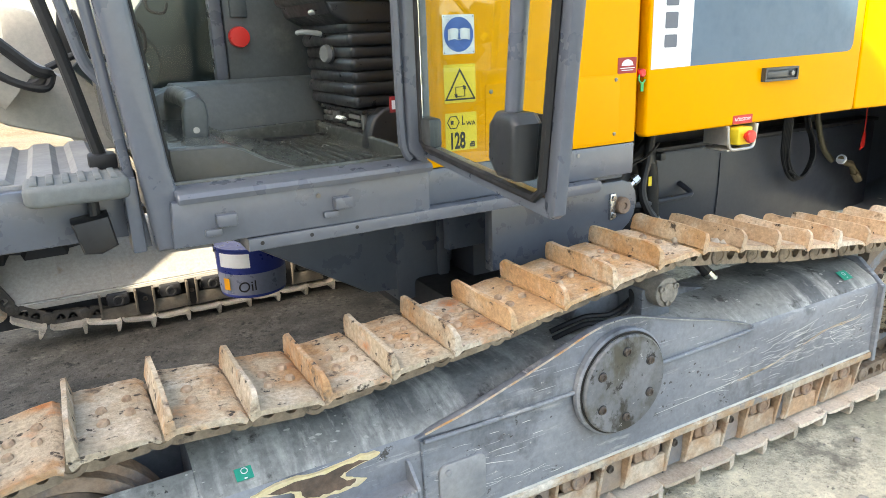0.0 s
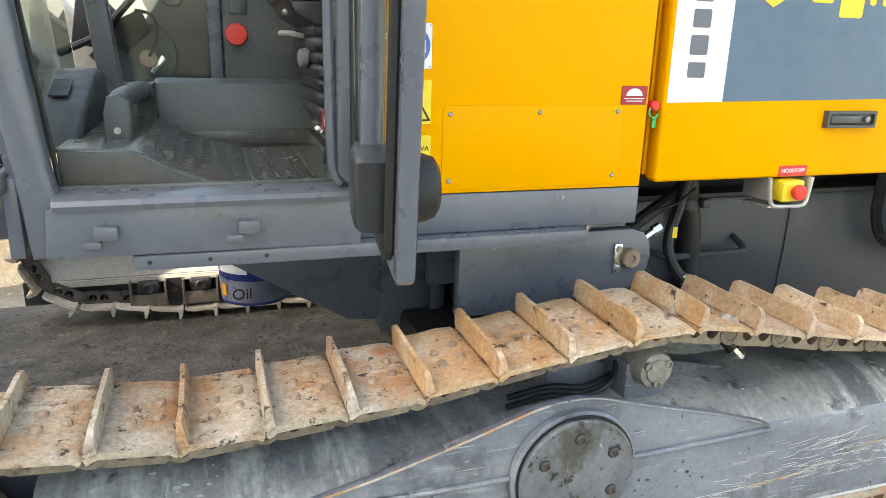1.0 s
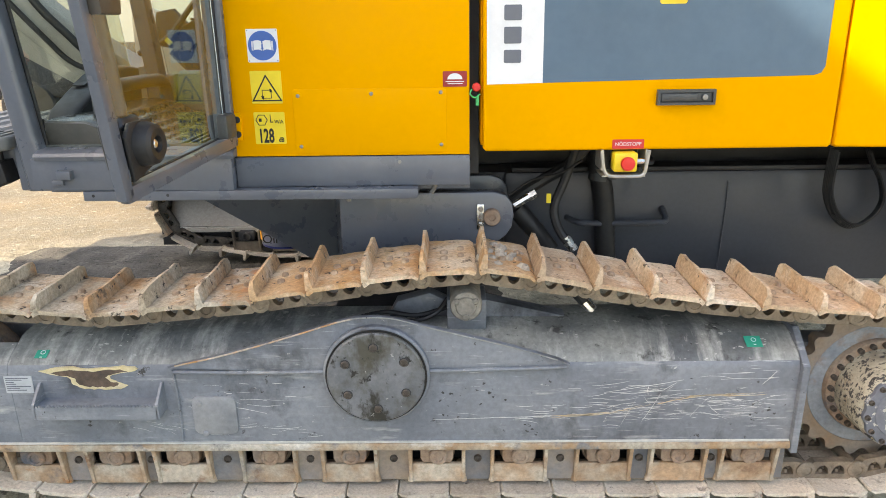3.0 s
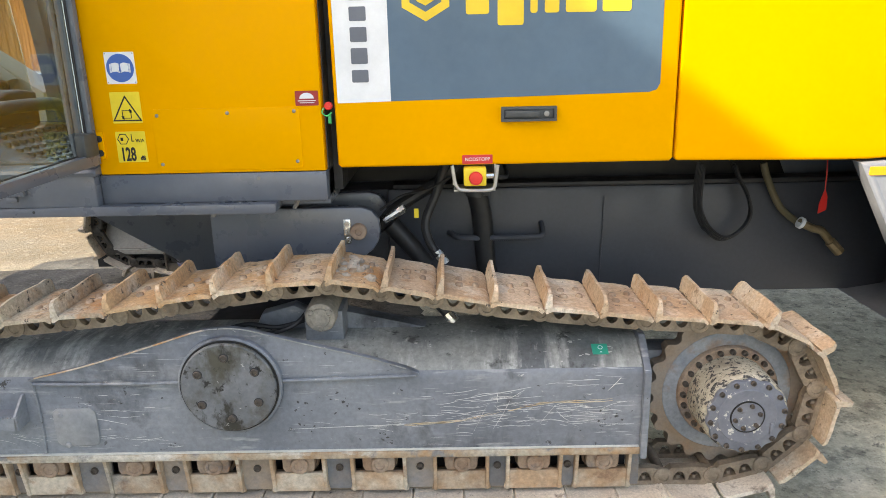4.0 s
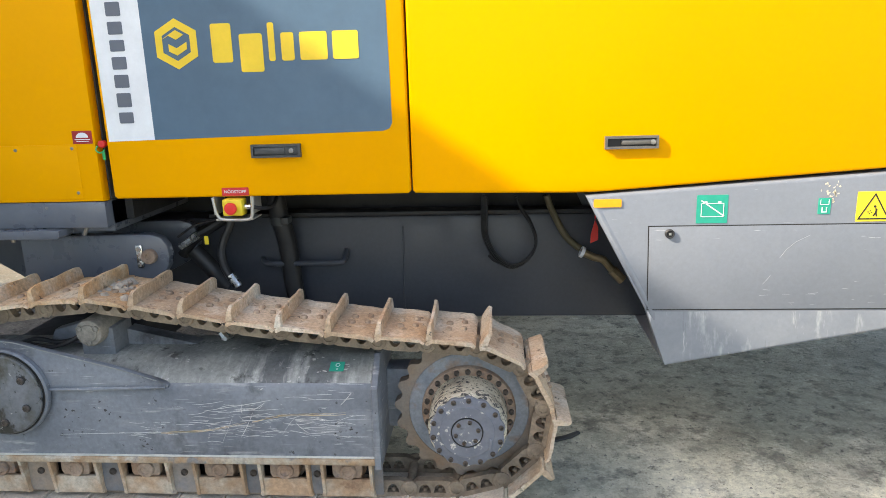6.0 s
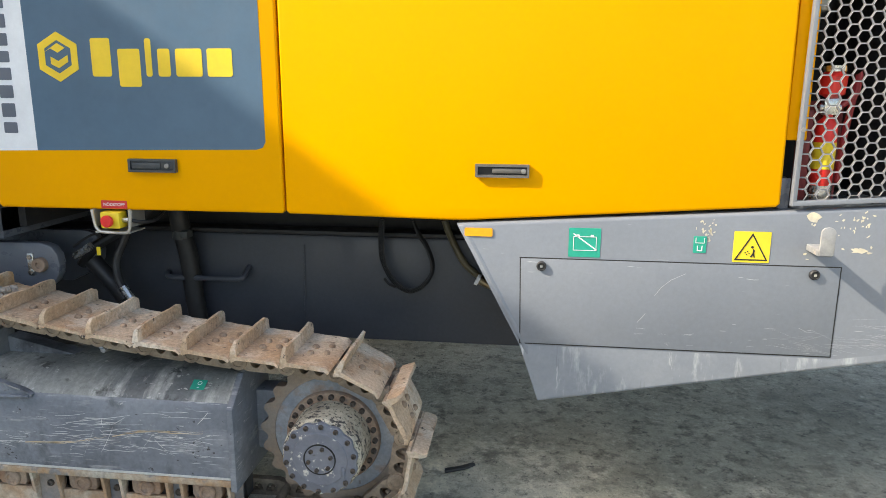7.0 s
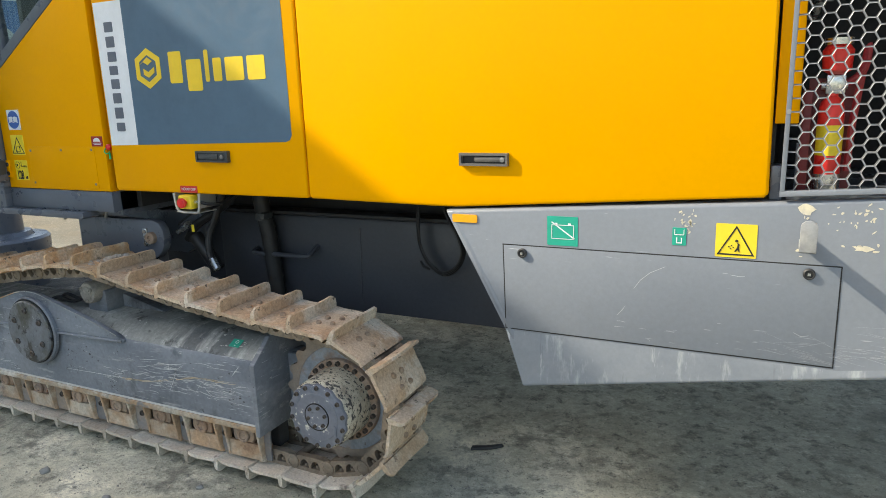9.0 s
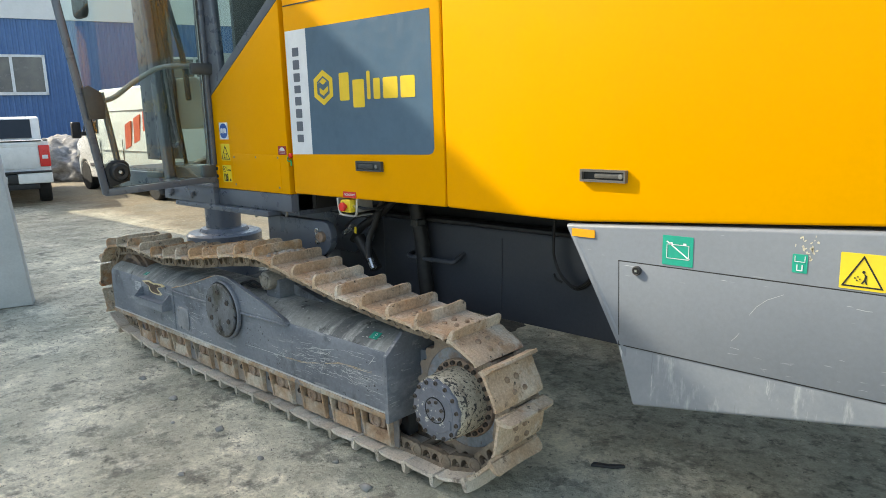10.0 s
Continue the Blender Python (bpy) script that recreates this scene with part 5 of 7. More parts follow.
                bm.faces.new((vi[k], vi[n], vb[n], vb[k]))


make("honeycomb_mesh", plain("grey_mesh_paint", (0.24, 0.245, 0.255), 0.4, 0.1), grille, honeycomb, "punched hexagon mesh", 0)
make("grille_screw", ZINC, grille, lambda bm: lathe(bm, [(0.007, 0), (0.007, 0.004), (0, 0.004)], (4.375, 1.592, 1.455), (0, -1, 0), 8))

# radiator core and pipes behind the grille
core = make("radiator_core", surf("radiator_dark", (0.03, 0.03, 0.032), (0.05, 0.05, 0.05), 6, 0.6, bump=0.6, bscale=200), rig,
            lambda bm: box(bm, 4.70, 4.95, 1.72, 2.3, 1.18, 2.6, 0.01), "dark finned radiator core")
for i in range(46):
    make("fin", core.data.materials[0], core, lambda bm: box(bm, 4.705, 4.945, 1.714, 1.7195, 1.20 + 0.03 * i, 1.212 + 0.03 * i))
make("cooling_pipe", CHROME, core, lambda bm: (tube(bm, [(4.40, 1.85, 1.98), (4.47, 1.82, 1.93), (4.55, 1.82, 1.93), (4.64, 1.84, 1.96), (4.69, 1.9, 1.98)], 0.035, 12),
                                               tube(bm, [(4.42, 1.9, 1.72), (4.44, 1.86, 1.80), (4.42, 1.84, 1.88)], 0.02, 10)), "silvery pipe")

make("pipe_block", ZINC, core, lambda bm: (box(bm, 4.445, 4.50, 1.83, 1.88, 1.83, 1.90, 0.008), rod(bm, (4.47, 1.84, 1.90), (4.47, 1.84, 1.97), 0.022, 14), rod(bm, (4.455, 1.82, 1.76), (4.455, 1.82, 1.84), 0.016, 12)), "silvery pipe fitting")

# ---- rear skirt with the battery box ----
def skirt_body(bm):
    """A hollow box, open at its front end. Flat upper sheet; below the fold the sheet leans in and its lower edge climbs to the rear."""
    up = [(3.303, 1.131), (4.38, 1.200), (5.9, 1.313)]
    fold = [(3.5245, 0.712), (4.55, 0.7115), (5.9, 0.930)]
    low = [(3.594, 0.512), (4.55, 0.680), (5.9, 0.915)]
    rows = [[(x, 1.600, z) for x, z in up], [(x, 1.600, z) for x, z in fold], [(x, 1.584 if i == 0 else 1.596, z) for i, (x, z) in enumerate(low)],
            [(x, 2.25, z) for x, z in low], [(x, 2.25, z) for x, z in up]]
    vs = [[bm.verts.new(p) for p in r] for r in rows]
    fs = []
    for a, c in zip(vs, vs[1:] + vs[:1]):
        for i in range(2):
            fs.append(bm.faces.new((a[i], a[i + 1], c[i + 1], c[i])))
    fs.append(bm.faces.new([r[2] for r in vs]))
    bmesh.ops.recalc_face_normals(bm, faces=fs)
    es = [e for e in bm.edges if e.calc_face_angle(0) > 0.6]
    bmesh.ops.bevel(bm, geom=es, offset=0.012, segments=3, profile=0.5, affect="EDGES")


skirt = make("rear_skirt", SKIRTGREY, rig, skirt_body, "grey steel rear skirt, sunlit and scratched")
skirt.data.materials.append(SKIRTLOW)
for poly in skirt.data.polygons:
    fold_z = 0.712 + max(0.0, poly.center.x - 4.55) * 0.162
    if poly.center.z < fold_z - 0.004 and poly.center.y < 1.64:
        poly.material_index = 1


FRONT = [(3.303, 1.131), (3.5245, 0.712), (3.594, 0.512)]
make("front_flange", SKIRTGREY, skirt, lambda bm: prism(bm, FRONT + [(x + 0.034, z + dz) for (x, z), dz in zip(FRONT[::-1], (0.004, 0.0, 0.0))], 1.5975, 1.665, "y", 0.014, 3), "rounded front edge of the skirt")


def battery_door(bm):
    prism(bm, [(3.527, 0.721), (4.537, 0.721), (4.537, 1.020), (3.521, 1.020)], 1.597, 1.602, "y", 0.002)


bdoor = make("battery_door", SKIRTGREY, skirt, battery_door, "flush battery box door with thin dark gap")


def gap(bm):
    for pts in ([(3.5165, 1.020), (4.5405, 1.020), (4.5405, 1.0235), (3.5165, 1.0235)], [(3.523, 0.7175), (4.5405, 0.7175), (4.5405, 0.721), (3.523, 0.721)],
                [(3.5175, 1.020), (3.521, 1.020), (3.527, 0.721), (3.5235, 0.721)], [(4.537, 0.721), (4.5405, 0.721), (4.5405, 1.020), (4.537, 1.020)]):
        prism(bm, pts, 1.5985, 1.601)


make("door_gap", INK, bdoor, gap)
for lx in (3.590, 4.458):
    lk = make("lock", DARK, bdoor, lambda bm, lx=lx: lathe(bm, [(0.0165, 0), (0.0165, 0.008), (0.013, 0.012), (0.011, 0.009), (0, 0.009)], (lx, 1.598, 0.996), (0, -1, 0), 20), "round quarter-turn lock")
    make("lock_face", INK, lk, lambda bm, lx=lx: (lathe(bm, [(0.0112, 0), (0.0112, 0.0006), (0, 0.0006)], (lx, 1.589, 0.996), (0, -1, 0), 16)))
    make("lock_core", CHROME, lk, lambda bm, lx=lx: box(bm, lx - 0.004, lx + 0.004, 1.585, 1.590, 0.992, 1.000))

SK = 1.600
flat("reflector", rounded(3.330, 3.424, 1.091, 1.119, 0.003, 1), ORANGE, skirt, 0.004, SK, "orange reflector strip")
g1 = flat("battery_sign", rounded(3.677, 3.781, 1.030, 1.128, 0.002, 1), GREEN, skirt, 0.0015, SK, "green battery switch sign")
make("battery_mark", WHITE, g1, lambda bm: [prism(bm, q, SK - 0.0026, SK - 0.001) for q in (
    [(3.692, 1.052), (3.692, 1.100), (3.694, 1.100), (3.694, 1.052)], [(3.766, 1.052), (3.766, 1.100), (3.768, 1.100), (3.768, 1.052)],
    [(3.692, 1.052), (3.768, 1.052), (3.768, 1.054), (3.692, 1.054)], [(3.692, 1.098), (3.768, 1.098), (3.768, 1.100), (3.692, 1.100)],
    [(3.702, 1.100), (3.712, 1.100), (3.712, 1.106), (3.702, 1.106)], [(3.748, 1.100), (3.758, 1.100), (3.758, 1.106), (3.748, 1.106)],
    [(3.690, 1.108), (3.694, 1.110), (3.771, 1.056), (3.768, 1.053)])] and None, "", 0)
g2 = flat("cooling_sign", rounded(4.077, 4.118, 1.056, 1.111, 0.002, 1), GREEN, skirt, 0.0015, SK, "small green fluid sign")
make("fluid_mark", WHITE, g2, lambda bm: [prism(bm, q, SK - 0.0026, SK - 0.001) for q in (
    [(4.083, 1.088), (4.083, 1.106), (4.085, 1.106), (4.085, 1.088)], [(4.110, 1.088), (4.110, 1.106), (4.112, 1.106), (4.112, 1.088)],
    [(4.083, 1.088), (4.112, 1.088), (4.112, 1.090), (4.083, 1.090)], [(4.089, 1.062), (4.106, 1.062), (4.106, 1.080), (4.103, 1.080), (4.103, 1.065), (4.092, 1.065), (4.092, 1.080), (4.089, 1.080)])] and None, "", 0)


def tri_ring(bm, cx, cz, r, w, y, dy=0.001):
    o = [(cx + r * math.sin(radians(120 * k)), cz + r * math.cos(radians(120 * k))) for k in range(3)]
    q = [(cx + (r - 2 * w) * math.sin(radians(120 * k)), cz + (r - 2 * w) * math.cos(radians(120 * k))) for k in range(3)]
    for k in range(3):
        n = (k + 1) % 3
        prism(bm, [o[k], o[n], q[n], q[k]], y - dy, y)


w1 = flat("warning_sign", rounded(4.202, 4.316, 1.029, 1.131, 0.002, 1), SIGNYEL, skirt, 0.0015, SK, "yellow triangular warning sign plate")
make("warning_mark", INK, w1, lambda bm: (tri_ring(bm, 4.259, 1.066, 0.060, 0.0042, SK - 0.0015), prism(bm, [(4.262, 1.076), (4.270, 1.070), (4.268, 1.058), (4.263, 1.060), (4.264, 1.068)], SK - 0.0028, SK - 0.0014),
                                          lathe(bm, [(0.0042, 0), (0.0042, 0.0014), (0, 0.0014)], (4.261, SK - 0.0014, 1.080), (0, -1, 0), 10), prism(bm, [(4.263, 1.060), (4.268, 1.060), (4.271, 1.046), (4.268, 1.046), (4.265, 1.054), (4.259, 1.046), (4.256, 1.048)], SK - 0.0028, SK - 0.0014),
                                          box(bm, 4.238, 4.242, SK - 0.0028, SK - 0.0014, 1.060, 1.063), box(bm, 4.245, 4.249, SK - 0.0028, SK - 0.0014, 1.064, 1.067), box(bm, 4.243, 4.247, SK - 0.0028, SK - 0.0014, 1.054, 1.057), box(bm, 4.251, 4.254, SK - 0.0028, SK - 0.0014, 1.058, 1.061)), "", 0)
for hx, top in ((4.425, 1.168), (4.700, 1.172)):
    def hook(bm, hx=hx, top=top):
        prism(bm, [(1.600, 1.076), (1.600, 1.096), (1.505, 1.096), (1.497, 1.09), (1.497, 1.082), (1.505, 1.076)], hx, hx + 0.042, "x", 0.002)
        pts = [(hx, 1.080), (hx + 0.042, 1.080), (hx + 0.042, top - 0.016)] + [(hx + 0.021 + 0.021 * math.cos(radians(a)), top - 0.016 + 0.016 * math.sin(radians(a))) for a in range(0, 181, 30)]
        prism(bm, pts, 1.494, 1.503, "y", 0.002)

    make("cable_hook", surf("chipped_hook", (0.225, 0.232, 0.245), (0.30, 0.30, 0.29), 12, 0.45, spots=(((0.62, 0.52, 0.38), 16, 0.60, 0.70, ONE),)), skirt, hook, "bent flat-steel cable hook, paint chipped")
for x0, x1 in ((4.800, 4.858), (4.894, 4.955)):
    flat("model_mark", rounded(x0, x1, 1.066, 1.162, 0.012, 3), WHITE, skirt, 0.0012, SK)
CHIP = surf("chipped_to_filler", (0.62, 0.56, 0.40), (0.50, 0.46, 0.38), 40, 0.7, bump=0.4)
rnd = random.Random(5)


def chips(bm):
    for cx, cz, n, sx, sz in ((4.120, 1.125, 30, 0.026, 0.045), (4.44, 1.185, 8, 0.02, 0.02), (4.56, 1.16, 26, 0.06, 0.045), (4.585, 1.078, 12, 0.04, 0.012), (4.42, 0.97, 6, 0.03, 0.06)):
        for _ in range(n):
            x, z = cx + rnd.gauss(0, sx * 0.6), cz + rnd.gauss(0, sz * 0.6)
            w, h, sk = rnd.uniform(0.002, 0.012) * (1 if sz < 0.02 else 0.5 if cx < 4.3 else 0.7), rnd.uniform(0.002, 0.009 if cx < 4.3 else 0.006), rnd.uniform(-0.3, 0.6)
            k = rnd.randint(5, 7)
            ph = rnd.random() * 6
            pts = [(x + w * math.cos(2 * math.pi * i / k + ph) * rnd.uniform(0.5, 1.1), z + sk * w * math.cos(2 * math.pi * i / k + ph) + h * math.sin(2 * math.pi * i / k + ph) * rnd.uniform(0.5, 1.1)) for i in range(k)]
            if min(p[1] for p in pts) > 0.735 and max(p[1] for p in pts) < 1.13 + (cx - 3.303) * 0.064:
                prism(bm, pts, 1.5994, 1.601)
    for cx, cz in ((4.44, 1.183), (4.585, 1.078)):
        k = 11
        pts = [(cx + (0.028 if cz > 1.1 else 0.038) * math.cos(2 * math.pi * i / k) * rnd.uniform(0.4, 1.0), cz + (0.022 if cz > 1.1 else 0.010) * math.sin(2 * math.pi * i / k) * rnd.uniform(0.5, 1.1)) for i in range(k)]
        prism(bm, pts, 1.5992, 1.601)


tagged(make("chipped_paint", CHIP, skirt, chips, "", 0), "patches of chipped paint", kind="stuff")


def door_scratches(bm):
    r = random.Random(31)
    for pts in ([(3.965, 0.905), (3.985, 0.935), (4.015, 0.962), (4.06, 0.985)], [(3.915, 0.812), (3.93, 0.83), (3.94, 0.845)], [(4.43, 0.815), (4.45, 0.805), (4.47, 0.81)], [(4.25, 0.975), (4.275, 0.972), (4.29, 0.973)]):
        sliver(bm, pts, 0.0011, 1.5964)
    for _ in range(110):
        x, l = r.gauss(4.62, 0.16), r.uniform(0.02, 0.09)
        z = 0.735 + max(0.0, x - 4.5) * 0.17 + abs(r.gauss(0, 0.04))
        sl, cv = r.gauss(-0.10, 0.12), r.uniform(-0.12, 0.12)
        if 4.30 < x < 4.95 and abs(x + l - 4.53) > 0.012:
            sliver(bm, [(x + l * q, max(0.722, z + sl * l * q + cv * l * q * q)) for q in (0, 0.25, 0.5, 0.75, 1.0)], r.uniform(0.00015, 0.0004), 1.5964)
    for _ in range(12):
        x, z, l = r.uniform(3.9, 4.5), 0.735 + abs(r.gauss(0, 0.025)), r.uniform(0.006, 0.035)
        if x + l < 4.52 and z < 1.0:
            sliver(bm, [(x, z), (x + l * 0.5, z + r.gauss(0, 0.0006)), (x + l, z + r.gauss(0, 0.002))], r.uniform(0.0003, 0.0007), 1.5964)


tagged(make("scratch", SCUFF, bdoor, door_scratches, "", 0), "fine pale scratches", kind="stuff")

# ---- cab ----
cab = make("cab", CABGREY, rig, lambda bm: (
    prism(bm, [(0.190, 1.043), (0.83, 1.038), (0.83, 1.150), (0.198, 1.146)], 1.577, 1.62, "y", 0.005),
    box(bm, 0.83, 1.575, 1.612, 2.0, 1.040, 1.138, 0.006),
    prism(bm, [(0.35, 1.010), (1.40, 1.008), (1.41, 1.016), (1.41, 1.040), (0.35, 1.040)], 1.570, 1.66, "y", 0.003),
    box(bm, 0.20, 1.575, 1.66, 2.62, 1.02, 1.135)), "dark grey operator cab shell")
make("sill_ledge", CABGREY, cab, lambda bm: prism(bm, [(1.572, 1.140), (1.568, 1.152), (1.574, 1.162), (1.600, 1.170), (1.640, 1.172), (1.640, 1.140)], 0.21, 0.84, "x", 0.006, 3))


def pillar(bm):
    prism(bm, [(0.160, 1.035), (0.228, 1.035), (0.220, 1.160), (0.209, 1.22), (0.176, 1.583), (0.080, 2.62), (0.014, 2.62), (0.110, 1.583), (0.144, 1.22)], 1.600, 1.660, "y", 0.014, 3)


make("front_pillar", CABGREY, cab, pillar)
make("pillar_seal", BLACK, cab, lambda bm: tube(bm, [(0.219, 1.650, 1.175), (0.181, 1.650, 1.583), (0.086, 1.650, 2.6)], 0.006, 6, 1))
make("front_pillar_edge", CABGREY, cab, lambda bm: prism(bm, [(0.118, 1.035), (0.156, 1.035), (0.140, 1.22), (0.110, 1.583), (0.02, 2.62), (-0.014, 2.62), (0.086, 1.583), (0.118, 1.22)], 1.662, 1.70, "y", 0.006))
make("rear_pillar", CABGREY, cab, lambda bm: (prism(bm, [(0.780, 1.20), (0.835, 1.14), (0.835, 2.62), (0.785, 2.62)], 1.585, 1.66, "y", 0.010, 3)))
make("rear_pillar_seal", CABGREY, cab, lambda bm: tube(bm, [(0.765, 1.60, 2.6), (0.766, 1.60, 1.5), (0.768, 1.60, 1.27), (0.775, 1.60, 1.20), (0.79, 1.60, 1.175)], 0.011, 6, 3))
cab_panel = make("cab_side_panel", YELLOW, cab, lambda bm: prism(bm, [(0.838, 1.139), (1.573, 1.139), (1.573, 2.131), (0.855, 1.690), (0.838, 1.680)], 1.610, 1.66, "y", 0.006), "yellow cab side panel with signs")
make("cab_upper_frame", CABGREY, cab, lambda bm: (prism(bm, [(0.838, 1.684), (0.856, 1.694), (1.573, 2.135), (1.573, 2.20), (0.95, 1.81), (0.90, 2.62), (0.838, 2.62)], 1.612, 1.66, "y", 0.005),
                                                  box(bm, 1.50, 1.573, 1.614, 1.66, 2.15, 2.62), box(bm, -0.02, 1.573, 1.58, 1.66, 2.60, 2.70, 0.02), box(bm, -0.02, 1.573, 2.56, 2.64, 2.60, 2.70, 0.02), box(bm, -0.02, 0.10, 1.66, 2.56, 2.60, 2.70, 0.02), box(bm, 0.95, 1.573, 1.66, 2.56, 2.60, 2.70, 0.02)))
# Unseen roof pane, added to let more daylight into the cab.
make("added_roof_glass", GLASS, cab, lambda bm: box(bm, 0.09, 0.96, 1.65, 2.57, 2.655, 2.661), "", 0).visible_shadow = False
make("rear_side_glass", GLASS, cab, lambda bm: prism(bm, [(0.95, 1.80), (1.52, 2.16), (1.52, 2.60), (0.90, 2.60)], 1.632, 1.638), "", 0).visible_shadow = False
make("cab_back_wall", CABPLASTIC, cab, lambda bm: (box(bm, 1.03, 1.06, 1.67, 2.60, 1.14, 2.60), box(bm, 1.545, 1.575, 1.662, 2.60, 1.14, 2.60)))
make("access_cover", YELLOW, cab_panel, lambda bm: prism(bm, rounded(1.028, 1.502, 1.148, 1.346, 0.012), 1.6075, 1.612, "y", 0.0015), "screwed yellow access cover")
for sx, sz in ((1.046, 1.326), (1.272, 1.330), (1.485, 1.332), (1.046, 1.170), (1.485, 1.172)):
    make("cover_screw", ZINC, cab_panel, lambda bm, sx=sx, sz=sz: lathe(bm, [(0.006, 0), (0.006, 0.002), (0.004, 0.004), (0, 0.004)], (sx, 1.608, sz), (0, -1, 0), 10))
make("skirt_screw", ZINC, cab, lambda bm: lathe(bm, [(0.006, 0), (0.006, 0.003), (0, 0.003)], (1.352, 1.613, 1.118), (0, -1, 0), 10))
for lx in (0.307, 0.585):
    lt = make("sill_latch", CABGREY, cab, lambda bm, lx=lx: box(bm, lx - 0.022, lx + 0.022, 1.552, 1.578, 1.082, 1.110, 0.003))
    make("latch_tongue", CABGREY, lt, lambda bm, lx=lx: box(bm, lx - 0.048, lx - 0.012, 1.566, 1.578, 1.062, 1.077, 0.002))
make("sill_bolt", BOLT, cab, lambda bm: lathe(bm, [(0.006, 0), (0.006, 0.004), (0, 0.004)], (0.528, 1.578, 1.118), (0, -1, 0), 10))
for hx in (0.382, 0.502, 0.619):
    make("lip_hole", INK, cab, lambda bm: lathe(bm, [(0.005, 0), (0.005, 0.001), (0, 0.001)], (hx, 1.5705, 1.027), (0, -1, 0), 10))
make("lip_bolt", ZINC, cab, lambda bm: rod(bm, (1.18, 1.64, 1.012), (1.18, 1.64, 0.985), 0.008, 8))
make("lip_bolt", ZINC, cab, lambda bm: rod(bm, (1.465, 1.66, 1.035), (1.45, 1.66, 1.005), 0.008, 8))
# signs on the cab
s1 = flat("manual_sign", rounded(0.904, 0.998, 1.427, 1.524, 0.002, 1), WHITE, cab_panel, 0.0015, label="white square sign with blue disc and book")
make("blue_disc", SIGNBLUE, s1, lambda bm: lathe(bm, [(0.043, 0), (0.043, 0.001), (0, 0.001)], (0.951, 1.6083, 1.4755), (0, -1, 0), 32))
make("book_shape", WHITE, s1, lambda bm: [prism(bm, [(0.951 + k * 0.0015, 1.488), (0.951 + k * 0.012, 1.492), (0.951 + k * 0.026, 1.490), (0.951 + k * 0.026, 1.463), (0.951 + k * 0.012, 1.465), (0.951 + k * 0.0015, 1.461)], 1.6058, 1.6068) for k in (-1, 1)] and None, "", 0)
make("book_pages", WHITE, s1, lambda bm: [prism(bm, [(0.951 + k * a, 1.489), (0.951 + k * (a + 0.0018), 1.488), (0.951 + k * (a + 0.0018), 1.461), (0.951 + k * a, 1.462)], 1.6058, 1.6068) for k in (-1, 1) for a in (0.0275, 0.0305)] and None, "", 0)
make("book_mark", SIGNBLUE, s1, lambda bm: (box(bm, 0.9485, 0.9535, 1.6048, 1.6056, 1.467, 1.480), box(bm, 0.946, 0.956, 1.6048, 1.6056, 1.465, 1.4675), box(bm, 0.9488, 0.9532, 1.6048, 1.6056, 1.483, 1.487)), "", 0)
for dx in (-0.043, 0.043):
    for dz in (-0.044, 0.044):
        make("sign_rivet", ZINC, s1, lambda bm: lathe(bm, [(0.0022, 0), (0.0018, 0.001), (0, 0.0012)], (0.951 + dx, 1.6085, 1.4755 + dz), (0, -1, 0), 6))
s2 = flat("swing_sign", rounded(0.904, 0.999, 1.304, 1.402, 0.002, 1), SIGNYEL, cab_panel, 0.0015, label="yellow warning sign with black triangle")
def swing_mark(bm):
    """A warning triangle round a box of arrows."""
    tri_ring(bm, 0.9515, 1.338, 0.054, 0.0042, 1.6085)
    for x0, x1, z0, z1 in ((0.937, 0.962, 1.3435, 1.3455), (0.941, 0.966, 1.3195, 1.3215), (0.937, 0.939, 1.324, 1.3455), (0.964, 0.966, 1.3195, 1.341)):
        box(bm, x0, x1, 1.6072, 1.6086, z0, z1)
    for pts in ([(0.961, 1.3495), (0.961, 1.3395), (0.969, 1.3445)], [(0.942, 1.3255), (0.942, 1.3155), (0.934, 1.3205)], [(0.933, 1.327), (0.943, 1.327), (0.938, 1.319)], [(0.960, 1.338), (0.970, 1.338), (0.965, 1.346)]):
        prism(bm, pts, 1.6072, 1.6086)


make("swing_mark", INK, s2, swing_mark, "", 0)
s3 = flat("noise_sign", rounded(0.904, 1.000, 1.179, 1.278, 0.002, 1), SIGNYEL, cab_panel, 0.0015, label="yellow noise level sign")
words("noise_value", "128", 0.060, (0.914, 1.6080, 1.185), INK, s3, squeeze=0.55, bold=0.0016)
words("noise_unit", "dB", 0.020, (0.977, 1.6080, 1.186), INK, s3, squeeze=0.75, bold=0.0006)
words("noise_symbol", "L", 0.036, (0.953, 1.6080, 1.246), INK, s3, squeeze=0.6)
words("noise_index", "WA", 0.017, (0.967, 1.6080, 1.243), INK, s3)
make("speaker_mark", INK, s3, lambda bm: ([prism(bm, [(0.928 + r * math.cos(radians(60 * k + e)), 1.254 + r * math.sin(radians(60 * k + e))) for r, e in ((0.019, 0), (0.019, 60), (0.0165, 60), (0.0165, 0))], 1.6072, 1.6085) for k in range(6)], box(bm, 0.920, 0.928, 1.6072, 1.6085, 1.249, 1.259)), "", 0)
s4 = flat("red_notice", rounded(1.492, 1.565, 1.348, 1.394, 0.002, 1), DARKRED, cab_panel, 0.0015, label="dark red notice with white half disc")
make("notice_mark", WHITE, s4, lambda bm: (prism(bm, [(1.5285 + 0.023 * math.cos(radians(a)), 1.370 + 0.018 * math.sin(radians(a))) for a in range(0, 181, 20)], 1.6072, 1.6086),
                                           box(bm, 1.500, 1.557, 1.6074, 1.6086, 1.362, 1.3645), box(bm, 1.506, 1.552, 1.6074, 1.6086, 1.356, 1.358)), "", 0)
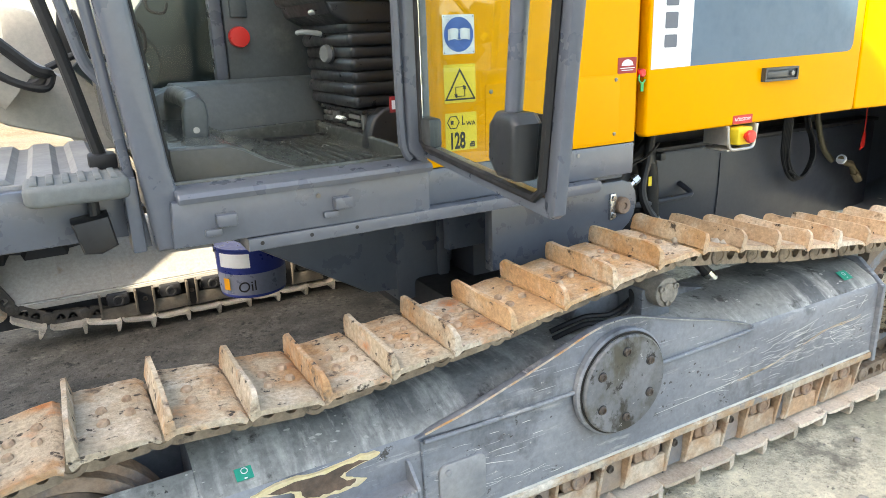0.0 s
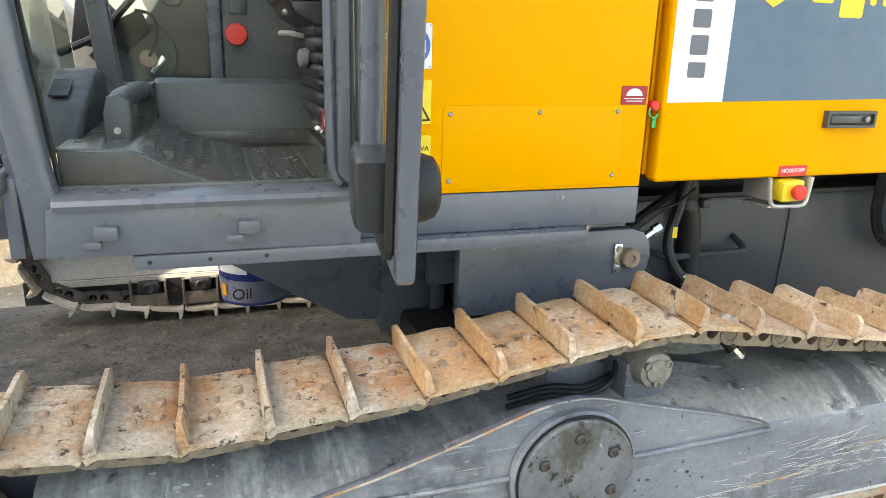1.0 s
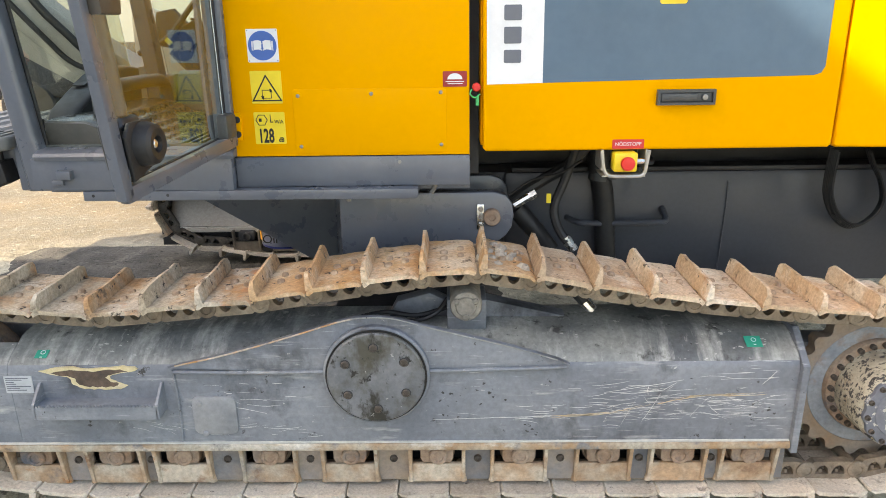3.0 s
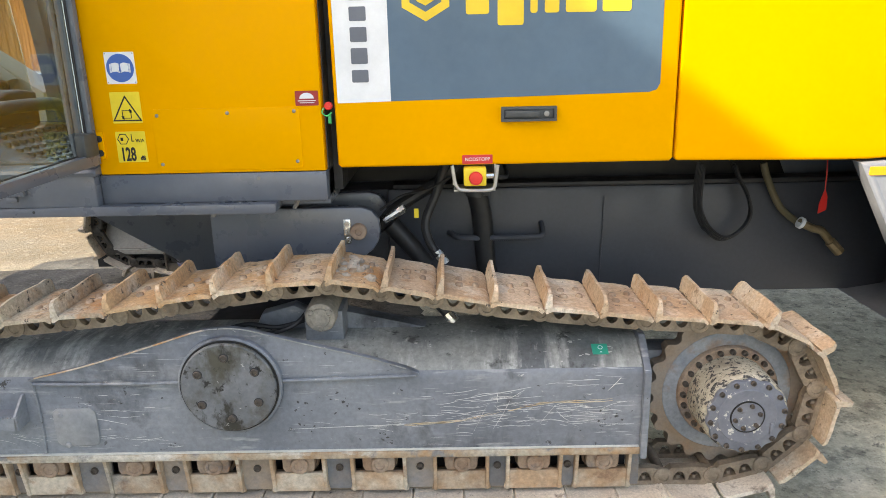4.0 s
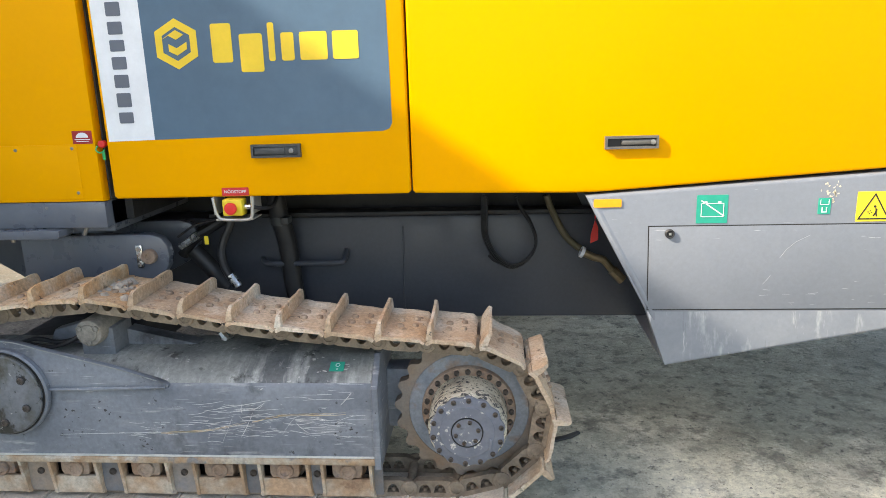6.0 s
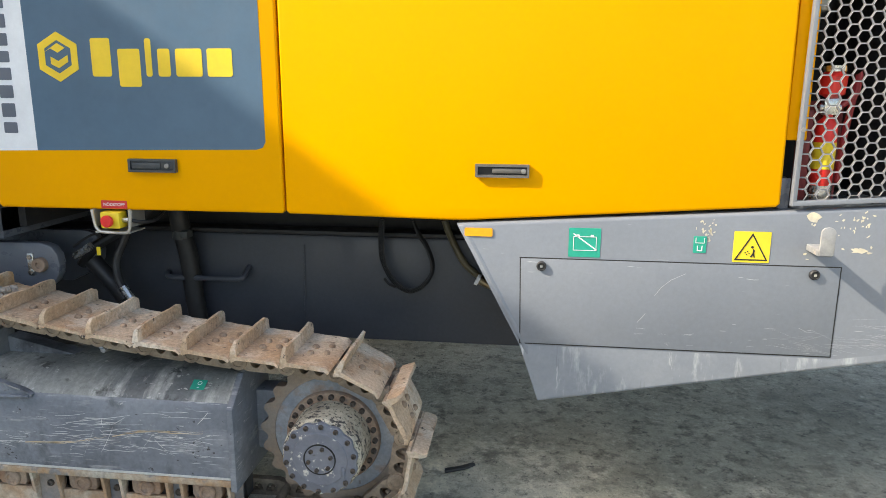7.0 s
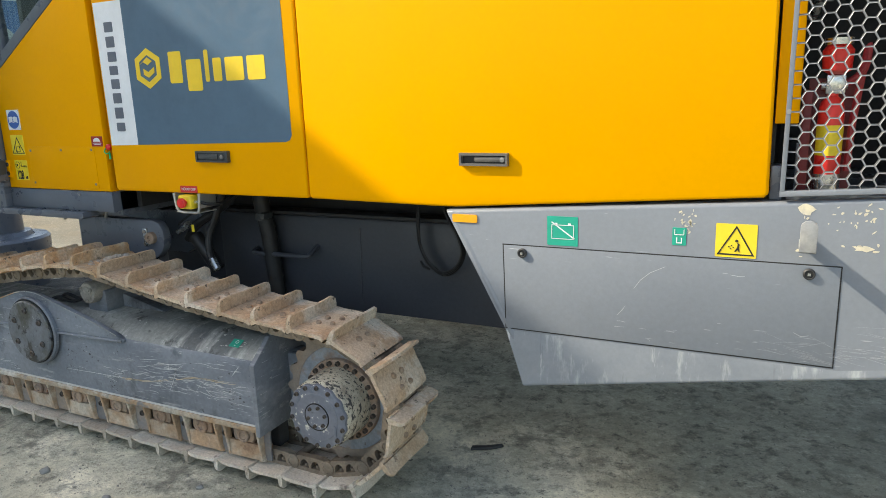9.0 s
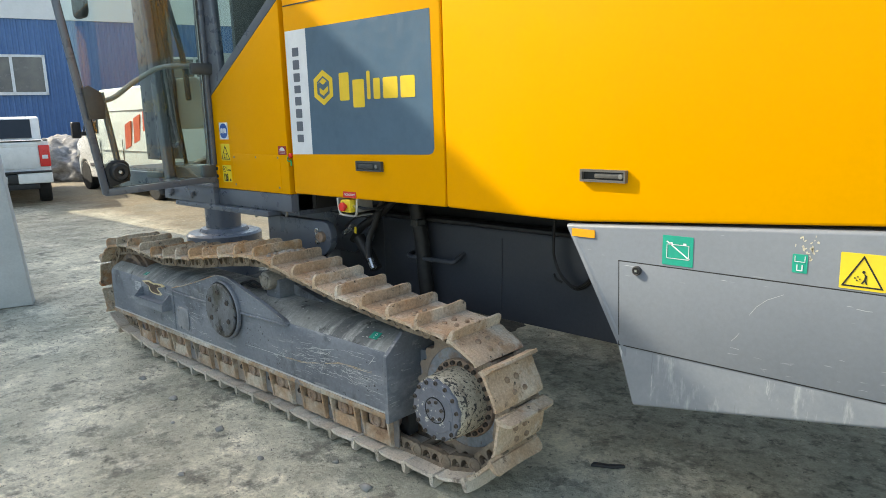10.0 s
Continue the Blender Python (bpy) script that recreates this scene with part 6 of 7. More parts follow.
make("hood_catch", REDPLASTIC, cab, lambda bm: lathe(bm, [(0.013, 0), (0.013, 0.02), (0.009, 0.024), (0, 0.024)], (1.594, 1.63, 1.345), (0, -1, 0), 14), "red plastic cap")
make("catch_tag", TAGGREEN, cab, lambda bm: (box(bm, 1.592, 1.602, 1.612, 1.616, 1.290, 1.318), tube(bm, [(1.58, 1.61, 1.34), (1.575, 1.605, 1.325), (1.59, 1.605, 1.315), (1.605, 1.61, 1.325)], 0.0025, 6)))
make("gap_backing", DARK, cab, lambda bm: box(bm, 1.576, 1.606, 1.75, 2.2, 1.05, 2.6))

# cab interior
def floor_mat(bm):
    """A moulded rubber tray: lips at the back and beside the seat, long ribs before the seat, short ones along the sill."""
    box(bm, 0.215, 0.84, 1.642, 2.40, 1.136, 1.158)
    for i in range(8):
        box(bm, 0.545 + 0.029 * i, 0.559 + 0.029 * i, 1.735 + 0.006 * i, 2.20 + 0.012 * i, 1.156, 1.1655, 0.004)
    for i in range(14):
        box(bm, 0.37 + 0.030 * i, 0.388 + 0.030 * i, 1.658, 1.698, 1.156, 1.165, 0.004)
    prism(bm, [(1.642, 1.15), (1.642, 1.176), (1.70, 1.196), (2.30, 1.204), (2.385, 1.206), (2.385, 1.15)], 0.806, 0.826, "x", 0.007, 3)
    prism(bm, [(0.40, 1.15), (0.826, 1.15), (0.826, 1.206), (0.40, 1.198)], 2.372, 2.396, "y", 0.007, 3)
    box(bm, 0.216, 0.81, 1.6425, 1.652, 1.15, 1.1795, 0.004)


make("floor_mat", MATRUBBER, cab, floor_mat, "dusty ribbed rubber floor mat")


def foot_rest(bm):
    """A raised plate at the front that runs down towards the seat, with rows of oblong studs."""
    prism(bm, [(0.216, 1.15), (0.63, 1.15), (0.60, 1.164), (0.52, 1.176), (0.44, 1.206), (0.385, 1.238), (0.35, 1.250), (0.216, 1.254)], 1.660, 2.36, "y", 0.010, 3)
    for i in range(11):
        for j in range(6):
            x = 0.372 + 0.040 * j
            z = 1.245 - (x - 0.372) * 0.56 if x < 0.44 else 1.206 - (x - 0.44) * 0.375 if x < 0.52 else 1.176 - (x - 0.52) * 0.15
            box(bm, x, x + 0.022, 1.80 + 0.048 * i, 1.812 + 0.048 * i, z - 0.012, z + 0.003)
    for i in range(9):
        box(bm, 0.235, 0.262, 1.76 + 0.05 * i, 1.772 + 0.05 * i, 1.25, 1.2555)


make("foot_rest", MATRUBBER, cab, foot_rest, "dusty perforated foot rest ramp")
# Thin sheet over the ramp's front face, darker than the mat.
make("foot_rest_front", surf("dark_brown_rubber", (0.034, 0.033, 0.027), (0.075, 0.071, 0.058), 4, 0.45, grain=0.15, bump=0.2), cab,
     lambda bm: prism(bm, [(0.220, 1.160), (0.585, 1.160), (0.515, 1.172), (0.435, 1.202), (0.382, 1.232), (0.35, 1.244), (0.220, 1.248)], 1.6535, 1.6615, "y", 0.002), "darker front of the foot rest")
make("foot_grab", CABPLASTIC, cab, lambda bm: (prism(bm, [(0.285, 1.245), (0.343, 1.245), (0.350, 1.30), (0.345, 1.335), (0.325, 1.352), (0.298, 1.345), (0.288, 1.31)], 1.838, 1.872, "y", 0.008, 3),
                                            tube(bm, [(0.319, 1.852, 1.322), (0.322, 1.90, 1.334), (0.328, 2.02, 1.335), (0.334, 2.18, 1.334), (0.340, 2.30, 1.328), (0.342, 2.34, 1.30), (0.342, 2.35, 1.24)], 0.026, 12)), "worn padded grab handle on the foot rest")
make("foot_grab_bolt", ZINC, cab, lambda bm: lathe(bm, [(0.008, 0), (0.008, 0.004), (0, 0.004)], (0.315, 1.838, 1.268), (0, -1, 0.1), 10))
make("low_wall", CABPLASTIC, cab, lambda bm: prism(bm, [(2.396, 1.15), (2.396, 1.20), (2.415, 1.30), (2.432, 1.342), (2.46, 1.356), (2.555, 1.352), (2.555, 1.15)], 0.36, 1.03, "x", 0.012, 3))
make("low_wall_end", CABPLASTIC, cab, lambda bm: prism(bm, [(0.236, 1.15), (0.362, 1.15), (0.362, 1.344), (0.33, 1.335), (0.236, 1.30)], 2.40, 2.55, "y", 0.010))
console = make("front_console", PLASTIC, cab, lambda bm: prism(bm, [(1.80, 1.24), (2.36, 1.24), (2.36, 1.376), (2.26, 1.390), (2.16, 1.386), (1.955, 1.318), (1.83, 1.268)], 0.135, 0.240, "x", 0.016, 3), "dark plastic console with a slot")
make("console_slot", INK, console, lambda bm: prism(bm, [(1.985, 1.3335), (2.085, 1.3665), (2.085, 1.370), (1.985, 1.337)], 0.152, 0.196, "x"))
make("side_console", CABPLASTIC, cab, lambda bm: (box(bm, 0.573, 1.03, 2.548, 2.602, 1.16, 2.60, 0.012), box(bm, 0.595, 0.655, 2.535, 2.555, 1.555, 1.66, 0.006)), "dark side panel with red stop button")
make("stop_button", REDPLASTIC, cab, lambda bm: lathe(bm, [(0.034, 0), (0.036, 0.02), (0.033, 0.034), (0, 0.036)], (0.616, 2.55, 1.492), (0, -1, 0), 28), "large red stop button")
make("front_right_pillar", CABGREY, cab, lambda bm: prism(bm, [(0.215, 1.16), (0.275, 1.16), (0.16, 2.6), (0.09, 2.6)], 2.50, 2.58, "y", 0.008))
make("far_wall", CABGREY, cab, lambda bm: (box(bm, 0.24, 0.56, 2.56, 2.60, 1.14, 1.335, 0.01), prism(bm, [(0.53, 1.33), (0.57, 1.33), (0.57, 2.6), (0.53, 2.6)], 2.55, 2.60, "y", 0.005)))
make("windscreen", SCREEN, cab, lambda bm: prism(bm, [(0.150, 1.20), (0.155, 1.20), (0.038, 2.60), (0.033, 2.60)], 1.64, 2.50), "", 0).visible_shadow = False
make("far_side_glass", GLASS, cab, lambda bm: prism(bm, [(0.27, 1.33), (0.54, 1.33), (0.54, 2.60), (0.15, 2.60)], 2.572, 2.577), "", 0).visible_shadow = False
SEATBLACK = surf("black_bellows_rubber", (0.020, 0.021, 0.023), (0.034, 0.035, 0.037), 8, 0.38, grain=0.1)
seat = make("operator_seat", PLASTIC, cab, lambda bm: (box(bm, 0.70, 1.02, 1.93, 2.40, 1.575, 1.68, 0.03, 3), box(bm, 0.93, 1.03, 1.94, 2.40, 1.6, 2.3, 0.03, 3)), "black suspension seat on bellows")
for i in range(7):
    grow = 0.006 * (i % 2) + 0.004 * max(0, i - 3)
    make("bellows_fold", SEATBLACK, seat, lambda bm: box(bm, 0.800 - grow, 1.02, 1.975 - grow, 2.37 + grow, 1.272 + 0.036 * i, 1.312 + 0.036 * i, 0.016, 3))
make("seat_pan", SEATBLACK, seat, lambda bm: prism(bm, [(0.79, 1.515), (1.02, 1.515), (1.02, 1.58), (0.72, 1.58), (0.735, 1.545)], 1.95, 2.38, "y", 0.012, 3))
make("seat_knob", plain("grey_knob", (0.22, 0.22, 0.22), 0.4), seat, lambda bm: (lathe(bm, [(0.026, 0), (0.027, 0.022), (0.024, 0.03), (0.016, 0.032), (0, 0.030)], (0.800, 2.138, 1.432), (-1, -0.25, 0), 20)), "grey turning knob")
make("knob_rim", SEATBLACK, seat, lambda bm: lathe(bm, [(0.030, 0), (0.031, 0.012), (0.027, 0.016)], (0.800, 2.138, 1.432), (-1, -0.25, 0), 18))
for ly, lz in ((2.19, 1.497), (2.05, 1.552)):
    make("seat_lever", plain("pale_lever", (0.42, 0.42, 0.41), 0.4), seat, lambda bm: tube(bm, [(0.79, ly, lz - 0.006), (0.76, ly + 0.004, lz), (0.735, ly + 0.03, lz + 0.002), (0.73, ly + 0.055, lz)], 0.008, 8, 3))
RAIL = surf("oily_rail", (0.018, 0.018, 0.018), (0.045, 0.045, 0.043), 20, 0.32, metal=0.4, spots=(((0.35, 0.34, 0.32), 30, 0.62, 0.68, ONE),))
rail = make("seat_rail", RAIL, seat, lambda bm: (box(bm, 0.835, 1.0, 1.96, 2.345, 1.165, 1.268, 0.006), box(bm, 0.815, 0.84, 1.965, 2.34, 1.255, 1.268, 0.003), box(bm, 0.812, 0.84, 1.965, 2.34, 1.195, 1.208, 0.003)))
for y0, y1, z0, z1 in ((2.26, 2.325, 1.214, 1.228), (2.27, 2.32, 1.234, 1.247), (2.02, 2.11, 1.212, 1.224), (2.00, 2.09, 1.236, 1.250), (2.20, 2.235, 1.212, 1.250), (1.975, 1.99, 1.205, 1.256)):
    make("rail_fitting", ZINC, rail, lambda bm: box(bm, 0.822, 0.838, y0, y1, z0, z1, 0.002))
make("rail_spring", CHROME, rail, lambda bm: tube(bm, [(0.824 + 0.008 * math.cos(k * 1.571), 2.13 + 0.0018 * k, 1.228 + 0.008 * math.sin(k * 1.571)) for k in range(36)], 0.0018, 5, 1))
make("seat_side_cover", SEATBLACK, seat, lambda bm: prism(bm, [(0.80, 1.165), (1.0, 1.165), (1.0, 1.275), (0.86, 1.275), (0.825, 1.25), (0.808, 1.21)], 1.90, 1.955, "y", 0.012, 3))
make("belt_tag", DARKRED, cab, lambda bm: box(bm, 0.754, 0.772, 1.628, 1.634, 1.292, 1.332))
make("tag_print", WHITE, cab, lambda bm: box(bm, 0.758, 0.768, 1.6265, 1.6275, 1.300, 1.322))

# ---- cab door, swung wide open ----
door_way = Vector((0.778 - 0.846, 0.977 - 1.602, 0)).normalized()
door = thing("cab_door", "", "")
door.parent = rig
door.matrix_local = Matrix(((door_way.x, -door_way.y, 0, 0.846), (door_way.y, door_way.x, 0, 1.602), (0, 0, 1, 0), (0, 0, 0, 1)))


def door_bars(bm):
    prism(bm, [(0.0, 1.176), (0.628, 1.148), (0.6335, 1.186), (0.0, 1.214)], -0.022, 0.006, "y", 0.006)
    prism(bm, [(0.608, 1.165), (0.628, 1.148), (0.645, 1.158), (0.838, 2.60), (0.806, 2.60)], -0.022, 0.006, "y", 0.006)
    prism(bm, [(0.0, 1.18), (0.022, 1.18), (0.022, 2.60), (0.0, 2.60)], -0.022, 0.002, "y", 0.005)
    prism(bm, [(0.0, 2.56), (0.833, 2.56), (0.838, 2.60), (0.0, 2.60)], -0.02, 0.02, "y", 0.006)


make("door_frame", CABGREY, door, door_bars, "rounded dark grey door frame")
make("door_seal", BLACK, door, lambda bm: tube(bm, [(0.02, -0.026, 2.58), (0.02, -0.026, 1.6), (0.02, -0.026, 1.22), (0.05, -0.026, 1.205), (0.3, -0.026, 1.193), (0.585, -0.026, 1.182), (0.612, -0.026, 1.20), (0.667, -0.026, 1.6), (0.803, -0.026, 2.58)], 0.010, 8, 1))
pane = make("door_glass", DOORGLASS, door, lambda bm: prism(bm, [(0.03, 1.212), (0.602, 1.186), (0.80, 2.57), (0.03, 2.57)], -0.027, -0.022), "clear door pane", 0)
pane.visible_shadow = False
make("lock_case", surf("black_lock_plastic", (0.022, 0.024, 0.026), (0.034, 0.036, 0.038), 8, 0.38, grain=0.08, bump=0.15, bscale=400, bdist=0.001), door, lambda bm: (prism(bm, [(0.485, 1.245), (0.52, 1.215), (0.585, 1.215), (0.600, 1.32), (0.580, 1.338), (0.515, 1.338), (0.490, 1.315)], -0.075, -0.010, "y", 0.015, 3)), "black lock case")
make("door_bumper", BLACK, door, lambda bm: (lathe(bm, [(0.052, 0), (0.052, 0.02), (0.046, 0.038), (0.036, 0.045), (0.020, 0.043), (0.017, 0.030), (0, 0.030)], (0.555, 0.006, 1.275), (0, 1, 0), 32),
                                             prism(bm, [(0.50, 1.225), (0.61, 1.195), (0.625, 1.30), (0.60, 1.33), (0.51, 1.33)], 0.002, 0.014, "y", 0.004)), "round rubber door bumper")
make("bumper_bolt", CHROME, door, lambda bm: lathe(bm, [(0.011, 0), (0.011, 0.006), (0.007, 0.009), (0, 0.009)], (0.555, 0.036, 1.275), (0, 1, 0), 14))
make("grab_rod", CABGREY, door, lambda bm: rod(bm, (0.540, -0.045, 1.33), (0.588, -0.045, 1.70), 0.017, 14), "dark upright grab rod")
make("grab_rail", surf("dull_steel_rail", (0.20, 0.22, 0.22), (0.27, 0.285, 0.28), 14, 0.4, metal=0.3), door,
     lambda bm: tube(bm, [(0.655, -0.03, 1.655), (0.60, -0.05, 1.655), (0.52, -0.055, 1.675), (0.40, -0.06, 1.76), (0.25, -0.06, 1.84), (0.10, -0.05, 1.85), (0.04, -0.03, 1.855)], 0.014, 10), "bent grab rail")
make("upper_catch", surf("brown_plastic", (0.055, 0.045, 0.035), (0.07, 0.06, 0.05), 8, 0.5), door, lambda bm: prism(bm, [(0.60, 1.56), (0.676, 1.56), (0.694, 1.72), (0.662, 1.735), (0.605, 1.70), (0.588, 1.63)], 0.003, 0.035, "y", 0.008))
make("upper_hinge", PLASTIC, door, lambda bm: (box(bm, -0.04, 0.11, -0.012, 0.03, 1.80, 1.865, 0.010)))
make("lower_hinge", PLASTIC, door, lambda bm: (box(bm, 0.006, 0.080, -0.030, 0.010, 1.205, 1.280, 0.010)))
make("hinge_plate", YELLOW, cab_panel, lambda bm: box(bm, 0.832, 0.866, 1.603, 1.611, 1.192, 1.278, 0.002))
for bolt_z in (1.256, 1.211):
    make("hinge_bolt", BLACK, cab_panel, lambda bm: lathe(bm, [(0.011, 0), (0.010, 0.006), (0, 0.008)], (0.852, 1.604, bolt_z), (0, -1, 0), 14))

# front deck beside the cab
deck = make("front_deck", surf("deck_plate", (0.19, 0.195, 0.20), (0.27, 0.27, 0.265), 5, 0.6, grain=0.12, bump=0.2), rig,
            lambda bm: box(bm, -0.80, 0.125, 1.72, 2.35, 1.17, 1.20, 0.004), "ribbed grey walkway plate")
for i in range(10):
    make("deck_rib", deck.data.materials[0], deck, lambda bm: prism(bm, [(-0.79 + 0.09 * i, 1.199), (-0.775 + 0.09 * i, 1.213), (-0.735 + 0.09 * i, 1.213), (-0.72 + 0.09 * i, 1.199)], 1.73, 2.34, "y", 0.003))
make("deck_edge", CABGREY, deck, lambda bm: (box(bm, -0.80, 0.12, 1.69, 1.73, 1.06, 1.19, 0.006), box(bm, 0.112, 0.142, 1.64, 1.70, 1.03, 1.20, 0.006)))
pad = make("step_pad", surf("grey_rubber_pad", (0.115, 0.125, 0.125), (0.17, 0.18, 0.175), 9, 0.65, bump=0.3), deck,
     lambda bm: prism(bm, rounded(-0.075, 0.125, 1.58, 1.74, 0.03), 1.168, 1.212, "z", 0.012, 3), "grey rubber step pad")
for i in range(6):
    make("pad_rib", pad.data.materials[0], pad, lambda bm: box(bm, -0.06 + 0.03 * i, -0.045 + 0.03 * i, 1.60, 1.72, 1.210, 1.217, 0.003))
make("step_lamp", BLACK, deck, lambda bm: (prism(bm, [(0.0, 1.12), (0.075, 1.13), (0.085, 1.06), (0.05, 1.045), (0.015, 1.05)], 1.62, 1.70, "y", 0.012), rod(bm, (0.05, 1.66, 1.12), (0.05, 1.66, 1.17), 0.012, 10)), "black work lamp under the step")
mirror = make("mirror", BLACK, cab, lambda bm: prism(bm, rounded(-0.24, -0.06, 2.20, 2.40, 0.05), 1.29, 1.33, "y", 0.012, 3), "black rounded mirror")
make("mirror_arm", CABGREY, mirror, lambda bm: tube(bm, [(-0.15, 1.32, 2.38), (-0.12, 1.38, 2.46), (-0.05, 1.48, 2.52), (0.03, 1.60, 2.54)], 0.012, 8))
make("wiper_arm", BLACK, cab, lambda bm: (tube(bm, [(0.092, 1.80, 1.215), (0.080, 1.80, 1.27), (0.0525, 1.80, 1.42), (0.0195, 1.80, 1.576), (-0.055, 1.80, 1.90)], 0.014, 8), box(bm, 0.06, 0.12, 1.77, 1.83, 1.205, 1.24, 0.006)), "black wiper arm")
make("cab_handrail", CABGREY, cab, lambda bm: tube(bm, [(0.150, 1.69, 1.378), (0.124, 1.74, 1.391), (0.100, 1.75, 1.42), (0.082, 1.75, 1.457), (0.059, 1.75, 1.573), (-0.015, 1.75, 1.95)], 0.013, 10))


# boom and feed on the far side of the cab
TEAL = surf("dark_teal_paint", (0.020, 0.032, 0.036), (0.030, 0.044, 0.048), 4, 0.4, grain=0.08)
boom = make("drill_boom", BEIGE, rig, lambda bm: (
    prism(bm, [(-1.0, 1.75), (-0.85, 2.10), (-0.25, 1.60), (0.10, 1.36), (0.10, 1.17), (-0.12, 1.24)], 2.66, 2.86, "y", 0.02),
    prism(bm, [(-0.10, 1.64), (0.007, 1.61), (0.40, 1.08), (0.10, 1.08), (-0.11, 1.36)], 3.12, 3.28, "y", 0.02)), "pale grey drill boom with hoses")
# Unseen slab, added only to throw shade on the far track's front end.
make("boom_head", BEIGE, boom, lambda bm: prism(bm, [(-3.00, 1.46), (-2.12, 1.46)] + [(-2.12 + 0.26 * math.cos(radians(a)), 1.72 + 0.26 * math.sin(radians(a))) for a in range(-75, 91, 15)] + [(-3.00, 1.98)], 3.07, 3.72, "y", 0.02), "unseen pale slab added to shade the far track")
make("boom_cylinder", BEIGE, boom, lambda bm: (rod(bm, (-0.55, 2.62, 1.80), (-0.06, 2.62, 1.36), 0.085, 20), rod(bm, (-0.60, 2.62, 1.845), (-0.52, 2.62, 1.773), 0.10, 20)), "beige boom cylinder")
make("boom_knuckle", TEAL, boom, lambda bm: (prism(bm, [(0.101, 1.403), (0.214, 1.512), (0.303, 1.532), (0.343, 1.59), (0.437, 1.716), (0.60, 1.90), (0.95, 2.3), (0.95, 1.9), (0.62, 1.297), (0.50, 1.22), (0.30, 1.20), (0.212, 1.284)], 3.03, 3.10, "y", 0.012),
                                             lathe(bm, [(0.13, 0), (0.13, 0.03), (0.12, 0.04), (0, 0.04)], (0.29, 3.04, 1.41), (0, -1, 0), 36)), "dark teal boom knuckle")
make("strut", BEIGE, boom, lambda bm: prism(bm, [(0.245, 1.741), (0.277, 1.748), (0.369, 1.58), (0.317, 1.56)], 3.11, 3.14, "y", 0.006))
make("valve_block", BLACK, boom, lambda bm: (prism(bm, [(0.085, 1.601), (0.171, 1.615), (0.238, 1.537), (0.233, 1.45), (0.17, 1.424), (0.056, 1.447)], 2.98, 3.03, "y", 0.012), prism(bm, [(0.181, 1.51), (0.299, 1.573), (0.331, 1.501), (0.241, 1.413)], 2.93, 2.99, "y", 0.01)), "black valve block")
make("knuckle_pin", RUST, boom, lambda bm: rod(bm, (0.313, 3.0, 1.399), (0.313, 2.95, 1.399), 0.030, 18))
make("pin_lock", CHROME, boom, lambda bm: prism(bm, [(0.313, 1.351), (0.36, 1.414), (0.376, 1.396), (0.331, 1.336)], 2.975, 2.99, "y", 0.003))
for line, r in (([(0.02, 2.88, 1.41), (0.081, 2.88, 1.437), (0.166, 2.88, 1.48), (0.241, 2.88, 1.558), (0.317, 2.88, 1.642), (0.391, 2.88, 1.714), (0.457, 2.88, 1.75), (0.60, 2.9, 1.78)], 0.013),
                ([(0.20, 2.92, 1.50), (0.262, 2.90, 1.589), (0.338, 2.90, 1.673), (0.412, 2.90, 1.728), (0.46, 2.90, 1.741), (0.60, 2.9, 1.76)], 0.011),
                ([(0.288, 2.88, 1.565), (0.335, 2.88, 1.554), (0.356, 2.88, 1.513), (0.347, 2.88, 1.453), (0.321, 2.93, 1.41)], 0.006),
                ([(0.447, 2.88, 1.657), (0.406, 2.88, 1.662), (0.377, 2.88, 1.632), (0.385, 2.88, 1.597), (0.432, 2.88, 1.588), (0.452, 2.9, 1.622)], 0.006),
                ([(-0.35, 2.55, 1.80), (-0.22, 2.52, 1.62), (-0.12, 2.50, 1.52), (-0.02, 2.49, 1.42), (0.02, 2.50, 1.40), (-0.03, 2.55, 1.37), (-0.15, 2.6, 1.42)], 0.018),
                ([(-0.40, 2.50, 1.72), (-0.20, 2.48, 1.50), (-0.10, 2.47, 1.40), (0.0, 2.47, 1.36), (0.03, 2.5, 1.40)], 0.012)):
    make("boom_hose", BLACK, boom, lambda bm: tube(bm, line, r, 8), "black boom hose")
make("hose_sleeve", SIGNYEL, boom, lambda bm: rod(bm, (0.164, 2.87, 1.476), (0.185, 2.87, 1.455), 0.012, 8))
mast = make("feed_mast", CABGREY, rig, lambda bm: (box(bm, -2.75, -2.50, 2.81, 3.06, 1.15, 5.2, 0.01), box(bm, -2.50, -2.45, 2.81, 2.85, 1.15, 5.2), box(bm, -2.50, -2.45, 3.02, 3.06, 1.15, 5.2)), "grey upright feed beam")
make("mast_hose", BLACK, mast, lambda bm: (tube(bm, [(-2.70, 3.0, 4.2), (-2.55, 2.98, 3.0), (-2.35, 2.95, 2.2), (-2.2, 2.9, 1.8), (-2.3, 2.85, 1.5)], 0.03, 8), tube(bm, [(-2.72, 3.05, 4.0), (-2.45, 3.02, 2.9), (-2.15, 3.0, 2.2), (-2.0, 2.95, 1.75)], 0.03, 8)))

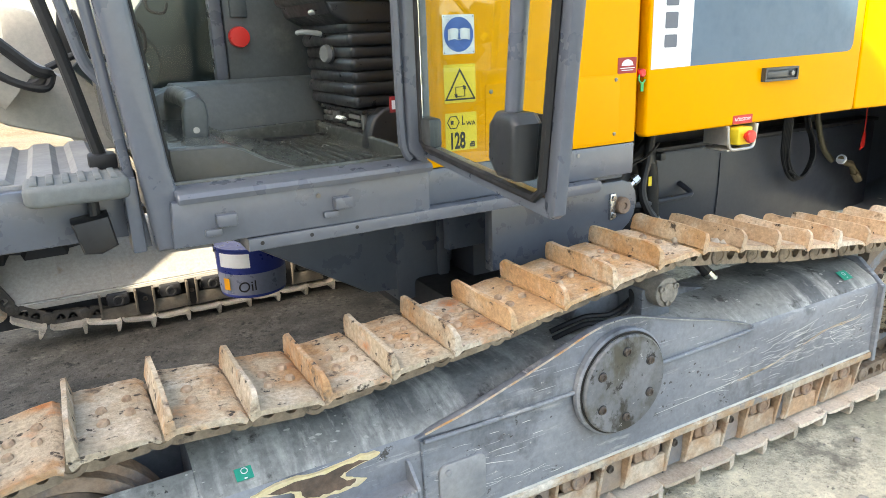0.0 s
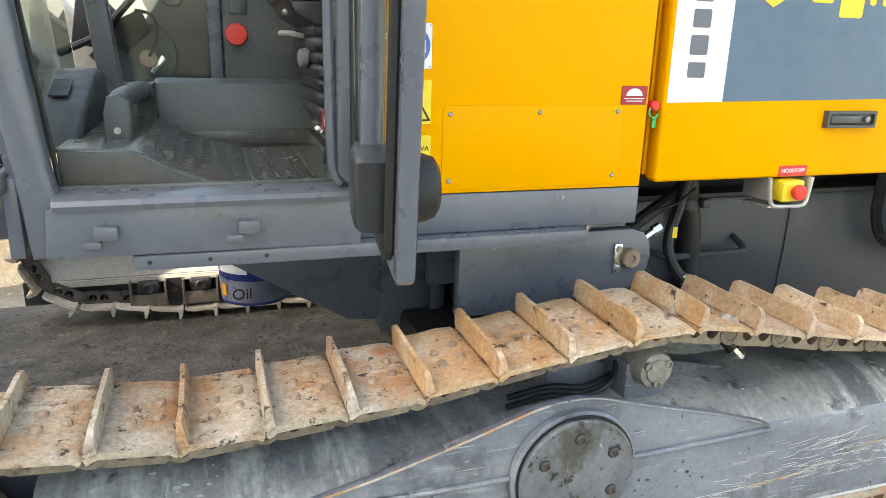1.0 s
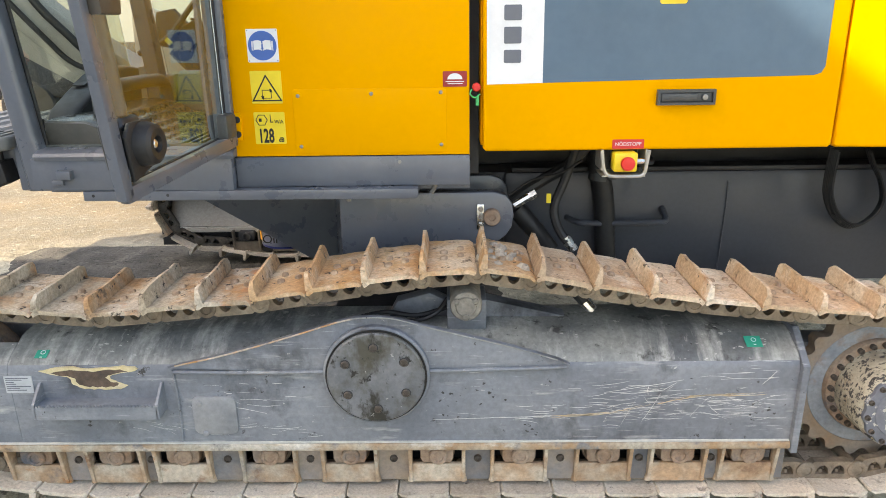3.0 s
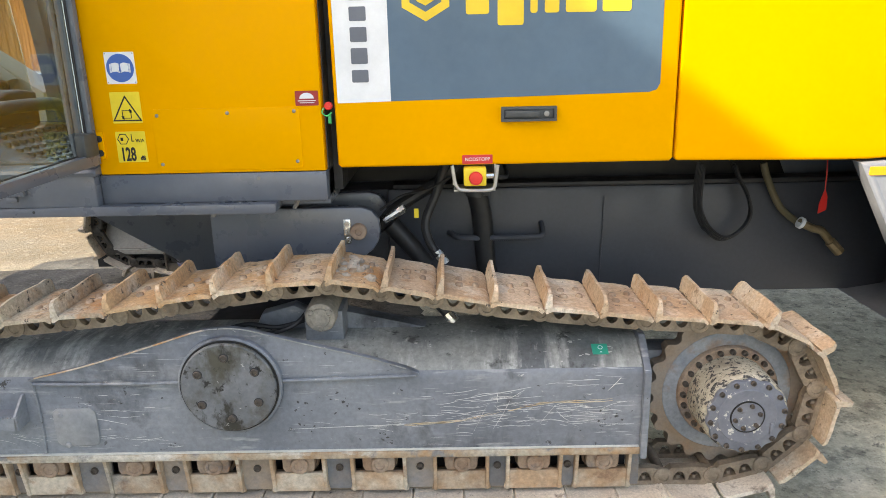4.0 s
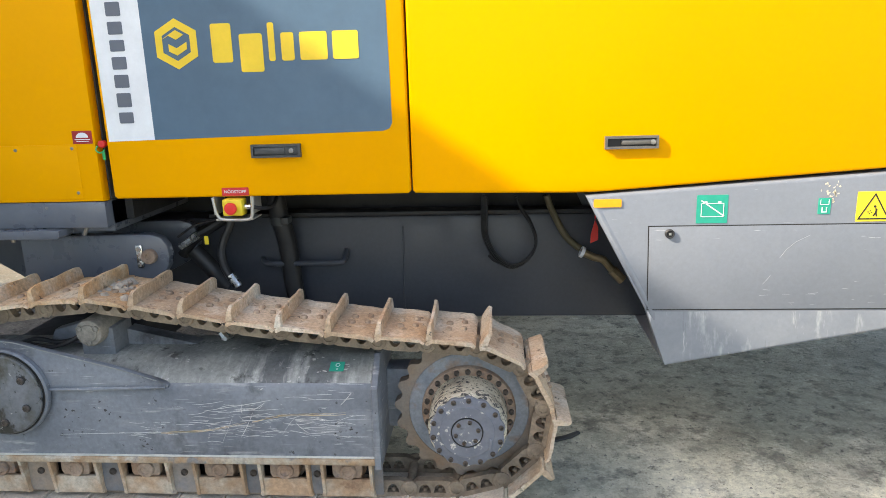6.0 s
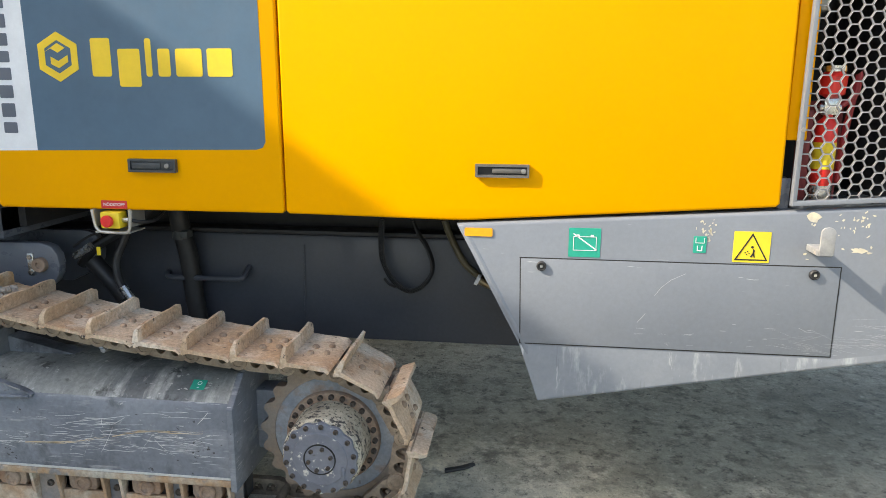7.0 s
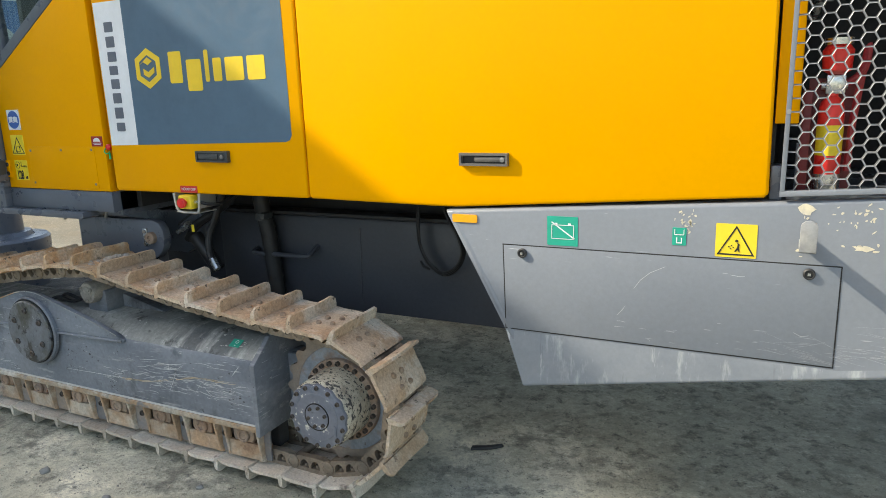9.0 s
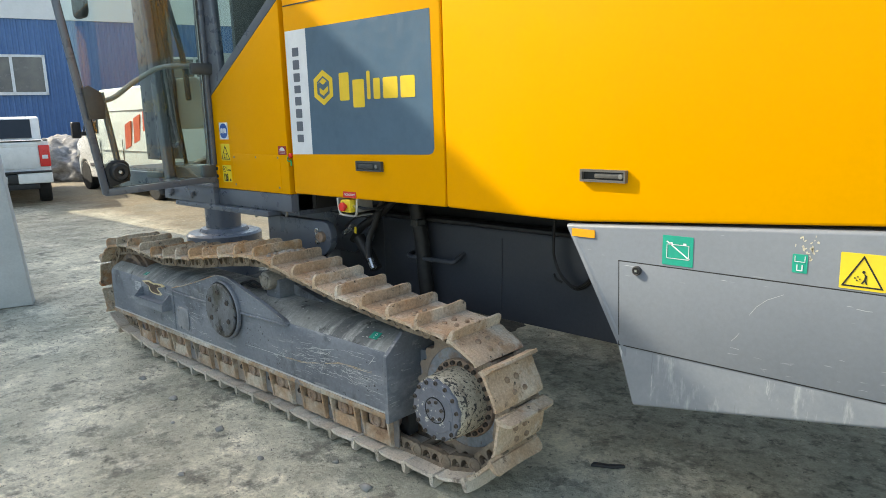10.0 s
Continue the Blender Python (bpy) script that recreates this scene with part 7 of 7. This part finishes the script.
# ---- loose things on and round the rig ----
ext = thing("fire_extinguisher", "red fire extinguisher with yellow label behind the grille", "fire extinguisher", (4.483, 1.70, 1.262))
make("bottle", REDPLASTIC, ext, lambda bm: lathe(bm, [(0.030, 0), (0.034, 0.01), (0.034, 0.19), (0.028, 0.215), (0.014, 0.23), (0.014, 0.26), (0, 0.26)], (0, 0, 0), (0, 0, 1), 24), "red bottle")
make("label_band", SIGNYEL, ext, lambda bm: lathe(bm, [(0.0346, 0.065), (0.0346, 0.150)], (0, 0, 0), (0, 0, 1), 24), "yellow label")
make("foot_ring", CHROME, ext, lambda bm: lathe(bm, [(0.036, -0.038), (0.036, 0.012), (0.0345, 0.012)], (0, 0, 0), (0, 0, 1), 24))
make("valve_head", CHROME, ext, lambda bm: (box(bm, -0.02, 0.03, -0.015, 0.015, 0.235, 0.29, 0.006), rod(bm, (-0.03, 0, 0.26), (0.035, 0, 0.26), 0.012, 10)))
make("pressure_cap", REDPLASTIC, ext, lambda bm: (lathe(bm, [(0.018, 0.29), (0.037, 0.30), (0.040, 0.355), (0.027, 0.372), (0, 0.372)], (0.005, 0, 0), (0, 0, 1), 20)), "red cap")
make("cap_ring", CHROME, ext, lambda bm: lathe(bm, [(0.036, 0.370), (0.036, 0.388), (0, 0.388)], (0.005, 0, 0), (0, 0, 1), 20))
make("discharge_hose", surf("dark_red_hose", (0.28, 0.015, 0.02), (0.22, 0.01, 0.015), 8, 0.5), ext, lambda bm: tube(bm, [(0.03, 0.0, 0.26), (0.07, -0.01, 0.30), (0.075, -0.01, 0.36), (0.055, 0.0, 0.16), (0.05, 0.0, 0.02)], 0.010, 8))
make("wall_bracket", surf("dark_red_bracket", (0.16, 0.012, 0.015), (0.12, 0.01, 0.012), 8, 0.5), ext, lambda bm: (box(bm, -0.075, -0.05, -0.02, 0.05, -0.04, 0.25, 0.004), box(bm, -0.06, 0.06, 0.036, 0.05, -0.045, 0.28)))
make("shelf", CABGREY, ext, lambda bm: box(bm, -0.10, 0.18, -0.06, 0.62, -0.060, -0.039, 0.003))

def lathe_strip(bm, r, z0, z1, a0, a1, n=8):
    """A strip of film on an upright round body, from angle a0 to a1."""
    ring = [(r * math.cos(radians(a0 + (a1 - a0) * i / n)), r * math.sin(radians(a0 + (a1 - a0) * i / n))) for i in range(n + 1)]
    lo, hi = [bm.verts.new((x, y, z0)) for x, y in ring], [bm.verts.new((x, y, z1)) for x, y in ring]
    for i in range(n):
        bm.faces.new((lo[i], lo[i + 1], hi[i + 1], hi[i]))


can = thing("oil_pail", "blue and grey oil pail hanging under the cab", "pail", (0.655, 2.93, 0.448))
make("pail_body", OILBLUE, can, lambda bm: lathe(bm, [(0.0, 0), (0.136, 0), (0.138, 0.006), (0.147, 0.20), (0.150, 0.207), (0.150, 0.215), (0, 0.215)], (0, 0, 0), (0, 0, 1), 36), "blue printed pail")
make("grey_band", OILGREY, can, lambda bm: lathe(bm, [(0.1388, 0.012), (0.1435, 0.105)], (0, 0, 0), (0, 0, 1), 36), "grey printed band")
make("white_label", WHITE, can, lambda bm: lathe_strip(bm, 0.1475, 0.135, 0.195, 200, 255))
make("bail_handle", CHROME, can, lambda bm: tube(bm, [(-0.15, 0, 0.19), (-0.13, 0, 0.34), (-0.03, 0, 0.53), (0, 0, 0.55), (0.03, 0, 0.53), (0.13, 0, 0.34), (0.15, 0, 0.19)], 0.004, 6))
word = words("pail_word", "Oil", 0.062, (-0.098, -0.150, 0.038), INK, can)
make("red_spot", ORANGE, can, lambda bm: lathe_strip(bm, 0.1455, 0.035, 0.085, 203, 216))

# stones and rubbish on the yard
srnd = random.Random(11)


def stone(bm, r):
    bmesh.ops.create_icosphere(bm, subdivisions=2, radius=1.0)
    for v in bm.verts:
        k = 1 + 0.5 * noise.noise(v.co * 1.9 + Vector((r * 900, 0, 0))) + 0.25 * noise.noise(v.co * 5 + Vector((r * 500, 3, 0)))
        v.co = Vector((v.co.x * r * k * 1.2, v.co.y * r * k, max(-0.3, v.co.z) * r * 0.7 * k))


for sx, sy, r in ((3.02, 0.98, 0.024), (2.62, 1.16, 0.032), (2.85, 0.62, 0.026), (1.62, 1.06, 0.026), (2.05, 1.02, 0.020), (1.05, 1.10, 0.030), (2.35, 1.22, 0.018), (0.62, 1.12, 0.024), (3.25, 0.55, 0.016), (1.35, 0.95, 0.014), (1.9, 0.72, 0.018), (2.3, 0.75, 0.013), (4.2, 1.25, 0.02), (3.8, 1.1, 0.016)):
    ob = make("stone", STONE, None, lambda bm, r=r: stone(bm, r * 0.75), "", 25)
    ob.location = (sx, sy, ground_height(sx, sy) + r * 0.2)
    tagged(ob, "small broken stone lying on the concrete", "stone", "stones on the yard")


# A soil sheet between the tracks; its dark tone also carries the rig's shade.
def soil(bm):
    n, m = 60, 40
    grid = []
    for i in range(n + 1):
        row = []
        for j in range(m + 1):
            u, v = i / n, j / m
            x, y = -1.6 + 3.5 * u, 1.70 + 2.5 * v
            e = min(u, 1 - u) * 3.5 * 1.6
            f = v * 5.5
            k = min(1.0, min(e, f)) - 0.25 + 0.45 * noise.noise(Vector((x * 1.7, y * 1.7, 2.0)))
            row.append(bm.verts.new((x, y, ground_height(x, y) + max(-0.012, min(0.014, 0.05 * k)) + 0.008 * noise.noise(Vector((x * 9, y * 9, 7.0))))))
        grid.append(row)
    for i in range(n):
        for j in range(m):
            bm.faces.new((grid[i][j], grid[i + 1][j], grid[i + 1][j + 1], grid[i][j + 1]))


def crumbs(bm):
    r = random.Random(77)
    for _ in range(900):
        x, y, q = r.uniform(-1.2, 1.6), r.uniform(2.0, 3.9), min(0.028, 0.004 + abs(r.gauss(0, 0.006)))
        z = ground_height(x, y) + 0.012
        turn = Matrix.Translation((x, y, z)) @ Matrix.Rotation(r.random() * 6, 4, "Z") @ Matrix.Diagonal((q * r.uniform(0.8, 1.5), q, q * 0.7, 1))
        ring = [bm.verts.new(turn @ Vector((math.cos(a + r.uniform(-0.3, 0.3)), math.sin(a), r.uniform(-0.3, 0.4)))) for a in (0, 1.26, 2.51, 3.77, 5.03)]
        top, low = bm.verts.new(turn @ Vector((r.uniform(-0.3, 0.3), r.uniform(-0.3, 0.3), 1))), bm.verts.new(turn @ Vector((0, 0, -0.8)))
        for k in range(5):
            bm.faces.new((ring[k], ring[(k + 1) % 5], top))
            bm.faces.new((ring[(k + 1) % 5], ring[k], low))


tagged(make("soil_crumbs", SOIL, None, crumbs, "", 0), "loose dark crumbs lying on the soil between the tracks", "soil", kind="stuff")
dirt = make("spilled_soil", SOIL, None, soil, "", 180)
tagged(dirt, "crumbly soil between the tracks, coloured darker for the shade under the rig", "soil", kind="stuff")


def grit(bm):
    for _ in range(12000):
        x, y = srnd.uniform(-2.0, 6.0), srnd.uniform(-0.6, 4.4)
        r = srnd.choice((0.0015, 0.002, 0.002, 0.003, 0.003, 0.004, 0.005, 0.007))
        if noise.noise(Vector((x * 1.3, y * 1.3, 5.0))) < srnd.uniform(-0.4, 0.35):
            continue
        z = ground_height(x, y)
        a = srnd.random() * 6
        vs = [bm.verts.new((x + r * 1.3 * math.cos(a + k * 2.09), y + r * math.sin(a + k * 2.09), z - 0.001)) for k in range(3)]
        top = bm.verts.new((x, y, z + r))
        for k in range(3):
            bm.faces.new((vs[k], vs[(k + 1) % 3], top))


ob = make("grit", GRIT, None, grit, "", 0)
tagged(ob, "fine grit and crumbs scattered on the yard", "grit", kind="stuff")
def clod(bm):
    r = random.Random(3)
    for _ in range(26):
        c = Vector((r.gauss(0, 0.035), r.gauss(0, 0.05), 0))
        s = r.uniform(0.008, 0.020)
        c.z = 0.35 * s + max(0, 0.012 - c.length * 0.15)
        bmesh.ops.create_icosphere(bm, subdivisions=1, radius=s, matrix=Matrix.Translation(c) @ Matrix.Rotation(r.random() * 6, 4, "X"))
    for v in bm.verts:
        v.co += Vector((0.005, 0.005, 0.004)) * noise.noise(v.co * 60)
        v.co.z = max(v.co.z, -0.004)


heap = make("mud_heap", DRYMUD, None, clod, "", 40)
heap.matrix_world = pose(1.665, 1.50, 0.836, 0, 9, 0)
tagged(heap, "small heap of dried mud lying on a track shoe", "mud", kind="stuff")
scrap = make("scrap_strip", DARK, None, lambda bm: prism(bm, [(-0.07, -0.012), (0.02, -0.016), (0.075, 0.0), (0.07, 0.016), (0.0, 0.008), (-0.06, 0.014)], 0, 0.012, "z", 0.003))
scrap.matrix_world = pose(3.285, 1.963, 0.016, 0, 0, 28)
tagged(scrap, "dark scrap of rubber lying on the yard", "scrap")
ringlet = make("wire_ring", DARK, None, lambda bm: tube(bm, [(0.03 * math.cos(a), 0.03 * math.sin(a), 0.006) for a in np.linspace(0.4, 5.9, 9)], 0.004, 6))
ringlet.matrix_world = pose(4.62, 1.42, 0.014)
tagged(ringlet, "bent piece of dark wire on the yard", "wire")

# ---- surroundings ----
def corrugated(bm, x0, y0, x1, y1, z0, z1, step_w=0.25, deep=0.05):
    d = Vector((x1 - x0, y1 - y0, 0))
    n = int(d.length / step_w)
    side = Vector((-d.y, d.x, 0)).normalized()
    prev = None
    for i in range(n + 1):
        for f, off in ((0.0, 0), (0.35, 0), (0.5, deep), (0.85, deep)):
            p = Vector((x0, y0, 0)) + d * min(1.0, (i + f) / n) + side * off
            cur = (bm.verts.new((p.x, p.y, z0)), bm.verts.new((p.x, p.y, z1)))
            if prev:
                bm.faces.new((prev[0], cur[0], cur[1], prev[1]))
            prev = cur


hall = thing("industrial_hall", "blue corrugated industrial hall with pale upper band", "building", (-44, 14, 0.0))
hall.rotation_euler = (0, 0, radians(73.1))
make("wall", BLUECLAD, hall, lambda bm: (corrugated(bm, -22, 0, 30, 0, 0, 7.9, 0.3, -0.06), box(bm, -22, 30, 0.3, 12, 0, 7.9)), "blue ribbed wall", 0)
make("upper_band", PALECLAD, hall, lambda bm: box(bm, -22.2, 30.2, -0.15, 12.2, 7.9, 11.5), "pale upper cladding", 0)


def hall_window(u):
    w = make("window", WHITE, hall, lambda bm: [box(bm, u + a, u + b, -0.16, 0.02, c, d) for a, b, c, d in ((0, 3.6, 3.4, 3.58), (0, 3.6, 5.65, 5.8), (0, 0.16, 3.4, 5.8), (3.44, 3.6, 3.4, 5.8), (1.70, 1.86, 3.4, 5.8))] and None, "white framed window")
    make("pane", surf("dusty_pane", (0.16, 0.16, 0.16), (0.09, 0.09, 0.10), 0.8, 0.2), w, lambda bm: box(bm, u + 0.1, u + 3.5, -0.11, -0.08, 3.5, 5.7))


for u in (-2.1, -11.4, 8.6):
    hall_window(u)

depot = thing("orange_depot", "long low depot with orange cladding in the distance", "building", (-30, 26, -0.1))
make("wall", ORANGECLAD, depot, lambda bm: (corrugated(bm, 14, 6, -12, 2, 0, 5.0, 0.3), box(bm, -12, 14, 7, 14, 0, 5.0)), "", 0)
make("roof", PALECLAD, depot, lambda bm: box(bm, -12.5, 14.5, 1.5, 14.5, 5.0, 5.3))
shed = thing("pale_hall", "large pale sunlit hall beyond the yard", "building", (4, 26, 0))
make("wall", surf("grey_cladding", (0.30, 0.31, 0.29), (0.26, 0.27, 0.25), 0.3, 0.6, grain=0.05, gscale=4, bump=0.05), shed, lambda bm: box(bm, -17, 30, 0.0, 12, 0, 12.0), "", 0)
make("roof", CONCRETE, shed, lambda bm: box(bm, -17.4, 30.4, -0.3, 12.4, 12.0, 12.35))

# tall unseen building, placed so its roof edge shades the rig's near side
shade_building = thing("shade_building", "tall pale unseen building placed to shade the near side of the rig", "building", (0, 0, 0))
RIM = 8.32
make("wall", PALECLAD, shade_building, lambda bm: prism(bm, [(-6.51, -0.30), (-2.84, -14.0), (-30.0, -14.0), (-30.0, -0.30)], -0.5, RIM, "z"), "", 0)

post = thing("gate_post", "pale painted square gate post beside the yard", "post", (-2.12, 1.12, 0.01))
post.rotation_euler = (0, 0, radians(70))
make("shaft", CONCRETE, post, lambda bm: prism(bm, [(-0.24, 0), (0.24, 0), (0.10, 1.75), (-0.10, 1.75)], -0.12, 0.12, "y", 0.012))
make("junction_box", plain("grey_box", (0.20, 0.22, 0.23), 0.5), post, lambda bm: (box(bm, 0.02, 0.075, -0.13, -0.102, 1.10, 1.26, 0.006), box(bm, 0.102, 0.13, -0.04, 0.04, 1.05, 1.2, 0.006)))


def wheel(parent, x, y, r, w, n=28, rim=ALLOY, spokes=0):
    ty = make("wheel", TYRE, parent, lambda bm: lathe(bm, [(r * 0.62, 0), (r * 0.94, 0.0), (r, 0.03), (r, w - 0.03), (r * 0.94, w), (r * 0.62, w)], (x, y, r), (0, 1, 0), n))
    make("rim", rim, ty, lambda bm: (lathe(bm, [(0, 0.03), (r * 0.2, 0.02), (r * 0.25, 0.05), (r * 0.56, 0.05), (r * 0.62, 0.01), (r * 0.63, w - 0.01)], (x, y, r), (0, 1, 0), n),
                                     [box(bm, x - 0.03, x + 0.03, y + 0.02, y + 0.06, r + r * 0.2, r + r * 0.58) for _ in range(1 if spokes else 0)]))
    return ty


pick = thing("pickup_truck", "white pickup truck parked at the far side of the yard", "pickup truck", (-10.1, 4.22, 0.0))
pick.rotation_euler, pick.scale = (0, 0, radians(163)), (0.92, 0.92, 0.92)


def arched(x0, x1, z0, arches, r, zc):
    """The lower line of a car body, cut by wheel arches."""
    pts = [(x0, z0)]
    for c in arches:
        half = math.sqrt(max(0.0, r * r - (z0 - zc) ** 2))
        a0 = math.atan2(z0 - zc, half)
        pts += [(c - r * math.cos(a0 + (math.pi - 2 * a0) * k / 10), zc + r * math.sin(a0 + (math.pi - 2 * a0) * k / 10)) for k in range(11)]
    return pts + [(x1, z0)]


LOW = arched(0.02, 5.55, 0.50, (1.12, 4.55), 0.47, 0.40)
bed = make("body", CARWHITE, pick, lambda bm: (prism(bm, LOW + [(5.62, 0.80), (5.58, 1.12), (4.40, 1.26), (3.9, 1.28), (2.02, 1.28), (2.0, 1.36), (0.03, 1.36), (0.0, 0.9)], 0.0, 1.98, "y", 0.03, 3)), "white car body")
make("cabin", CARWHITE, bed, lambda bm: prism(bm, [(1.98, 1.24), (2.22, 1.84), (2.36, 1.88), (3.45, 1.90), (3.62, 1.86), (4.30, 1.27)], 0.10, 1.88, "y", 0.05, 3), "white cabin")
make("tailgate", CARWHITE, bed, lambda bm: (box(bm, -0.012, 0.03, 0.20, 1.78, 0.80, 1.345, 0.012), box(bm, -0.018, 0.0, 0.20, 1.78, 1.25, 1.34, 0.006)), "pressed tailgate")
make("bed_rail", BLACK, bed, lambda bm: (box(bm, 0.02, 1.98, 0.01, 0.09, 1.36, 1.385, 0.008), box(bm, 0.02, 1.98, 1.89, 1.97, 1.36, 1.385, 0.008), box(bm, -0.01, 0.05, 0.12, 1.86, 1.352, 1.375, 0.006)))
for b0, b1 in ((-0.01, 0.62), (1.36, 1.99)):
    make("bumper_corner", CARWHITE, pick, lambda bm: box(bm, -0.20, 0.04, b0, b1, 0.50, 0.72, 0.03, 3))
make("bumper_trim", BLACK, pick, lambda bm: (box(bm, -0.19, 0.03, 0.60, 1.38, 0.50, 0.70, 0.02), box(bm, -0.21, 0.03, 0.0, 1.98, 0.715, 0.75, 0.01), box(bm, -0.15, 0.05, 0.25, 1.73, 0.38, 0.50, 0.02), box(bm, -0.17, 0.1, 0.95, 1.03, 0.32, 0.42)))
make("number_plate", plain("pale_plate", (0.55, 0.55, 0.52), 0.5), pick, lambda bm: box(bm, -0.215, -0.19, 0.80, 1.18, 0.53, 0.67, 0.004))
for ly in (0.02, 1.80):
    light = make("tail_light", REDPLASTIC, pick, lambda bm: box(bm, -0.03, 0.10, ly - 0.03, ly + 0.17, 0.83, 1.27, 0.02, 3), "red tail light")
    make("reverse_lens", WHITE, light, lambda bm: box(bm, -0.034, -0.02, ly + 0.01, ly + 0.12, 0.99, 1.07, 0.006))
make("rear_window", CARGLASS, pick, lambda bm: prism(bm, [(2.015, 1.40), (2.19, 1.82), (2.20, 1.82), (2.03, 1.40)], 0.28, 1.70), "dark rear window")
for wy in (0.092, 1.876):
    make("side_window", CARGLASS, pick, lambda bm: prism(bm, [(2.22, 1.42), (2.36, 1.80), (3.42, 1.82), (3.95, 1.42)], wy, wy + 0.012), "dark side windows")
make("tow_bar", DARK, pick, lambda bm: rod(bm, (-0.2, 0.99, 0.36), (0.6, 0.99, 0.36), 0.035, 10))
for wx in (1.12, 4.55):
    for wy in (0.03, 1.70):
        wheel(pick, wx, wy, 0.40, 0.25)

van = thing("delivery_van", "white high-roof delivery van with red blocks on its side", "van", (-13.95, 5.93, 0.0))
van.rotation_euler, van.scale = (0, 0, radians(-3)), (0.94, 0.94, 0.94)
vlow = arched(0.12, 6.5, 0.34, (1.05, 5.30), 0.41, 0.35)


def van_body(bm):
    """High-roof shell whose nose rounds in towards the middle."""
    prism(bm, vlow + [(6.55, 0.6), (6.53, 2.25), (6.4, 2.40), (2.5, 2.42), (2.0, 2.34), (1.75, 2.20), (1.05, 1.42), (0.42, 1.18), (0.16, 0.95), (0.10, 0.55)], 0, 1.98, "y", 0.05, 3)
    for v in bm.verts:
        if v.co.x < 1.0:
            v.co.y = 0.99 + (v.co.y - 0.99) * (1 - 0.22 * ((1.0 - v.co.x) / 1.0) ** 2)
        if v.co.z > 1.3:
            v.co.y = 0.99 + (v.co.y - 0.99) * (1 - 0.07 * (v.co.z - 1.3))


VTRIM = plain("dark_grey_trim", (0.08, 0.08, 0.085), 0.6)
vbody = make("body", CARWHITE, van, van_body, "white van body")
make("window", CARGLASS, vbody, lambda bm: prism(bm, [(1.18, 1.44), (1.74, 2.08), (2.28, 2.08), (2.28, 1.42)], 0.0, 0.06), "dark cab window")
make("windscreen", CARGLASS, vbody, lambda bm: prism(bm, [(1.04, 1.44), (1.72, 2.18), (1.70, 2.19), (1.02, 1.45)], 0.20, 1.78))
for x0, x1, z0, z1 in ((2.36, 2.375, 0.5, 1.28), (3.80, 3.812, 0.5, 1.28), (2.5, 6.4, 1.02, 1.032)):
    make("door_seam", VTRIM, vbody, lambda bm: box(bm, x0, x1, -0.004, 0.01, z0, z1))
make("roof_seam", VTRIM, vbody, lambda bm: box(bm, 2.5, 6.4, 0.030, 0.06, 1.90, 1.912))
make("trim_strip", VTRIM, vbody, lambda bm: box(bm, 1.55, 4.75, -0.02, 0.005, 0.62, 0.70, 0.01))
make("front_bumper", VTRIM, vbody, lambda bm: box(bm, 0.05, 0.3, 0.35, 1.63, 0.36, 0.60, 0.04))
make("headlight", plain("lamp_lens", (0.5, 0.52, 0.54), 0.15), vbody, lambda bm: prism(bm, [(0.18, 0.80), (0.40, 1.10), (0.62, 1.18), (0.50, 0.88)], 0.085, 0.20, "y", 0.01))
vm = make("mirror", BLACK, van, lambda bm: box(bm, 1.28, 1.46, -0.30, -0.10, 1.30, 1.70, 0.04, 3), "black wing mirror")
make("mirror_arm", BLACK, vm, lambda bm: box(bm, 1.34, 1.44, -0.12, 0.03, 1.36, 1.46, 0.02))
FILM = plain("faded_red_film", (0.62, 0.09, 0.05), 0.5, 0, 0.15)
for i in range(4):
    bx, bz = 3.95 + i * 0.50, 1.06 + i * 0.13
    make("letter_block", FILM, vbody, lambda bm: prism(bm, [(bx, bz), (bx + 0.34, bz + 0.08), (bx + 0.42, bz + 0.62), (bx + 0.08, bz + 0.54)], 0.010 + 0.012 * i, 0.08), "", 0)
for wx in (1.05, 5.30):
    for wy in (0.02, 1.74):
        wheel(van, wx, wy, 0.36, 0.22)

car = thing("dark_pickup", "black pickup truck parked beyond the rig", "pickup truck", (-9.2, 9.65, 0.0))
car.rotation_euler = (0, 0, radians(4))
make("body", CARDARK, car, lambda bm: prism(bm, [(0, 0.5), (0.05, 1.15), (1.2, 1.3), (1.9, 1.85), (3.4, 1.88), (3.7, 1.32), (5.4, 1.28), (5.45, 0.55), (0.2, 0.42)], 0, 1.95, "y", 0.06, 3), "black car body")
make("window", CARGLASS, car, lambda bm: prism(bm, [(1.35, 1.34), (2.0, 1.78), (3.3, 1.8), (3.55, 1.34)], -0.012, 0.01))
for wx in (1.0, 4.4):
    for wy in (-0.04, 1.75):
        wheel(car, wx, wy, 0.40, 0.26)


def snow_pile(bm):
    bmesh.ops.create_icosphere(bm, subdivisions=5, radius=1.0)
    for v in bm.verts:
        k = 1 + 0.30 * noise.noise(v.co * 2.6) + 0.16 * noise.noise(v.co * 7.0) + 0.10 * noise.noise(v.co * 16.0) + 0.05 * noise.noise(v.co * 34.0)
        v.co = Vector((v.co.x * 2.1 * k, v.co.y * 1.6 * k, max(-0.1, v.co.z) * 1.5 * k))


pile = make("snow_bank", SNOW, None, snow_pile, "", 50)
pile.location = (-17.6, 7.2, 0.0)
pile.scale = (1.0, 1.0, 0.72)
tagged(pile, "heap of dirty grey ploughed snow", "snow pile")
